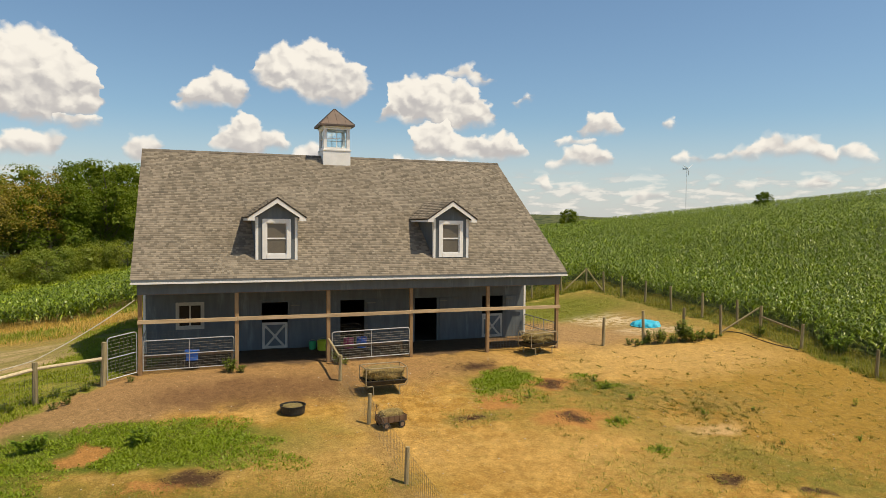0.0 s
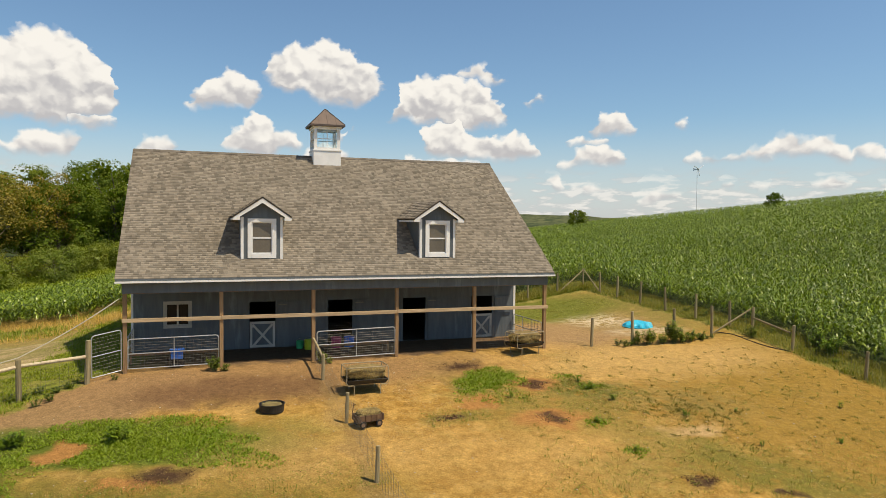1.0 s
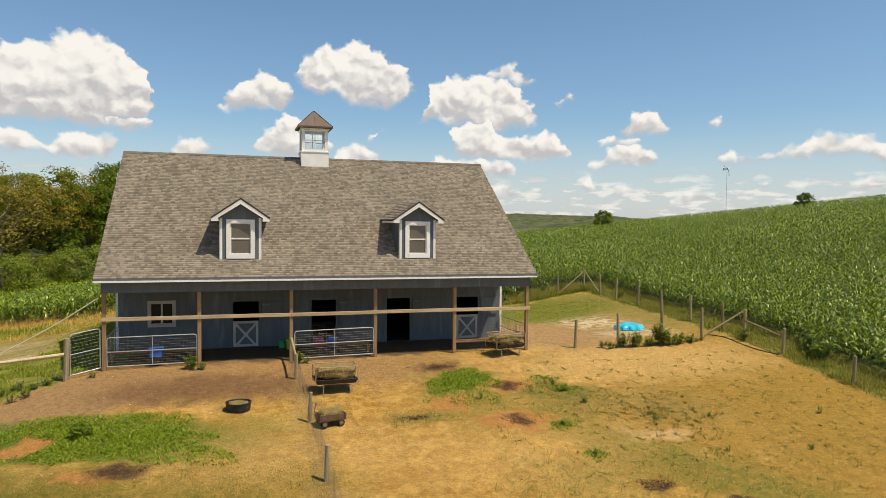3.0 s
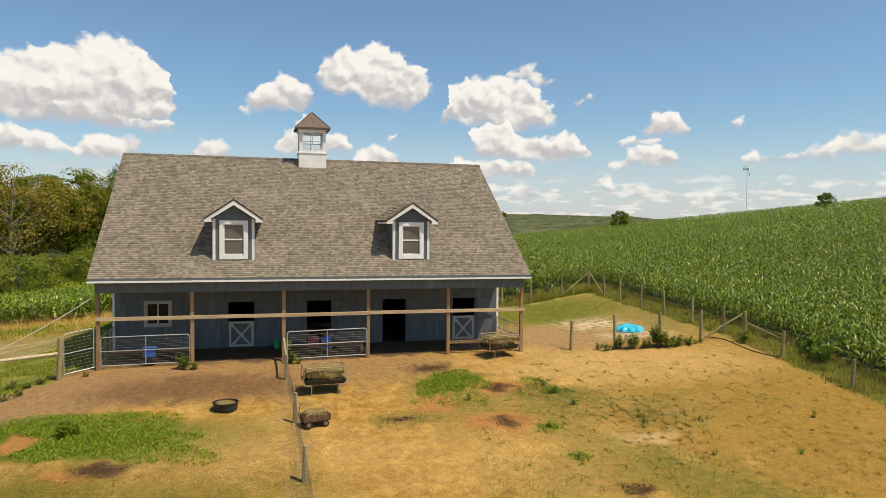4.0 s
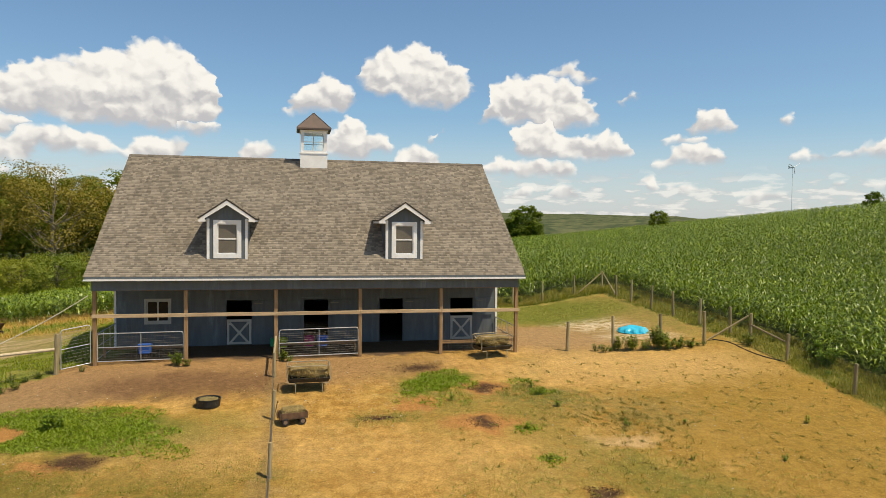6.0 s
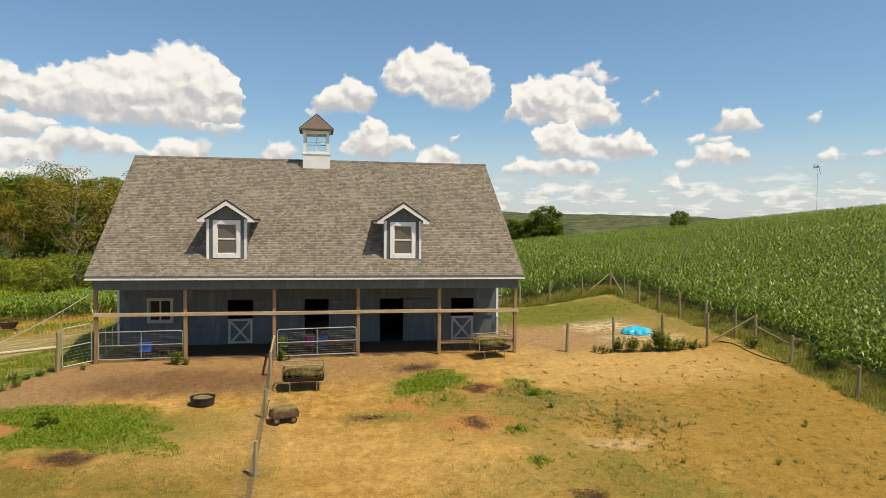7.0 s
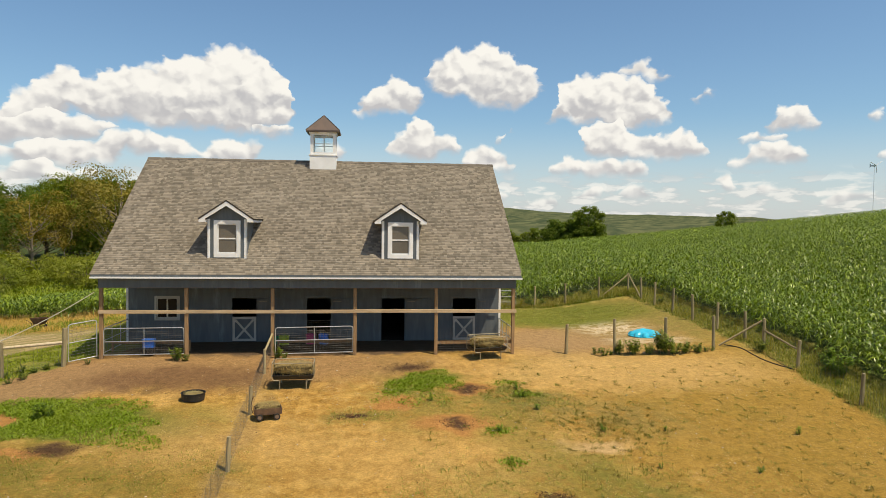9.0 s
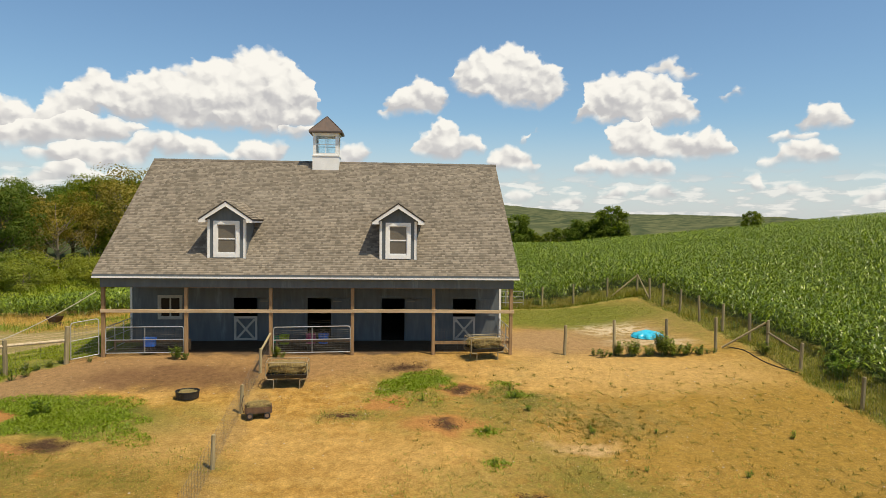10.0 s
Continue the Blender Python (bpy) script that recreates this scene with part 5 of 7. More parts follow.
def tree_crown(seed, height, radius, leaves, leaf, low=0.12, lobes=11, tight=1.0):
    """Leaf sprays on rounded clumps, the clumps on the lobes of a crown. Returns corners, quads and the clumps' middles."""
    rng = np.random.default_rng(seed)
    per_lobe = 9
    th = rng.uniform(0, math.tau) + np.arange(lobes) * 2.4 + rng.normal(0, 0.3, lobes)
    zz = low + 0.16 + (0.74 - low) * (np.arange(lobes) + 0.5) / lobes
    prof = np.sqrt(np.clip(1 - ((zz - 0.46) / 0.62) ** 2, 0.08, 1))
    mid = np.stack([0.60 * radius * prof * np.cos(th), 0.60 * radius * prof * np.sin(th), zz * height * 0.92], 1)
    big = radius * rng.uniform(0.34, 0.52, lobes) * (0.6 + 0.4 * prof)
    d = rng.normal(0, 1, (lobes, per_lobe, 3)) + np.array([0, 0, 0.45])
    d += 0.7 * np.stack([np.cos(th), np.sin(th), np.zeros(lobes)], 1)[:, None, :]
    d /= np.linalg.norm(d, axis=2)[..., None]
    cen = (mid[:, None] + d * (big * 0.82)[:, None, None] * np.array([1.05, 1.05, 0.85])).reshape(-1, 3)
    out = d.reshape(-1, 3)
    size = np.repeat(big, per_lobe) * rng.uniform(0.46, 0.72, len(cen)) * tight
    idx = np.repeat(np.arange(len(cen)), leaves // len(cen))
    e = rng.normal(0, 1, (len(idx), 3)) + out[idx] * 0.7 + np.array([0, 0, 0.25])
    e /= np.linalg.norm(e, axis=1)[:, None]
    p = cen[idx] + e * (size[idx] * rng.uniform(0.62, 1.08, len(idx)))[:, None] * np.array([1.2, 1.2, 0.8])
    nrm = e + rng.normal(0, 0.42, p.shape) + np.array([0, 0, 0.3])
    nrm /= np.linalg.norm(nrm, axis=1)[:, None]
    a = np.cross(nrm, rng.normal(0, 1, p.shape))
    a /= np.linalg.norm(a, axis=1)[:, None]
    b = np.cross(nrm, a)
    s = leaf * rng.uniform(0.6, 1.3, len(idx))[:, None]
    if tight >= 1:
        # every fifteenth spray is a broad one deep inside the lobe
        deep = np.arange(len(idx)) % 15 == 0
        home = np.repeat(mid, per_lobe, 0)[idx]
        p[deep] = home[deep] + (p[deep] - home[deep]) * rng.uniform(0.25, 0.75, (deep.sum(), 1))
        s[deep] *= 3.2
    v = np.stack([p - a * s, p - b * s * 0.62, p + a * s, p + b * s * 0.62], 1).reshape(-1, 3)
    return v, np.arange(len(idx) * 4).reshape(-1, 4), cen


def tree(name, seed, height, radius, leaves, leaf, material, label, category="tree", low=0.12, lobes=11, tight=1.0, bark=None, limbs=24):
    ob = thing(name, label, category)
    v, q, cen = tree_crown(seed, height, radius, leaves, leaf, low, lobes, tight)
    crown = new("crown", array_mesh("crown", v, q, material))
    crown.parent = ob
    bm = bmesh.new()
    rng = random.Random(seed)
    tr = height * 0.018 + 0.03
    pts = [Vector((0, 0, -0.4))]
    for i in range(1, 6):
        pts.append(Vector((rng.uniform(-0.05, 0.05) * height * 0.4, rng.uniform(-0.05, 0.05) * height * 0.4, height * 0.80 * i / 5)))
    for i, (a, b) in enumerate(zip(pts, pts[1:])):
        bar(bm, a, b, tr * (1 - i * 0.18), 7, tr * (1 - (i + 1) * 0.18))
    for c in cen[::max(1, len(cen) // limbs)]:
        c = Vector(c)
        f = max(0.15, min(0.75, c.z / height - 0.18))
        s = pts[0].lerp(pts[-1], f)
        elbow = s.lerp(c, 0.5) + Vector((rng.uniform(-0.3, 0.3), rng.uniform(-0.3, 0.3), -0.05 * height))
        bar(bm, s, elbow, tr * 0.32 * (1.1 - f), 5, tr * 0.15)
        bar(bm, elbow, c, tr * 0.15, 5, tr * 0.04)
    part("trunk", bm, bark or BARK, ob)
    return ob


def bare_tree(name, seed, height, label):
    """A dead tree: forked tapering limbs and twigs."""
    ob = thing(name, label, "tree")
    rng = random.Random(seed)
    bm = bmesh.new()

    def grow(p, d, length, r, depth):
        e = p + d * length
        bar(bm, p, e, r, 6 if depth < 2 else 4, r * 0.62)
        if depth >= 5:
            return
        for _ in range(2 if depth < 1 else 3):
            nd = (d + Vector((rng.uniform(-0.75, 0.75), rng.uniform(-0.75, 0.75), rng.uniform(-0.05, 0.45)))).normalized()
            grow(p + d * length * rng.uniform(0.7, 1.0), nd, length * rng.uniform(0.55, 0.8), r * 0.55, depth + 1)
    grow(Vector((0, 0, -0.3)), Vector((0.05, 0, 1)).normalized(), height * 0.30, height * 0.0068, 0)
    part("trunk", bm, DEADWOOD, ob)
    return ob


DEADWOOD = surface("bleached_dead_wood", (0.31, 0.265, 0.21), (0.23, 0.195, 0.15), 3.0, 0.9, 0.3, 20, stretch=(2, 2, 0.4))


OLIVE = foliage("olive_leaf", (0.135, 0.135, 0.020), (0.205, 0.195, 0.032), (0.165, 0.160, 0.024), 0.6, 0.25)
PALEBARK = surface("pale_bark", (0.30, 0.25, 0.18), (0.20, 0.165, 0.12), 3.0, 0.9, 0.4, 20, stretch=(2, 2, 0.4))


def plant_trees():
    rng = random.Random(21)
    protos = [
        tree("tree", 1, 17.5, 6.0, 10500, 0.165, LEAF, "tall broad-leaved tree at the edge of the wood"),
        tree("tree", 2, 16, 5.8, 10500, 0.165, DARKLEAF, "tall dark green tree at the edge of the wood", lobes=13),
        tree("tree", 3, 13.5, 5.6, 10500, 0.16, LEAF, "broad-leaved tree in the wood, full green crown", low=0.02, lobes=13),
        tree("tree", 4, 15, 6.0, 9500, 0.14, LEAF_DRY, "sparse tree with yellowing leaves and pale limbs", lobes=16, tight=0.92, bark=PALEBARK, limbs=30),
        tree("shrub", 5, 4.6, 3.6, 5600, 0.10, BUSH, "pale green shrub in front of the wood", "shrub", -0.12, lobes=9),
        tree("tree", 6, 15.5, 5.4, 10500, 0.16, OLIVE, "olive-tinged broad-leaved tree in the wood", lobes=14),
        tree("tree", 7, 14, 5.8, 6500, 0.27, LEAF, "dense green tree beyond the corn", "tree", -0.08),
    ]
    spots = []
    for i in range(17):
        f = i / 16
        x = -94 + 78 * f + rng.uniform(-1, 1)
        spots.append((rng.choice((0, 1, 0, 0, 5)), x, 118 + rng.uniform(0, 18) + 8 * f, rng.uniform(0.98, 1.08) * (0.92 + 0.20 * f)))
    for i in range(15):
        f = i / 14
        x = -86 + 70 * f + rng.uniform(-1.5, 1.5)
        spots.append((rng.choice((1, 2, 2, 5, 2, 0)), x, 100 + rng.uniform(0, 10) + 10 * f, rng.uniform(0.90, 1.10) * (0.90 + 0.14 * f)))
    for i in range(24):
        f = i / 23
        x = -66 + 52 * f + rng.uniform(-1.5, 1.5)
        spots.append((4, x, 52 + 36 * f + rng.uniform(0, 14), rng.uniform(0.75, 1.30) * (1.0 - 0.25 * f)))
    # yellowing trees, and a dark one that stands forward
    spots += [(3, -41.0, 97.0, 1.34), (3, -55.5, 96.0, 0.92), (3, -34.0, 108.0, 1.15), (3, -70.0, 102.0, 1.0), (1, -62.0, 90.0, 1.0), (5, -54.0, 119.0, 1.06), (0, -59.0, 121.0, 0.98), (3, -49.5, 116.0, 1.14), (0, -38.5, 120.0, 1.12), (2, -30.0, 108.0, 1.1)]
    # far trees beyond the corn, nearest the barn first
    for k2, x, y, s in ((6, 72, 291, 0.62), (6, 78, 290, 0.60), (6, 83, 289, 0.68), (6, 88, 288, 0.80), (6, 92, 287, 0.88), (6, 97, 286, 0.9), (6, 101, 285, 0.8), (6, 105, 283, 1.22), (6, 103, 289, 0.95), (6, 109, 284, 0.75), (2, 95, 295, 0.95), (6, 66.5, 293, 0.85), (6, 60.5, 291, 1.28), (6, 55, 294, 1.15), (6, 136, 215, 0.54), (6, 178, 157, 0.42)):
        spots.append((k2, x, y, s))
    first = {}
    for k2, x, y, s in spots:
        m = pose(x, y, float(ground_z(x, y)) - 0.2, 0, 0, rng.uniform(0, 360)) @ Matrix.Diagonal((s * 1.08, s * 1.08, s * rng.uniform(0.94, 1.08), 1))
        if k2 not in first:
            first[k2] = m
        else:
            copy_thing(protos[k2], m)
    for k2, m in first.items():
        protos[k2].matrix_basis = m
    for seed, x, y, hgt in ((32, -49.4, 95, 13), (33, 112, 281, 13)):
        d = bare_tree("dead_tree", seed, hgt, "leafless dead tree with pale forked branches")
        d.matrix_basis = pose(x, y, float(ground_z(x, y)), 0, 0, 40 * seed)


plant_trees()

# ---- small growth ----


def tuft_mesh(name, spots, blades_each, length, width, spread, material, label, category, seed, lift=(0.9, 1.4), droop=(0.1, 0.5), sections=2):
    """Grass or leaves round many spots, as one mesh."""
    rng = np.random.default_rng(seed)
    spots = np.asarray(spots, float)
    idx = np.repeat(np.arange(len(spots)), blades_each)
    n = len(idx)
    x = spots[idx, 0] + rng.normal(0, 1, n) * spread
    y = spots[idx, 1] + rng.normal(0, 1, n) * spread
    s = spots[idx, 2] if spots.shape[1] > 2 else np.ones(n)
    o = np.stack([x, y, ground_z(x, y) - 0.01], 1)
    v, q = blades(o, rng.uniform(0, math.tau, n), rng.uniform(*length, n) * s, rng.uniform(*width, n) * (0.6 + 0.4 * s), rng.uniform(*droop, n), rng.uniform(*lift, n), sections, rng)
    return tagged(new(name, array_mesh(name, v, q, material)), label, category, kind="stuff")


def scatter(seed, n, fn):
    """n points of a unit square pushed through fn, which gives x, y and keep."""
    rng = np.random.default_rng(seed)
    x, y, keep = fn(rng, n)
    return np.stack([x[keep], y[keep]], 1)


def oval(cx, cy, rx, ry, turn=0.0, power=0.5):
    def fn(rng, n):
        a, r = rng.uniform(0, math.tau, n), rng.uniform(0, 1, n) ** power
        edge = 1 + 0.22 * np.sin(3 * a + cx) + 0.14 * np.sin(7 * a + cy)
        u, v = r * edge * rx * np.cos(a), r * edge * ry * np.sin(a)
        c, s = math.cos(radians(turn)), math.sin(radians(turn))
        return cx + u * c - v * s, cy + u * s + v * c, np.ones(n, bool)
    return fn


def band(x0, x1, y0, y1, keep=None):
    def fn(rng, n):
        x, y = rng.uniform(x0, x1, n), rng.uniform(y0, y1, n)
        return x, y, keep(x, y, rng) if keep else np.ones(n, bool)
    return fn


def patchy(x, y, f=0.5):
    return np.sin(x * f * 1.3 + 1.7 * np.sin(y * f)) + np.sin(y * f * 1.7 + 1.3 * np.sin(x * f * 0.8)) + 0.6 * np.sin(x * f * 3.1 + y * f * 2.3)


# lush weeds in the yard
lush = np.concatenate([scatter(1, 4200, oval(-8.7, -6.5, 4.7, 1.75, -14, 0.65)), scatter(2, 1500, oval(-13.2, -8.4, 2.8, 2.2)), scatter(3, 1000, oval(4.7, -3.6, 1.55, 1.0, 25)), scatter(33, 160, oval(4.2, -5.2, 1.5, 1.0)), scatter(34, 90, oval(8.5, -5.1, 0.5, 0.35)), scatter(35, 60, oval(8.0, -3.9, 0.6, 0.3)), scatter(36, 90, oval(6.9, -8.35, 0.5, 0.35)), scatter(37, 70, oval(6.8, -10.7, 0.4, 0.3))])
hole = (np.hypot((lush[:, 0] + 10.2) / 0.85, (lush[:, 1] + 6.6) / 0.66) > 1) & (np.hypot((lush[:, 0] + 7.9) / 0.9, (lush[:, 1] + 8.3) / 0.35) > 1)
tuft_mesh("yard_weeds", lush[hole], 7, (0.05, 0.17), (0.016, 0.042), 0.07, WEED, "low leafy green weeds spreading over the yard", "weeds", 41, (0.3, 1.2), (0.1, 0.6))
thin = np.concatenate([scatter(5, 130, oval(6.0, -6.2, 2.6, 1.3, -20)), scatter(6, 110, oval(2.0, -6.9, 1.3, 0.7)), scatter(7, 330, oval(8.4, -5.4, 1.8, 0.8, -25)), scatter(8, 150, oval(9.6, -8.2, 3.2, 1.6, -20)), scatter(9, 700, oval(8.0, -12.6, 6.0, 2.6)), scatter(10, 1500, oval(14.5, 12.2, 5.0, 3.4))])
tuft_mesh("yard_grass", thin, 6, (0.05, 0.14), (0.010, 0.022), 0.06, MEADOW, "thin tufts of grazed green grass in the yard", "grass", 42)
low = np.concatenate([scatter(4, 1100, oval(-7.0, -10.8, 6.0, 1.7)), scatter(40, 900, oval(-11.2, -10.3, 3.6, 1.7))])
tuft_mesh("low_grass", low, 6, (0.03, 0.09), (0.010, 0.022), 0.12, BUSH, "low thin green grass below the weeds", "grass", 53)
# darker tufts that the animals leave standing
clumps = np.concatenate([scatter(13, 50, oval(14.0, -5.0, 5.0, 3.5)), scatter(14, 260, band(5.0, 20.0, -16.0, -3.0)), scatter(15, 40, oval(8.6, -5.2, 1.7, 0.6, -25)), scatter(18, 26, oval(6.0, -8.6, 2.4, 1.2))])
crng = np.random.default_rng(5)
clumps = np.concatenate([clumps, crng.uniform(0.12, 0.62, (len(clumps), 1))], 1)
tuft_mesh("weed_tufts", clumps, 22, (0.10, 0.26), (0.012, 0.030), 0.075, TUFT, "scattered dark green weed tufts in the dry yard", "weeds", 43, (0.6, 1.4))
field = np.concatenate([scatter(12, 330, oval(10.6, -8.0, 2.4, 1.9, -40, 0.8)), scatter(38, 520, band(7.5, 20.3, -13.5, -2.0)), scatter(39, 40, oval(8.2, -4.6, 1.6, 0.9))])
field = np.concatenate([field, crng.uniform(0.18, 0.80, (len(field), 1)) ** 1.2], 1)
tuft_mesh("brown_tufts", field, 18, (0.08, 0.21), (0.014, 0.030), 0.055, BROWNTUFT, "small olive-brown weed tufts in the dry yard", "weeds", 52, (0.6, 1.4))
# straw and grazed dry grass over the whole yard
dry = scatter(16, 190000, band(-16.0, 20.8, -20.0, -0.9, lambda x, y, r: (patchy(x, y, 0.8) + r.normal(0, 1.1, x.shape) > -0.9) & (y > -20 + 0.0 * x) & (x + 0.9 * -y > -11.5) & (np.hypot((x + 8.2) / 5.2, (y + 6.6) / 1.9) > 1) & ((y < -4.2) | (x > 1.5)) & (np.hypot((x + 10.0) / 5.4, (y + 3.0) / 2.7) > 1)))
tuft_mesh("dry_grass", dry, 1, (0.05, 0.13), (0.009, 0.020), 0.02, DRYGRASS, "short sun-dried grass and straw on the yard", "grass", 44, (0.05, 0.9), (0.0, 0.4), 1)
straw = np.concatenate([scatter(17, 3800, oval(-0.2, -4.6, 2.6, 2.2)), scatter(19, 900, oval(-1.0, -6.9, 1.3, 0.8)), scatter(20, 700, oval(-4.1, -5.2, 1.0, 0.8)), scatter(22, 900, oval(7.7, -1.2, 1.6, 0.8))])
tuft_mesh("loose_straw", straw, 1, (0.10, 0.26), (0.008, 0.016), 0.03, HAY, "loose straw dropped round the hay feeders", "straw", 45, (0.0, 0.25), (0.0, 0.15), 1)
# low bushes and brambles behind the strip of corn
brush = scatter(61, 3600, band(-60.0, -12.0, 40.0, 92.0, lambda x, y, r: (y > 43.0 + 1.5 * np.maximum(x + 34.0, -4.0)) & (y > 0.75 * (x + 30.0) + 46.0)))
brush = np.concatenate([brush, np.random.default_rng(62).uniform(0.5, 1.3, (len(brush), 1))], 1)
tuft_mesh("undergrowth", brush, 12, (0.40, 1.0), (0.08, 0.18), 0.55, VERGE, "low green brambles in front of the wood", "undergrowth", 63, (0.5, 1.4), (0.2, 0.7), 2)
# tall growth along the corn fence and the rear fence
edge = np.concatenate([scatter(23, 5600, band(20.85, 23.5, -18.0, 17.5, lambda x, y, r: x > 20.95 + 0.12 * np.sin(y * 2.1) + r.normal(0, 0.06, x.shape))), scatter(24, 3000, band(9.0, 21.5, 16.2, 19.0))])
es = 0.60 + 0.40 * (patchy(edge[:, 0], edge[:, 1], 0.9) > 0.2) + 0.25 * np.random.default_rng(6).random(len(edge))
edge = np.concatenate([edge, (es * np.where(edge[:, 1] > 15.8, 1.25, 0.85))[:, None]], 1)
tuft_mesh("fence_grass", edge, 8, (0.20, 0.55), (0.010, 0.022), 0.13, FENCEGRASS, "tall unmown grass along the fence", "grass", 46, (1.0, 1.45), (0.1, 0.5), 2)
tuft_mesh("fence_weeds", edge[::3], 16, (0.10, 0.34), (0.02, 0.045), 0.22, TALLWEED, "leafy weeds along the fence", "weeds", 47, (0.5, 1.3), (0.1, 0.5))
# verge and dry meadow beside the lane
verge = scatter(25, 20000, band(-19.0, -9.3, -7.0, 17.0, lambda x, y, r: (-x + 0.9 * y > 10.0) & ((y < 0.86 * x + 16.3 + r.normal(0, 0.4, x.shape)) | (x > -12.4 + r.normal(0, 0.5, x.shape))) & (patchy(x, y, 0.9) > -1.3)))
tuft_mesh("verge_grass", verge, 5, (0.08, 0.24), (0.012, 0.026), 0.08, VERGE, "green grass verge beside the lane", "grass", 48)
hay = scatter(26, 6500, band(-44.0, -9.6, 15.5, 43.0, lambda x, y, r: (y > 5.2 - 0.62 * x + 0.9 * np.sin(x * 0.7)) & (y > 14.5) & (y < 28.0 - 0.55 * np.minimum(x + 15.0, 0.0)) & (r.random(x.shape) < np.clip(1.3 + x / 60, 0.6, 1))))
hrng = np.random.default_rng(27)
dryness = 1.2 * patchy(hay[:, 0], hay[:, 1], 0.28) + hrng.normal(0, 0.5, len(hay)) - 1.6 * np.clip((hay[:, 0] + 17.0) / 5.0, 0, 1) * (hay[:, 1] < 30)
hs = 0.45 + 0.5 * hrng.random(len(hay)) * (patchy(hay[:, 0], hay[:, 1], 0.9) > -0.6)
hay = np.concatenate([hay, hs[:, None]], 1)
tuft_mesh("dry_meadow", hay[dryness > -1.3], 14, (0.40, 0.95), (0.010, 0.022), 0.24, DRYMEADOW, "tall straw-coloured meadow grass beyond the lane", "grass", 49, (0.8, 1.5), (0.05, 0.6), 2)
tuft_mesh("meadow_green", hay[(dryness < -0.9)], 11, (0.35, 0.85), (0.02, 0.05), 0.28, VERGE, "green growth among the dry meadow grass", "grass", 50, (0.9, 1.4), (0.1, 0.5), 2)


def leafy_weed(name, x, y, size, n, label, seed, tall=1.0):
    """A broad-leaved weed: stems with large leaves in tiers."""
    rng = np.random.default_rng(seed)
    z0 = float(ground_z(x, y))
    ob = thing(name, label, "weed", (x, y, z0))
    stems = max(6, n // 9)
    bm = bmesh.new()
    tips = []
    for i in range(stems):
        a, r = rng.uniform(0, math.tau), rng.uniform(0.05, 0.5) * size
        p, q = Vector((r * 0.3 * math.cos(a), r * 0.3 * math.sin(a), -0.02)), Vector((r * math.cos(a), r * math.sin(a), rng.uniform(0.5, 1.0) * size * tall))
        bar(bm, p, q, 0.008, 4, 0.004)
        tips.append((np.array(p), np.array(q)))
    part("stem", bm, STEM, ob, kind="stuff")
    n = int(n * 3.2)
    k2 = rng.integers(0, stems, n)
    f = rng.uniform(0.25, 1.0, n)[:, None]
    o = np.array([tips[i][0] for i in k2]) * (1 - f) + np.array([tips[i][1] for i in k2]) * f
    v, q = blades(o, rng.uniform(0, math.tau, n), rng.uniform(0.10, 0.21, n) * size, rng.uniform(0.042, 0.080, n) * size, rng.uniform(0.2, 0.7, n), rng.uniform(0.1, 0.8, n), 2, rng)
    lf = new("foliage", array_mesh("foliage", v, q, WEED if y < -3 else TALLWEED))
    lf.parent = ob
    return ob


STEM = surface("weed_stem", (0.13, 0.17, 0.05), (0.10, 0.13, 0.04), 4.0, 0.7, 0.1, 30)
for i, (x, y, s, n, t) in enumerate(((-11.7, -5.8, 0.95, 150, 0.6), (-8.7, -6.3, 0.85, 130, 0.6), (-5.75, -0.55, 0.75, 110, 0.8), (-5.35, -0.65, 0.55, 70, 0.7), (-9.35, -0.75, 0.4, 50, 0.6), (-1.55, -0.42, 0.7, 90, 0.8),
                                     (-1.25, -0.5, 0.5, 60, 0.7), (14.05, -0.35, 0.85, 120, 0.9), (14.7, -0.4, 0.95, 140, 0.9), (13.2, -0.55, 0.6, 80, 0.7), (16.05, -0.45, 1.15, 210, 1.05), (16.6, -0.5, 0.95, 140, 0.8),
                                     (17.2, -0.42, 0.9, 120, 0.7), (17.9, -0.35, 0.8, 100, 0.6), (15.4, -0.45, 0.75, 90, 0.8), (20.8, -0.6, 0.8, 110, 0.8), (22.2, -4.2, 1.1, 260, 1.1), (22.4, -3.2, 1.0, 220, 1.1), (-11.2, -2.2, 0.55, 70, 0.6), (-11.6, -2.6, 0.5, 60, 0.6), (-13.6, -4.2, 0.6, 70, 0.6), (8.3, -4.5, 0.40, 60, 0.7), (8.3, -5.4, 0.50, 70, 0.7), (8.6, -6.6, 0.42, 60, 0.7), (12.6, -8.6, 0.28, 40, 0.7), (14.2, -11.8, 0.28, 50, 0.8), (4.8, -5.6, 0.42, 50, 0.8), (6.9, -8.35, 0.42, 50, 0.7), (6.8, -10.7, 0.36, 50, 0.7), (17.1, -9.2, 0.36, 50, 0.8), (11.3, -11.3, 0.24, 50, 0.8), (10.4, -8.6, 0.40, 60, 0.7))):
    leafy_weed("leafy_weed", x, y, s, n, "broad-leaved green weed growing in the dry yard" if y < -3 else "broad-leaved green weed at the foot of the fence", 60 + i, t)

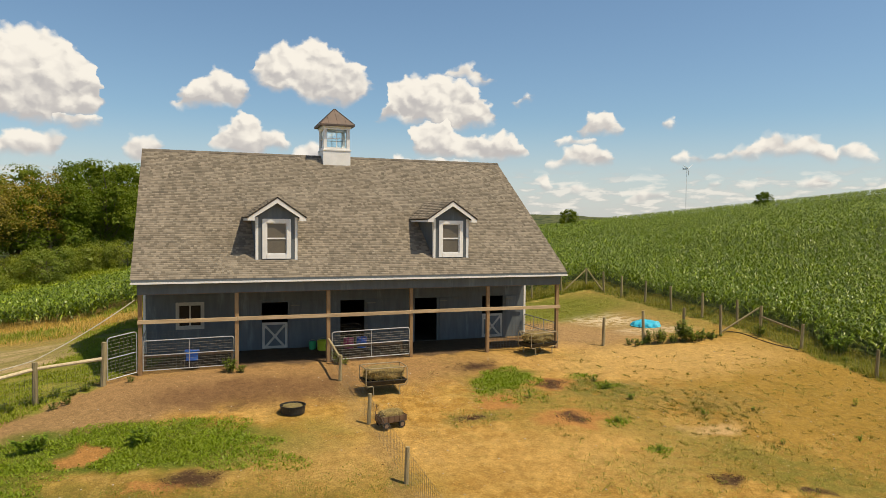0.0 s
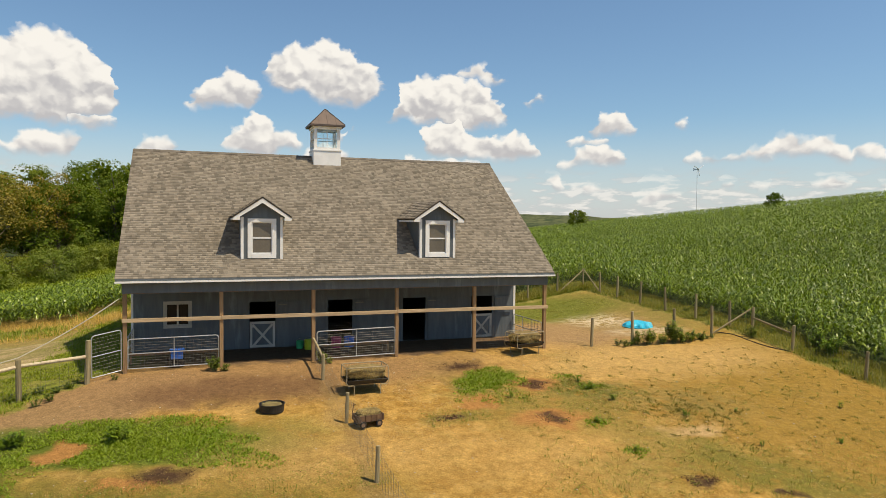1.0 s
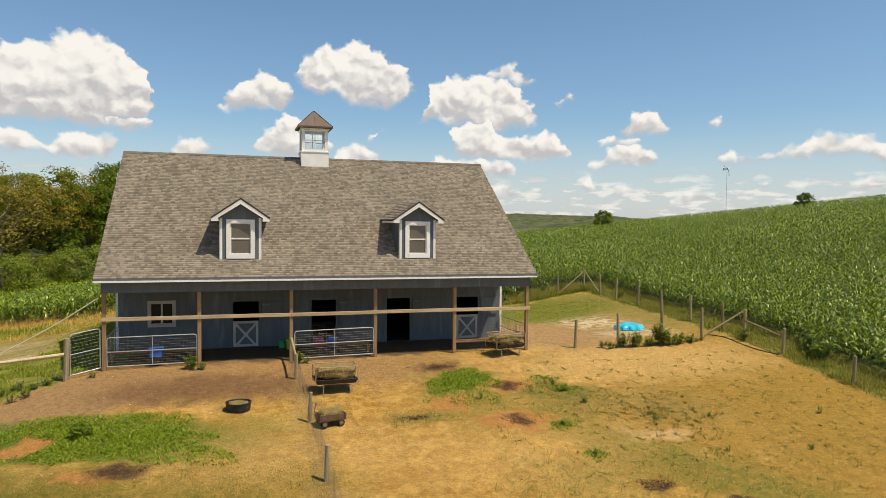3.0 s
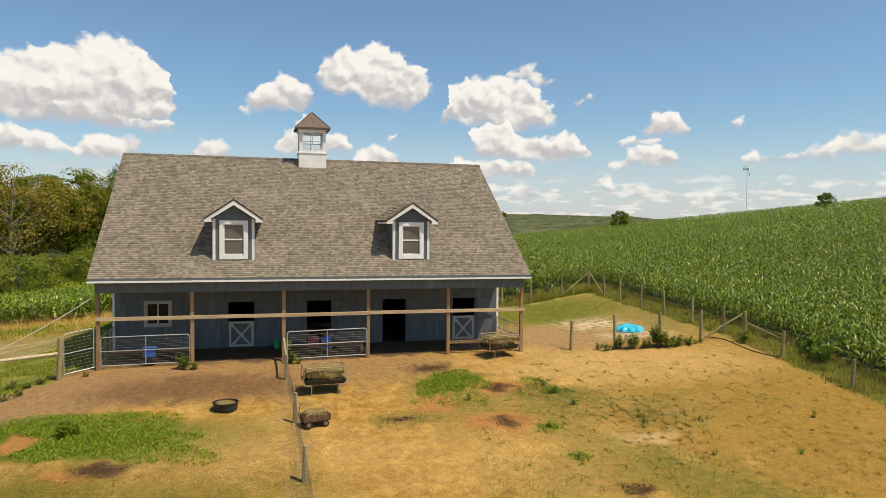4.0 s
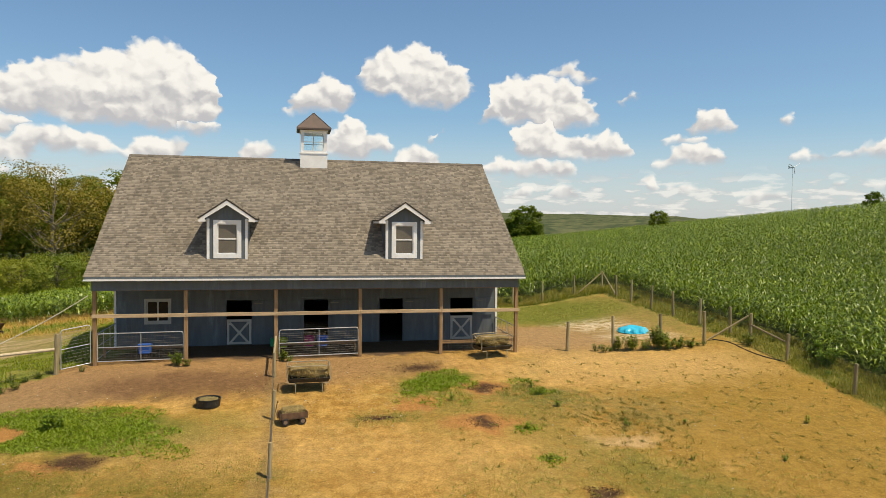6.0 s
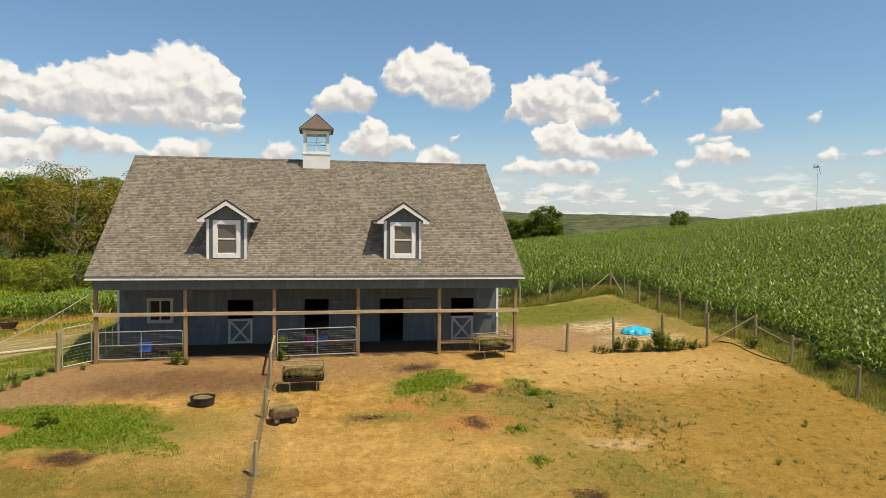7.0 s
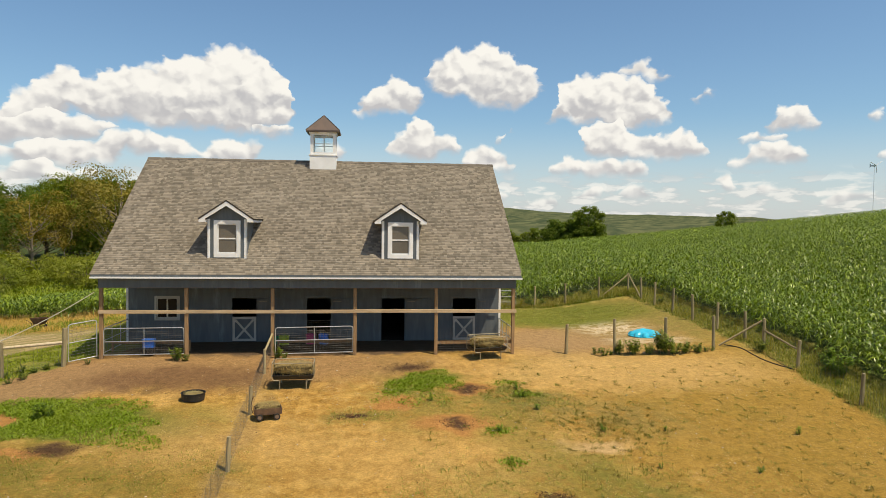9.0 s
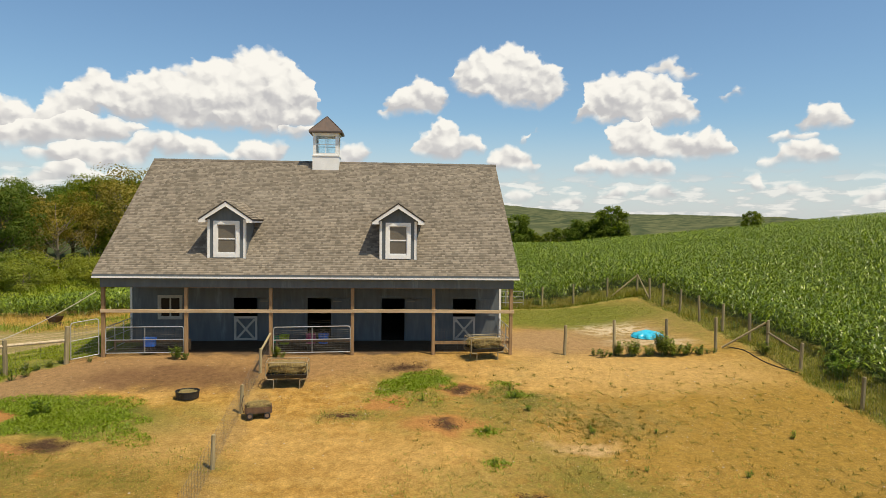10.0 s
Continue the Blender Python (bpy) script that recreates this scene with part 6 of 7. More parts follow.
wrng = random.Random(17)
for i in range(12):
    x, y = 12.9 + i * 0.53 + wrng.uniform(-0.2, 0.2), wrng.uniform(-0.75, -0.2)
    leafy_weed("leafy_weed", x, y, wrng.uniform(0.35, 0.65), wrng.randint(40, 70), "broad-leaved green weed at the foot of the fence", 151 + 2 * i, wrng.uniform(0.5, 0.9))
for i in range(26):
    x, y = wrng.uniform(21.5, 23.3), -17 + i * 1.28 + wrng.uniform(-0.5, 0.5)
    leafy_weed("leafy_weed", x, y, wrng.uniform(0.35, 0.75), wrng.randint(50, 100), "leafy green weed between the fence and the corn", 101 + 2 * i, wrng.uniform(0.7, 1.1))
for i in range(9):
    x, y = 9.8 + i * 1.25 + wrng.uniform(-0.4, 0.4), wrng.uniform(16.9, 18.6)
    leafy_weed("leafy_weed", x, y, wrng.uniform(0.6, 1.1), wrng.randint(60, 120), "leafy green weed between the fence and the corn", 171 + 2 * i, wrng.uniform(0.7, 1.1))
for i in range(16):
    f = i / 15
    x, y = -10.4 - 4.6 * f + wrng.uniform(-0.2, 0.2), -0.75 - 2.1 * f + wrng.uniform(-0.35, 0.15)
    leafy_weed("leafy_weed", x, y, wrng.uniform(0.35, 0.6), wrng.randint(50, 90), "leafy green weed under the lane fence", 201 + 2 * i, 0.6)

# pebbles and light crumbs on the trodden earth
prng = random.Random(8)
bm = bmesh.new()
for _ in range(220):
    x, y = prng.uniform(-13, 19), prng.uniform(-14, -0.3)
    r = prng.uniform(0.010, 0.028)
    m4 = Matrix.Translation((x, y, float(ground_z(x, y)) + r * 0.3)) @ Matrix.Rotation(prng.uniform(0, 6), 4, "Z") @ Matrix.Diagonal((r * 1.5, r, r * 0.7, 1))
    bmesh.ops.create_icosphere(bm, subdivisions=1, radius=1.0, matrix=m4)
STONE = surface("pale_pebble", (0.52, 0.46, 0.37), (0.40, 0.35, 0.28), 6.0, 0.9, 0.2, 40, island=0.3)
tagged(part("pebbles", bm, STONE, kind="stuff"), "pale pebbles and crumbs on the yard", "pebbles")

def crumbs(name, pts, size, flat_z, material, label, category, seed):
    """Many small six-sided lumps lying on the ground, as one mesh."""
    rng = np.random.default_rng(seed)
    n = len(pts)
    c = np.array([(sx, sy, sz) for sz in (-1, 1) for sy in (-1, 1) for sx in (-1, 1)], float)
    c[4:, :2] *= 0.6
    r = rng.uniform(*size, n)[:, None, None]
    v = c[None] * r * np.stack([rng.uniform(0.7, 1.6, n), rng.uniform(0.6, 1.1, n), rng.uniform(0.7, 1.0, n) * flat_z], 1)[:, None, :]
    a = rng.uniform(0, math.tau, n)[:, None]
    ca, sa = np.cos(a), np.sin(a)
    v = np.stack([v[..., 0] * ca - v[..., 1] * sa, v[..., 0] * sa + v[..., 1] * ca, v[..., 2]], 2)
    v = v + np.stack([pts[:, 0], pts[:, 1], ground_z(pts[:, 0], pts[:, 1]) + r[:, 0, 0] * flat_z * 0.6], 1)[:, None, :]
    f = np.array([(4, 5, 7, 6), (0, 1, 5, 4), (1, 3, 7, 5), (3, 2, 6, 7), (2, 0, 4, 6)])
    q = f[None] + (np.arange(n) * 8)[:, None, None]
    tagged(new(name, array_mesh(name, v, q, material)), label, category, kind="stuff")


DUNG = surface("dry_dung", (0.085, 0.046, 0.028), (0.055, 0.031, 0.020), 6.0, 0.95, 0.3, 40, island=0.4, spec=0.1)
CHAFF = surface("pale_chaff", (0.54, 0.39, 0.20), (0.45, 0.31, 0.15), 6.0, 0.95, 0.2, 40, island=0.25, spec=0.1)
heaps = [scatter(301 + i, n, oval(cx, cy, rx, ry, 0.0, 0.7)) for i, (cx, cy, rx, ry, n) in enumerate(((4.2, -1.85, 1.2, 0.7, 460), (5.5, -7.65, 0.7, 0.5, 280), (6.3, -4.4, 0.7, 0.46, 260), (-7.2, -9.0, 0.9, 0.4, 380), (1.9, -6.9, 0.6, 0.26, 240), (7.55, -12.8, 0.6, 0.34, 320)))]
crumbs("dung_pellets", np.concatenate(heaps + [scatter(311, 300, band(-13.0, 19.5, -15.0, -0.8)), scatter(312, 60, oval(1.0, -3.0, 6.0, 2.0))]), (0.007, 0.016), 0.8, DUNG, "dark dry dung pellets scattered and heaped on the yard", "dung", 313)
crumbs("straw_chaff", np.concatenate([scatter(314, 5200, band(-13.0, 19.5, -16.0, -0.6, lambda x, y, r: (y < -4.5) | (x > 2.0) | (r.random(x.shape) < 0.15))), scatter(315, 1200, oval(0.6, -5.0, 3.0, 2.4)), scatter(318, 2600, band(7.0, 20.5, -13.0, -1.0)), scatter(316, 500, oval(9.8, -9.8, 1.0, 0.5))]), (0.006, 0.016), 0.4, CHAFF, "pale chaff and straw crumbs on the yard", "straw", 317)

# ---- yard things ----
BLACKTUB = surface("black_rubber_tub", (0.014, 0.014, 0.015), (0.026, 0.025, 0.024), 4.0, 0.55, 0.1, 40)
PIPE = surface("dull_steel_pipe", (0.46, 0.39, 0.26), (0.33, 0.28, 0.19), 6.0, 0.5, 0.1, 40, metal=0.5)
RUST = surface("rusty_brown_steel", (0.165, 0.095, 0.052), (0.105, 0.064, 0.040), 4.0, 0.8, 0.3, 30, metal=0.1)
RIM = surface("dusty_brown_rim", (0.30, 0.20, 0.13), (0.22, 0.15, 0.10), 4.0, 0.7, 0.2, 30, metal=0.1)
TYRE = surface("dusty_rubber_tyre", (0.018, 0.017, 0.016), (0.032, 0.029, 0.026), 6.0, 0.85, 0.2, 40)
POOLBLUE = surface("turquoise_pool_plastic", (0.02, 0.42, 0.62), (0.03, 0.50, 0.70), 2.5, 0.35, 0.08, 20, stain=(0.25, 0.62, 0.72))
BLUEBIN = surface("blue_plastic", (0.03, 0.16, 0.62), (0.04, 0.19, 0.68), 4.0, 0.4, 0.05, 30)
PINK = surface("pink_plastic", (0.60, 0.05, 0.16), (0.66, 0.07, 0.20), 4.0, 0.4, 0.05, 30)
LIME = surface("lime_plastic", (0.45, 0.52, 0.03), (0.50, 0.56, 0.05), 4.0, 0.4, 0.05, 30)
GREENP = surface("green_plastic", (0.02, 0.30, 0.12), (0.03, 0.36, 0.15), 4.0, 0.4, 0.05, 30)
ROPE = surface("white_rope", (0.62, 0.58, 0.48), (0.52, 0.48, 0.40), 10.0, 0.8, 0.1, 60)
HAYBULK = surface("packed_hay", (0.30, 0.22, 0.088), (0.19, 0.14, 0.055), 9.0, 0.95, 0.8, 70)
WINDWHITE = surface("white_tower_paint", (0.90, 0.90, 0.90), (0.88, 0.88, 0.88), 0.5, 0.5, 0.0, 4)


OLDHAY = foliage("old_hay_straw", (0.25, 0.19, 0.070), (0.40, 0.31, 0.12), (0.20, 0.155, 0.055), 0.8, 0.15)


def hay_mass(parent, cx, cy, z0, lx, ly, lz, seed, name="hay", top_only=False, dark=False):
    """A heap of hay: a lumpy core under many loose stalks, as one part."""
    rng = np.random.default_rng(seed)
    bm = bmesh.new()
    bmesh.ops.create_icosphere(bm, subdivisions=3, radius=1.0)
    for v in bm.verts:
        c = v.co
        m = max(abs(c.x), abs(c.y), abs(c.z))
        p = c.lerp(c / m * 0.88, 0.62)
        k2 = 1 + 0.16 * noise.noise(Vector((p.x * 2.2 + seed, p.y * 2.2, p.z * 2.2)))
        v.co = Vector((cx + p.x * lx / 2 * k2, cy + p.y * ly / 2 * k2, z0 + lz / 2 + p.z * lz / 2 * k2))
    core = part(name, bm, HAYBULK, parent, "packed dry hay")
    n = 700
    d = rng.normal(0, 1, (n, 3))
    d /= np.linalg.norm(d, axis=1)[:, None]
    if top_only:
        d[:, 2] = np.abs(d[:, 2]) + 0.9
        d /= np.linalg.norm(d, axis=1)[:, None]
    box_d = d / np.abs(d).max(1)[:, None] * 0.80
    o = np.array([cx, cy, z0 + lz / 2]) + (d * 0.5 + box_d * 0.5) * np.array([lx, ly, lz]) * 0.53
    v, q = blades(o, np.arctan2(d[:, 1], d[:, 0]) + rng.normal(0, 1.2, n), rng.uniform(0.07, 0.18, n), rng.uniform(0.007, 0.014, n), rng.uniform(0.2, 1.1, n), rng.uniform(-0.6, 0.7, n), 2, rng)
    st = new("hay_stalks", array_mesh("hay_stalks", v, q, OLDHAY if dark else HAY))
    st.parent = parent
    tagged(st, "loose hay stalks", kind="stuff")


def hay_feeder(x, y, turn, seed):
    z = float(ground_z(x, y))
    ob = thing("hay_feeder", "steel-pipe hay feeder heaped with hay over a black tray", "hay feeder", (x, y, z), turn, "hay feeders")
    L, D, H = 1.58, 0.95, 0.99
    bm = bmesh.new()
    c = 0.10
    pts = [(-L / 2 + c, -D / 2, H), (L / 2 - c, -D / 2, H), (L / 2, -D / 2 + c, H), (L / 2, D / 2 - c, H), (L / 2 - c, D / 2, H), (-L / 2 + c, D / 2, H), (-L / 2, D / 2 - c, H), (-L / 2, -D / 2 + c, H), (-L / 2 + c, -D / 2, H)]
    pipe(bm, pts, 0.019, 8)
    part("top_ring", bm, PIPE, ob)
    for sx in (-1, 1):
        for sy in (-1, 1):
            bm = bmesh.new()
            pipe(bm, [(sx * 0.50, sy * (D / 2 - 0.06), -0.03), (sx * 0.50, sy * (D / 2 - 0.06), 0.30), (sx * 0.54, sy * (D / 2 - 0.05), 0.325), (sx * (L / 2 - 0.05), sy * (D / 2 - 0.03), 0.335), (sx * (L / 2 + 0.004), sy * (D / 2 - 0.02), 0.42), (sx * (L / 2 - 0.005), sy * (D / 2 - 0.03), H - 0.02)], 0.019, 8)
            part("leg", bm, PIPE, ob)
    for sy in (-1, 1):
        for i in range(12):
            bm = bmesh.new()
            xx = -L / 2 + 0.10 + i * (L - 0.2) / 11
            bar(bm, (xx, sy * (D / 2 - 0.03), H - 0.02), (xx * 0.92, sy * 0.13, 0.52), 0.006, 5)
            part("rack_bar", bm, PIPE, ob)
    bm = bmesh.new()
    lip, base = 0.52, 0.36
    rings = []
    for zz, hx, hy in ((base, L / 2 - 0.09, D / 2 - 0.12), (lip, L / 2 - 0.03, D / 2 - 0.04), (lip + 0.012, L / 2, D / 2), (lip - 0.02, L / 2 - 0.005, D / 2 - 0.005), (base - 0.012, L / 2 - 0.07, D / 2 - 0.10)):
        rings.append([bm.verts.new((sx * hx, sy * hy, zz)) for sx, sy in ((-1, -1), (1, -1), (1, 1), (-1, 1))])
    for a, b in zip(rings, rings[1:]):
        for i in range(4):
            bm.faces.new((a[i], a[(i + 1) % 4], b[(i + 1) % 4], b[i]))
    bm.faces.new(rings[0])
    bm.faces.new(rings[-1][::-1])
    part("tray", bm, BLACKTUB, ob, "black plastic feed tray", 0.008)
    hay_mass(ob, 0.0, 0.0, 0.50, L * 1.02, D * 0.98, 0.50, seed, dark=True)


hay_feeder(-0.47, -3.88, 2.0, 71)
hay_feeder(7.75, -0.62, 14.0, 72)


def wheel(name, parent, x, y, z, r, w):
    bm = bmesh.new()
    n = 16
    prof = [(r * 0.62, -w / 2), (r * 0.92, -w / 2), (r, -w * 0.28), (r, w * 0.28), (r * 0.92, w / 2), (r * 0.62, w / 2)]
    rings = [[bm.verts.new((x + rr * math.cos(k2 * math.tau / n), y + yy, z + rr * math.sin(k2 * math.tau / n))) for k2 in range(n)] for rr, yy in prof]
    for i in range(len(prof)):
        a, b = rings[i], rings[(i + 1) % len(prof)]
        for k2 in range(n):
            bm.faces.new((a[k2], a[(k2 + 1) % n], b[(k2 + 1) % n], b[k2]))
    ty = part(name, bm, TYRE, parent, "dusty rubber tyre")
    bm = bmesh.new()
    bar(bm, (x, y - w * 0.38, z), (x, y + w * 0.38, z), r * 0.60, 14)
    bar(bm, (x, y - w * 0.60, z), (x, y + w * 0.60, z), r * 0.18, 8)
    part("rim", bm, RIM, ty, "pale brown steel rim")


def wagon():
    x, y = -1.04, -6.93
    ob = thing("garden_wagon", "rusty brown garden wagon loaded with hay on four wheels", "wagon", (x, y, float(ground_z(x, y))), 12.0)
    L, W = 0.93, 0.52
    boxes("bed", RUST, ob, (-L / 2, L / 2, -W / 2, W / 2, 0.20, 0.225))
    for sy in (-1, 1):
        boxes("side_panel", RUST, ob, (-L / 2, L / 2, sy * (W / 2 - 0.012) - 0.012, sy * (W / 2 - 0.012) + 0.012, 0.228, 0.41), bevel=0.004)
        for i in range(5):
            xx = -L / 2 + 0.06 + i * (L - 0.12) / 4
            boxes("side_rib", RUST, ob, (xx - 0.012, xx + 0.012, sy * (W / 2 + 0.012) - 0.008, sy * (W / 2 + 0.012) + 0.008, 0.22, 0.42))
    for sx in (-1, 1):
        boxes("end_panel", RUST, ob, (sx * (L / 2 - 0.012) - 0.010, sx * (L / 2 - 0.012) + 0.010, -W / 2 + 0.026, W / 2 - 0.026, 0.228, 0.41))
        boxes("axle", RUST, ob, (sx * 0.29 - 0.02, sx * 0.29 + 0.02, -W / 2 + 0.06, W / 2 - 0.06, 0.09, 0.198))
        for sy in (-1, 1):
            wheel("wheel", ob, sx * 0.29, sy * (W / 2 - 0.01), 0.115, 0.115, 0.075)
    bm = bmesh.new()
    pipe(bm, [(-L / 2 - 0.02, 0.0, 0.18), (-L / 2 - 0.10, 0.02, 0.45), (-L / 2 - 0.05, 0.02, 0.72), (-L / 2 - 0.02, -0.05, 0.78), (-L / 2 - 0.02, 0.09, 0.78), (-L / 2 - 0.05, 0.04, 0.72)], 0.012, 6)
    part("handle", bm, RUST, ob, "upright steel pull handle")
    hay_mass(ob, 0.0, 0.0, 0.30, L * 0.96, W * 0.92, 0.27, 73, top_only=True)


wagon()


def tub(name, x, y, r, hgt, material, label, category, fill=None, n=28, taper=0.92, z=None, bail=True):
    ob = thing(name, label, category, (x, y, float(ground_z(x, y)) if z is None else z))
    bm = bmesh.new()
    prof = [(r * taper, 0.0), (r * 0.985, hgt * 0.9), (r * 1.03, hgt * 0.93), (r * 1.03, hgt), (r * 0.965, hgt), (r * taper * 0.955, 0.03)]
    rings = [[bm.verts.new((rr * math.cos(k2 * math.tau / n), rr * math.sin(k2 * math.tau / n), zz)) for k2 in range(n)] for rr, zz in prof]
    for a, b in zip(rings, rings[1:]):
        for k2 in range(n):
            bm.faces.new((a[k2], a[(k2 + 1) % n], b[(k2 + 1) % n], b[k2]))
    bm.faces.new(rings[0][::-1])
    bm.faces.new(rings[-1])
    part("tub_body", bm, material, ob)
    if fill:
        hay_mass(ob, 0, 0, 0.05, r * 1.62, r * 1.62, hgt * 0.80, fill, top_only=True)
    elif bail:
        bm = bmesh.new()
        pipe(bm, [(-r * 1.0, 0, hgt * 0.92), (-r * 0.8, 0.02, hgt * 1.15), (0, 0.03, hgt * 1.3), (r * 0.8, 0.02, hgt * 1.15), (r, 0, hgt * 0.92)], 0.006, 5)
        part("bail_handle", bm, PIPE, ob, "thin wire handle")
    return ob


tub("feed_tub", -3.98, -5.10, 0.43, 0.28, BLACKTUB, "round black rubber feed tub with hay in it", "feed tub", 74)
tub("bucket", -0.33, 2.7, 0.25, 0.46, PINK, "bright pink plastic muck bucket on the porch", "bucket", z=FLOOR)
tub("bucket", 0.28, 2.7, 0.25, 0.46, BLUEBIN, "blue plastic muck bucket on the porch", "bucket", z=FLOOR)
tub("bucket", -1.58, 2.5, 0.25, 0.44, LIME, "lime-green plastic muck bucket on the porch", "bucket", z=FLOOR)
tub("bucket", -1.98, 2.85, 0.17, 0.34, GREENP, "green plastic bucket on the porch", "bucket", z=FLOOR)
# blue bin behind the gate; the black tub stands in for its unclear support
tub("feed_tub", -7.18, 0.36, 0.30, 0.27, BLACKTUB, "low black tub standing in for the bin's dark support", "feed tub", z=FLOOR, bail=False)
bin_ob = thing("storage_bin", "blue plastic bin on a dark support behind the porch gate", "bin", (-7.18, 0.36, FLOOR + 0.272))
boxes("bin_body", BLUEBIN, bin_ob, (-0.23, 0.23, -0.15, 0.15, 0.0, 0.37), bevel=0.02)
boxes("bin_rim", BLUEBIN, bin_ob, (-0.26, 0.26, -0.175, 0.175, 0.372, 0.41), bevel=0.01)
for sx in (-1, 1):
    boxes("bin_handle", BLUEBIN, bin_ob, (sx * 0.275 - 0.012, sx * 0.275 + 0.012, -0.06, 0.06, 0.335, 0.38), bevel=0.004)


def pool():
    x, y = 17.0, 3.9
    ob = thing("wading_pool", "turquoise plastic wading pool lying upside down", "wading pool", (x, y, float(ground_z(x, y)) - 0.01), 20.0)
    bm = bmesh.new()
    n, r = 48, 0.80
    prof = [(r * 1.04, 0.0), (r * 1.05, 0.025), (r, 0.04), (r * 0.95, 0.13), (r * 0.86, 0.21), (r * 0.70, 0.265), (r * 0.36, 0.285), (0.02, 0.28)]
    rings = []
    for i, (rr, zz) in enumerate(prof):
        ring = []
        for k2 in range(n):
            a = k2 * math.tau / n
            flute = 1 + (0.085 * math.cos(a * 11) if 2 <= i <= 5 else 0)
            dent = 0.12 * noise.noise(Vector((math.cos(a) * rr * 2, math.sin(a) * rr * 2, 3.0)))
            ring.append(bm.verts.new((rr * flute * math.cos(a), rr * flute * math.sin(a), zz + (dent if i > 3 else 0))))
        rings.append(ring)
    for a, b in zip(rings, rings[1:]):
        for k2 in range(n):
            bm.faces.new((a[k2], a[(k2 + 1) % n], b[(k2 + 1) % n], b[k2]))
    bm.faces.new(rings[-1])
    bm.faces.new(rings[0][::-1])
    part("pool_shell", bm, POOLBLUE, ob)


pool()


def wheelbarrow(x, y, turn):
    ob = thing("wheelbarrow", "dark wheelbarrow standing in the dry grass by the lane", "wheelbarrow", (x, y, float(ground_z(x, y))), turn)
    bm = bmesh.new()
    lo = [bm.verts.new(p) for p in ((-0.32, -0.20, 0.36), (0.34, -0.24, 0.36), (0.34, 0.24, 0.36), (-0.32, 0.20, 0.36))]
    hi = [bm.verts.new(p) for p in ((-0.58, -0.34, 0.84), (0.55, -0.38, 0.78), (0.55, 0.38, 0.78), (-0.58, 0.34, 0.84))]
    inn = [bm.verts.new(v.co + Vector((-0.02 * (1 if v.co.x > 0 else -1), -0.02 * (1 if v.co.y > 0 else -1), 0.0))) for v in hi]
    inb = [bm.verts.new(v.co + Vector((0, 0, 0.02))) for v in lo]
    bm.faces.new(lo[::-1])
    bm.faces.new(inb)
    for i in range(4):
        j = (i + 1) % 4
        bm.faces.new((lo[i], lo[j], hi[j], hi[i]))
        bm.faces.new((hi[i], hi[j], inn[j], inn[i]))
        bm.faces.new((inn[i], inn[j], inb[j], inb[i]))
    part("barrow_tray", bm, RUST, ob)
    for sy in (-1, 1):
        bm = bmesh.new()
        pipe(bm, [(-0.62, sy * 0.06, 0.20), (0.3, sy * 0.22, 0.32), (1.05, sy * 0.30, 0.62)], 0.018, 6)
        part("handle", bm, RUST, ob)
        bm = bmesh.new()
        pipe(bm, [(0.30, sy * 0.22, 0.32), (0.42, sy * 0.24, 0.0), (0.55, sy * 0.25, 0.40)], 0.014, 6)
        part("leg", bm, RUST, ob)
    wheel("wheel", ob, -0.66, 0.0, 0.20, 0.20, 0.09)


wheelbarrow(-20.9, 21.0, 150.0)

# rails at the porch ends and a pole to the first post of the dividing fence
tube_gate("tube_gate", (9.02, 0.14, -0.10), (9.02, 3.30, -0.10), 1.05, 0.10, "dull tube gate closing the porch end", 2, 2)
tube_gate("tube_gate", (-9.02, 0.14, -0.10), (-9.02, 3.30, -0.10), 1.05, 0.10, "dull tube gate closing the porch end", 2, 2)
tube_gate("tube_gate", (10.3, 16.45, -0.12), (12.8, 16.45, -0.12), 1.18, 0.08, "white tube gate in the rear fence", 3, 1)
brace((-1.80, -0.10), (-1.80, -2.42), 0.98, 0.90, "round pole from the porch post to the first fence post")

# slack rope from the porch corner to the lane
bm = bmesh.new()
pts = []
for a, b, sag in ((Vector((-9.22, -0.30, 2.70)), Vector((-12.30, -1.70, 0.86)), 0.10), (Vector((-12.30, -1.70, 0.86)), Vector((-16.4, -3.4, 0.30)), 0.12)):
    for i in range(9):
        f = i / 8
        pts.append(a.lerp(b, f) - Vector((0, 0, sag * 4 * f * (1 - f))))
del pts[9]
pipe(bm, pts, 0.017, 6)
tagged(part("rope", bm, ROPE), "slack white rope from the porch corner to the lane", "rope")

# black hose lying along the fence corner
bm = bmesh.new()
pts = []
for i in range(21):
    f = i / 20
    x, y = 19.75 + 1.1 * f + 0.18 * math.sin(f * 7), 0.75 - 3.6 * f + 0.25 * math.sin(f * 5)
    pts.append((x, y, float(ground_z(x, y)) + 0.02))
pipe(bm, pts, 0.022, 6)
tagged(part("hose", bm, BLACKTUB), "black water hose lying in the grass by the fence", "hose")

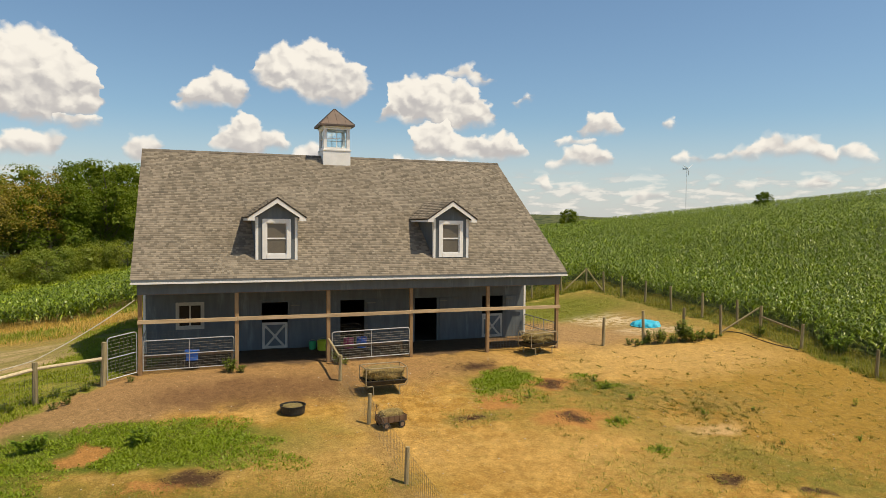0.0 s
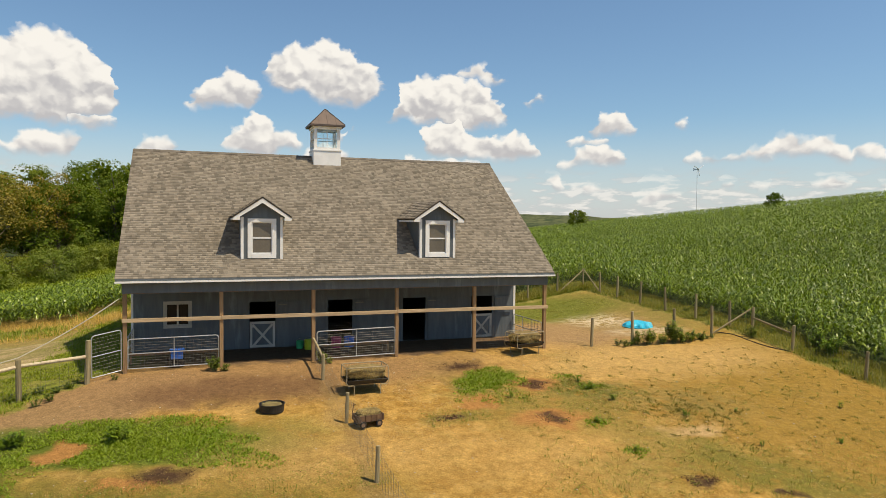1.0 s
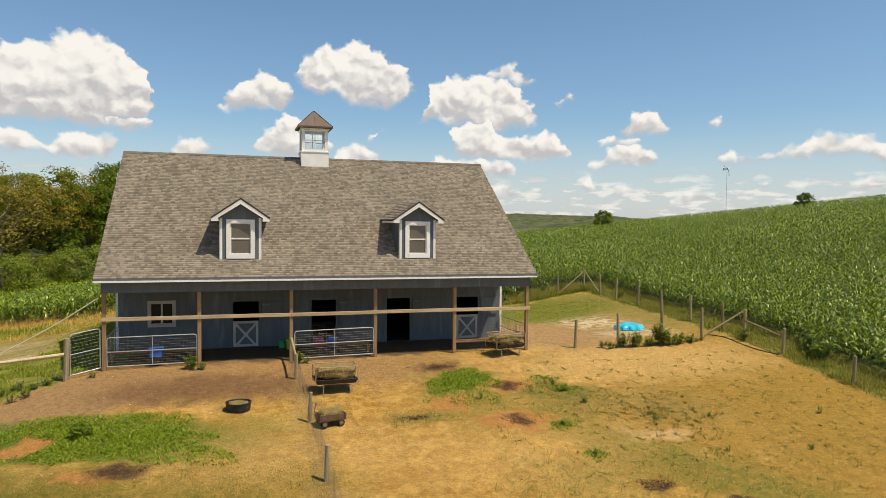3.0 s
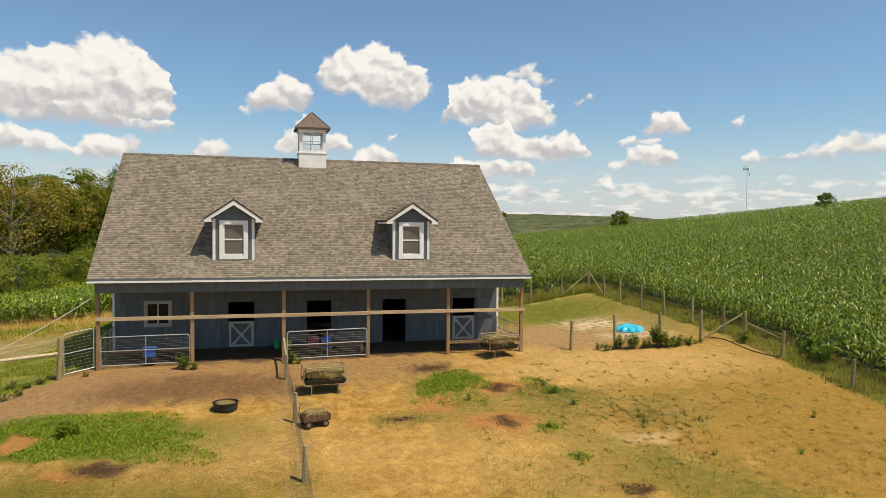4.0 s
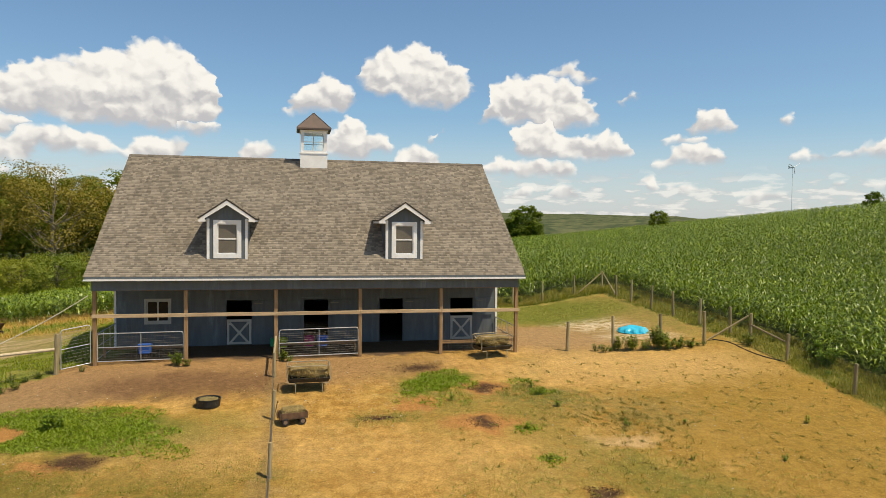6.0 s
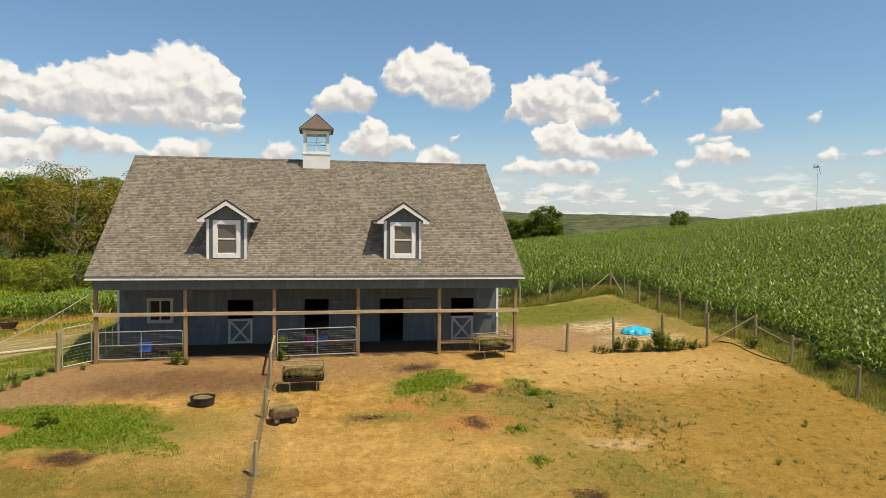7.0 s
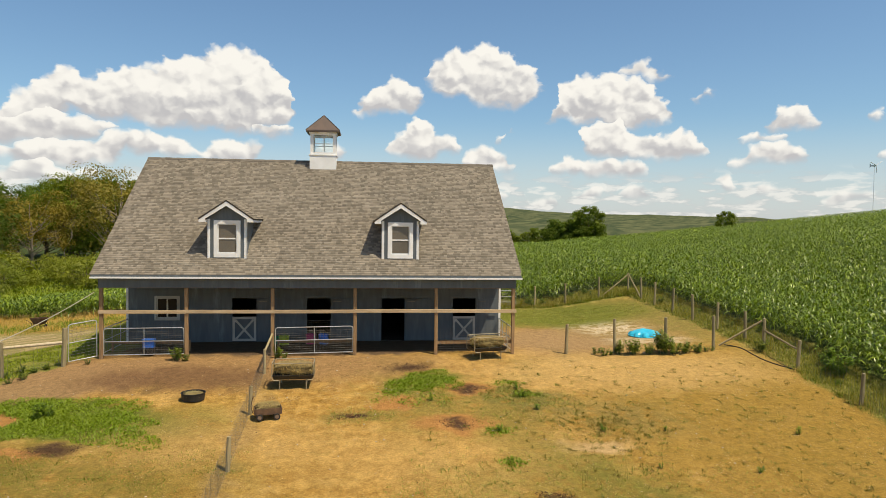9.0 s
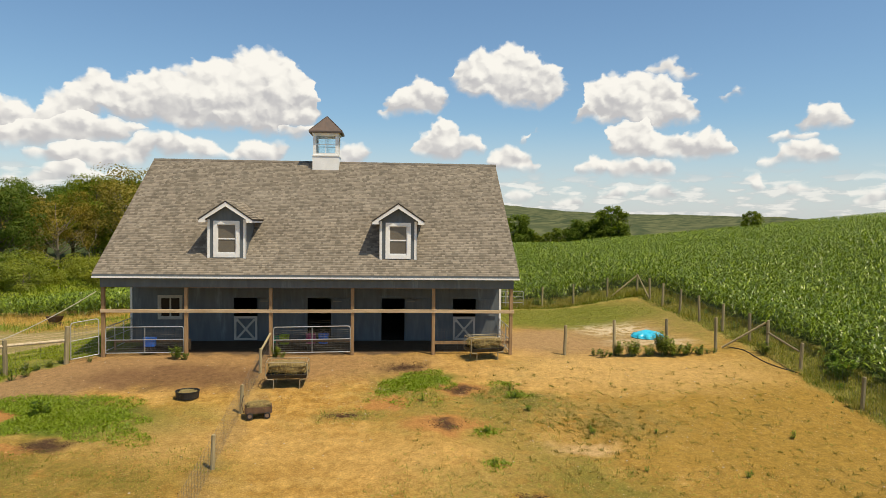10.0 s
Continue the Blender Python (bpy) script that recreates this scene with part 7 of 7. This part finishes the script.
# small wind turbine on the hill
tx, ty_ = 232.0, 262.0
tz = float(ground_z(tx, ty_))
turbine = thing("wind_turbine", "slim white wind turbine standing on the corn hill", "wind turbine", (tx, ty_, tz))
top = 34.3 - tz
bm = bmesh.new()
bar(bm, (0, 0, -0.5), (0, 0, top), 0.13, 10, 0.09)
part("mast", bm, WINDWHITE, turbine)
bm = bmesh.new()
beam(bm, (-0.4, -1.4, top + 0.2), (0.3, 1.6, top + 0.2), 0.6, 0.6)
part("nacelle", bm, WINDWHITE, turbine)
for k2 in range(3):
    bm = bmesh.new()
    a = radians(35 + 120 * k2)
    u = Vector((math.cos(a), -0.1, math.sin(a)))
    beam(bm, Vector((-0.4, -1.5, top + 0.2)), Vector((-0.4, -1.5, top + 0.2)) + u * 3.4, 0.10, 0.46, (0, 1, 0))
    part("blade", bm, WINDWHITE, turbine)
bm = bmesh.new()
prism(bm, [(1.6, top + 0.1), (3.0, top - 0.5), (3.0, top + 1.4), (1.6, top + 0.4)], "x", -0.03, 0.03)
part("tail_vane", bm, WINDWHITE, turbine)

# ---- roof shingles ----
COURSE = 0.128
SLANT = math.hypot(RIDGE_Y - EAVE_Y, RIDGE_Z - EAVE_Z)
up_slope = Vector((0, math.cos(PITCH), math.sin(PITCH)))
off_slope = Vector((0, -math.sin(PITCH), math.cos(PITCH)))
NEAR_COURSES = 2


def shingle_corners(x0, x1, s0, s1, thick):
    lower, upper = [], []
    for s, t in ((s0, thick), (s1, 0.006)):
        base = Vector((0, EAVE_Y, EAVE_Z)) + up_slope * s
        lower.append(base - off_slope * 0.012)
        upper.append(base + off_slope * t)
    return [(x0, *lower[0].yz), (x1, *lower[0].yz), (x1, *lower[1].yz), (x0, *lower[1].yz), (x0, *upper[0].yz), (x1, *upper[0].yz), (x1, *upper[1].yz), (x0, *upper[1].yz)]


def hidden(x, y):
    if abs(x - CUP_X) < CUP_H - 0.1 and y > RIDGE_Y - CUP_H + 0.15:
        return True
    return any(abs(x - c) < DOR_HALF - 0.25 and 0.75 < y < 2.6 for c in (-3.86, 3.86))


def lay_shingles():
    rng = random.Random(12)
    vs, qs = [], []
    courses = int(SLANT / COURSE) + 1
    for r in range(NEAR_COURSES, courses):
        s0 = r * COURSE - 0.02
        s1 = min(s0 + COURSE + 0.05, SLANT)
        x = -HALF
        while x < HALF - 0.02:
            w = rng.choice((0.10, 0.13, 0.16, 0.20)) * rng.uniform(0.9, 1.1)
            x1 = min(x + w, HALF)
            y = EAVE_Y + s0 * math.cos(PITCH)
            if not hidden((x + x1) / 2, y):
                k2 = len(vs)
                vs += shingle_corners(x, x1, s0, s1, rng.choice((0.013, 0.019)))
                qs += [(k2 + 4, k2 + 5, k2 + 6, k2 + 7), (k2, k2 + 1, k2 + 5, k2 + 4)]
            x = x1
    ob = new("shingles", array_mesh("shingles", vs, qs, SHINGLE))
    ob.parent = front_roof
    tagged(ob, kind="stuff")
    # the lowest courses, piece by piece
    sizes = []
    for w in (0.12, 0.16, 0.21):
        vs = shingle_corners(0.0, w, 0.0, COURSE + 0.05, 0.016)
        base = np.array(vs) - np.array((0, EAVE_Y, EAVE_Z))
        sizes.append((w, array_mesh("shingle", base, [(4, 5, 6, 7), (0, 1, 5, 4)], SHINGLE_TAB)))
    for r in range(NEAR_COURSES):
        x = -HALF
        while x < HALF - 0.1:
            w, me = rng.choice(sizes)
            if x + w > HALF:
                w, me = sizes[0]
            at = Vector((0, EAVE_Y, EAVE_Z)) + up_slope * (r * COURSE - 0.02) + off_slope * rng.uniform(-0.0006, 0.0006)
            ob = new("shingle", me)
            ob.location = (min(x, HALF - w), at.y, at.z)
            ob.parent = front_roof
            x += w


lay_shingles()
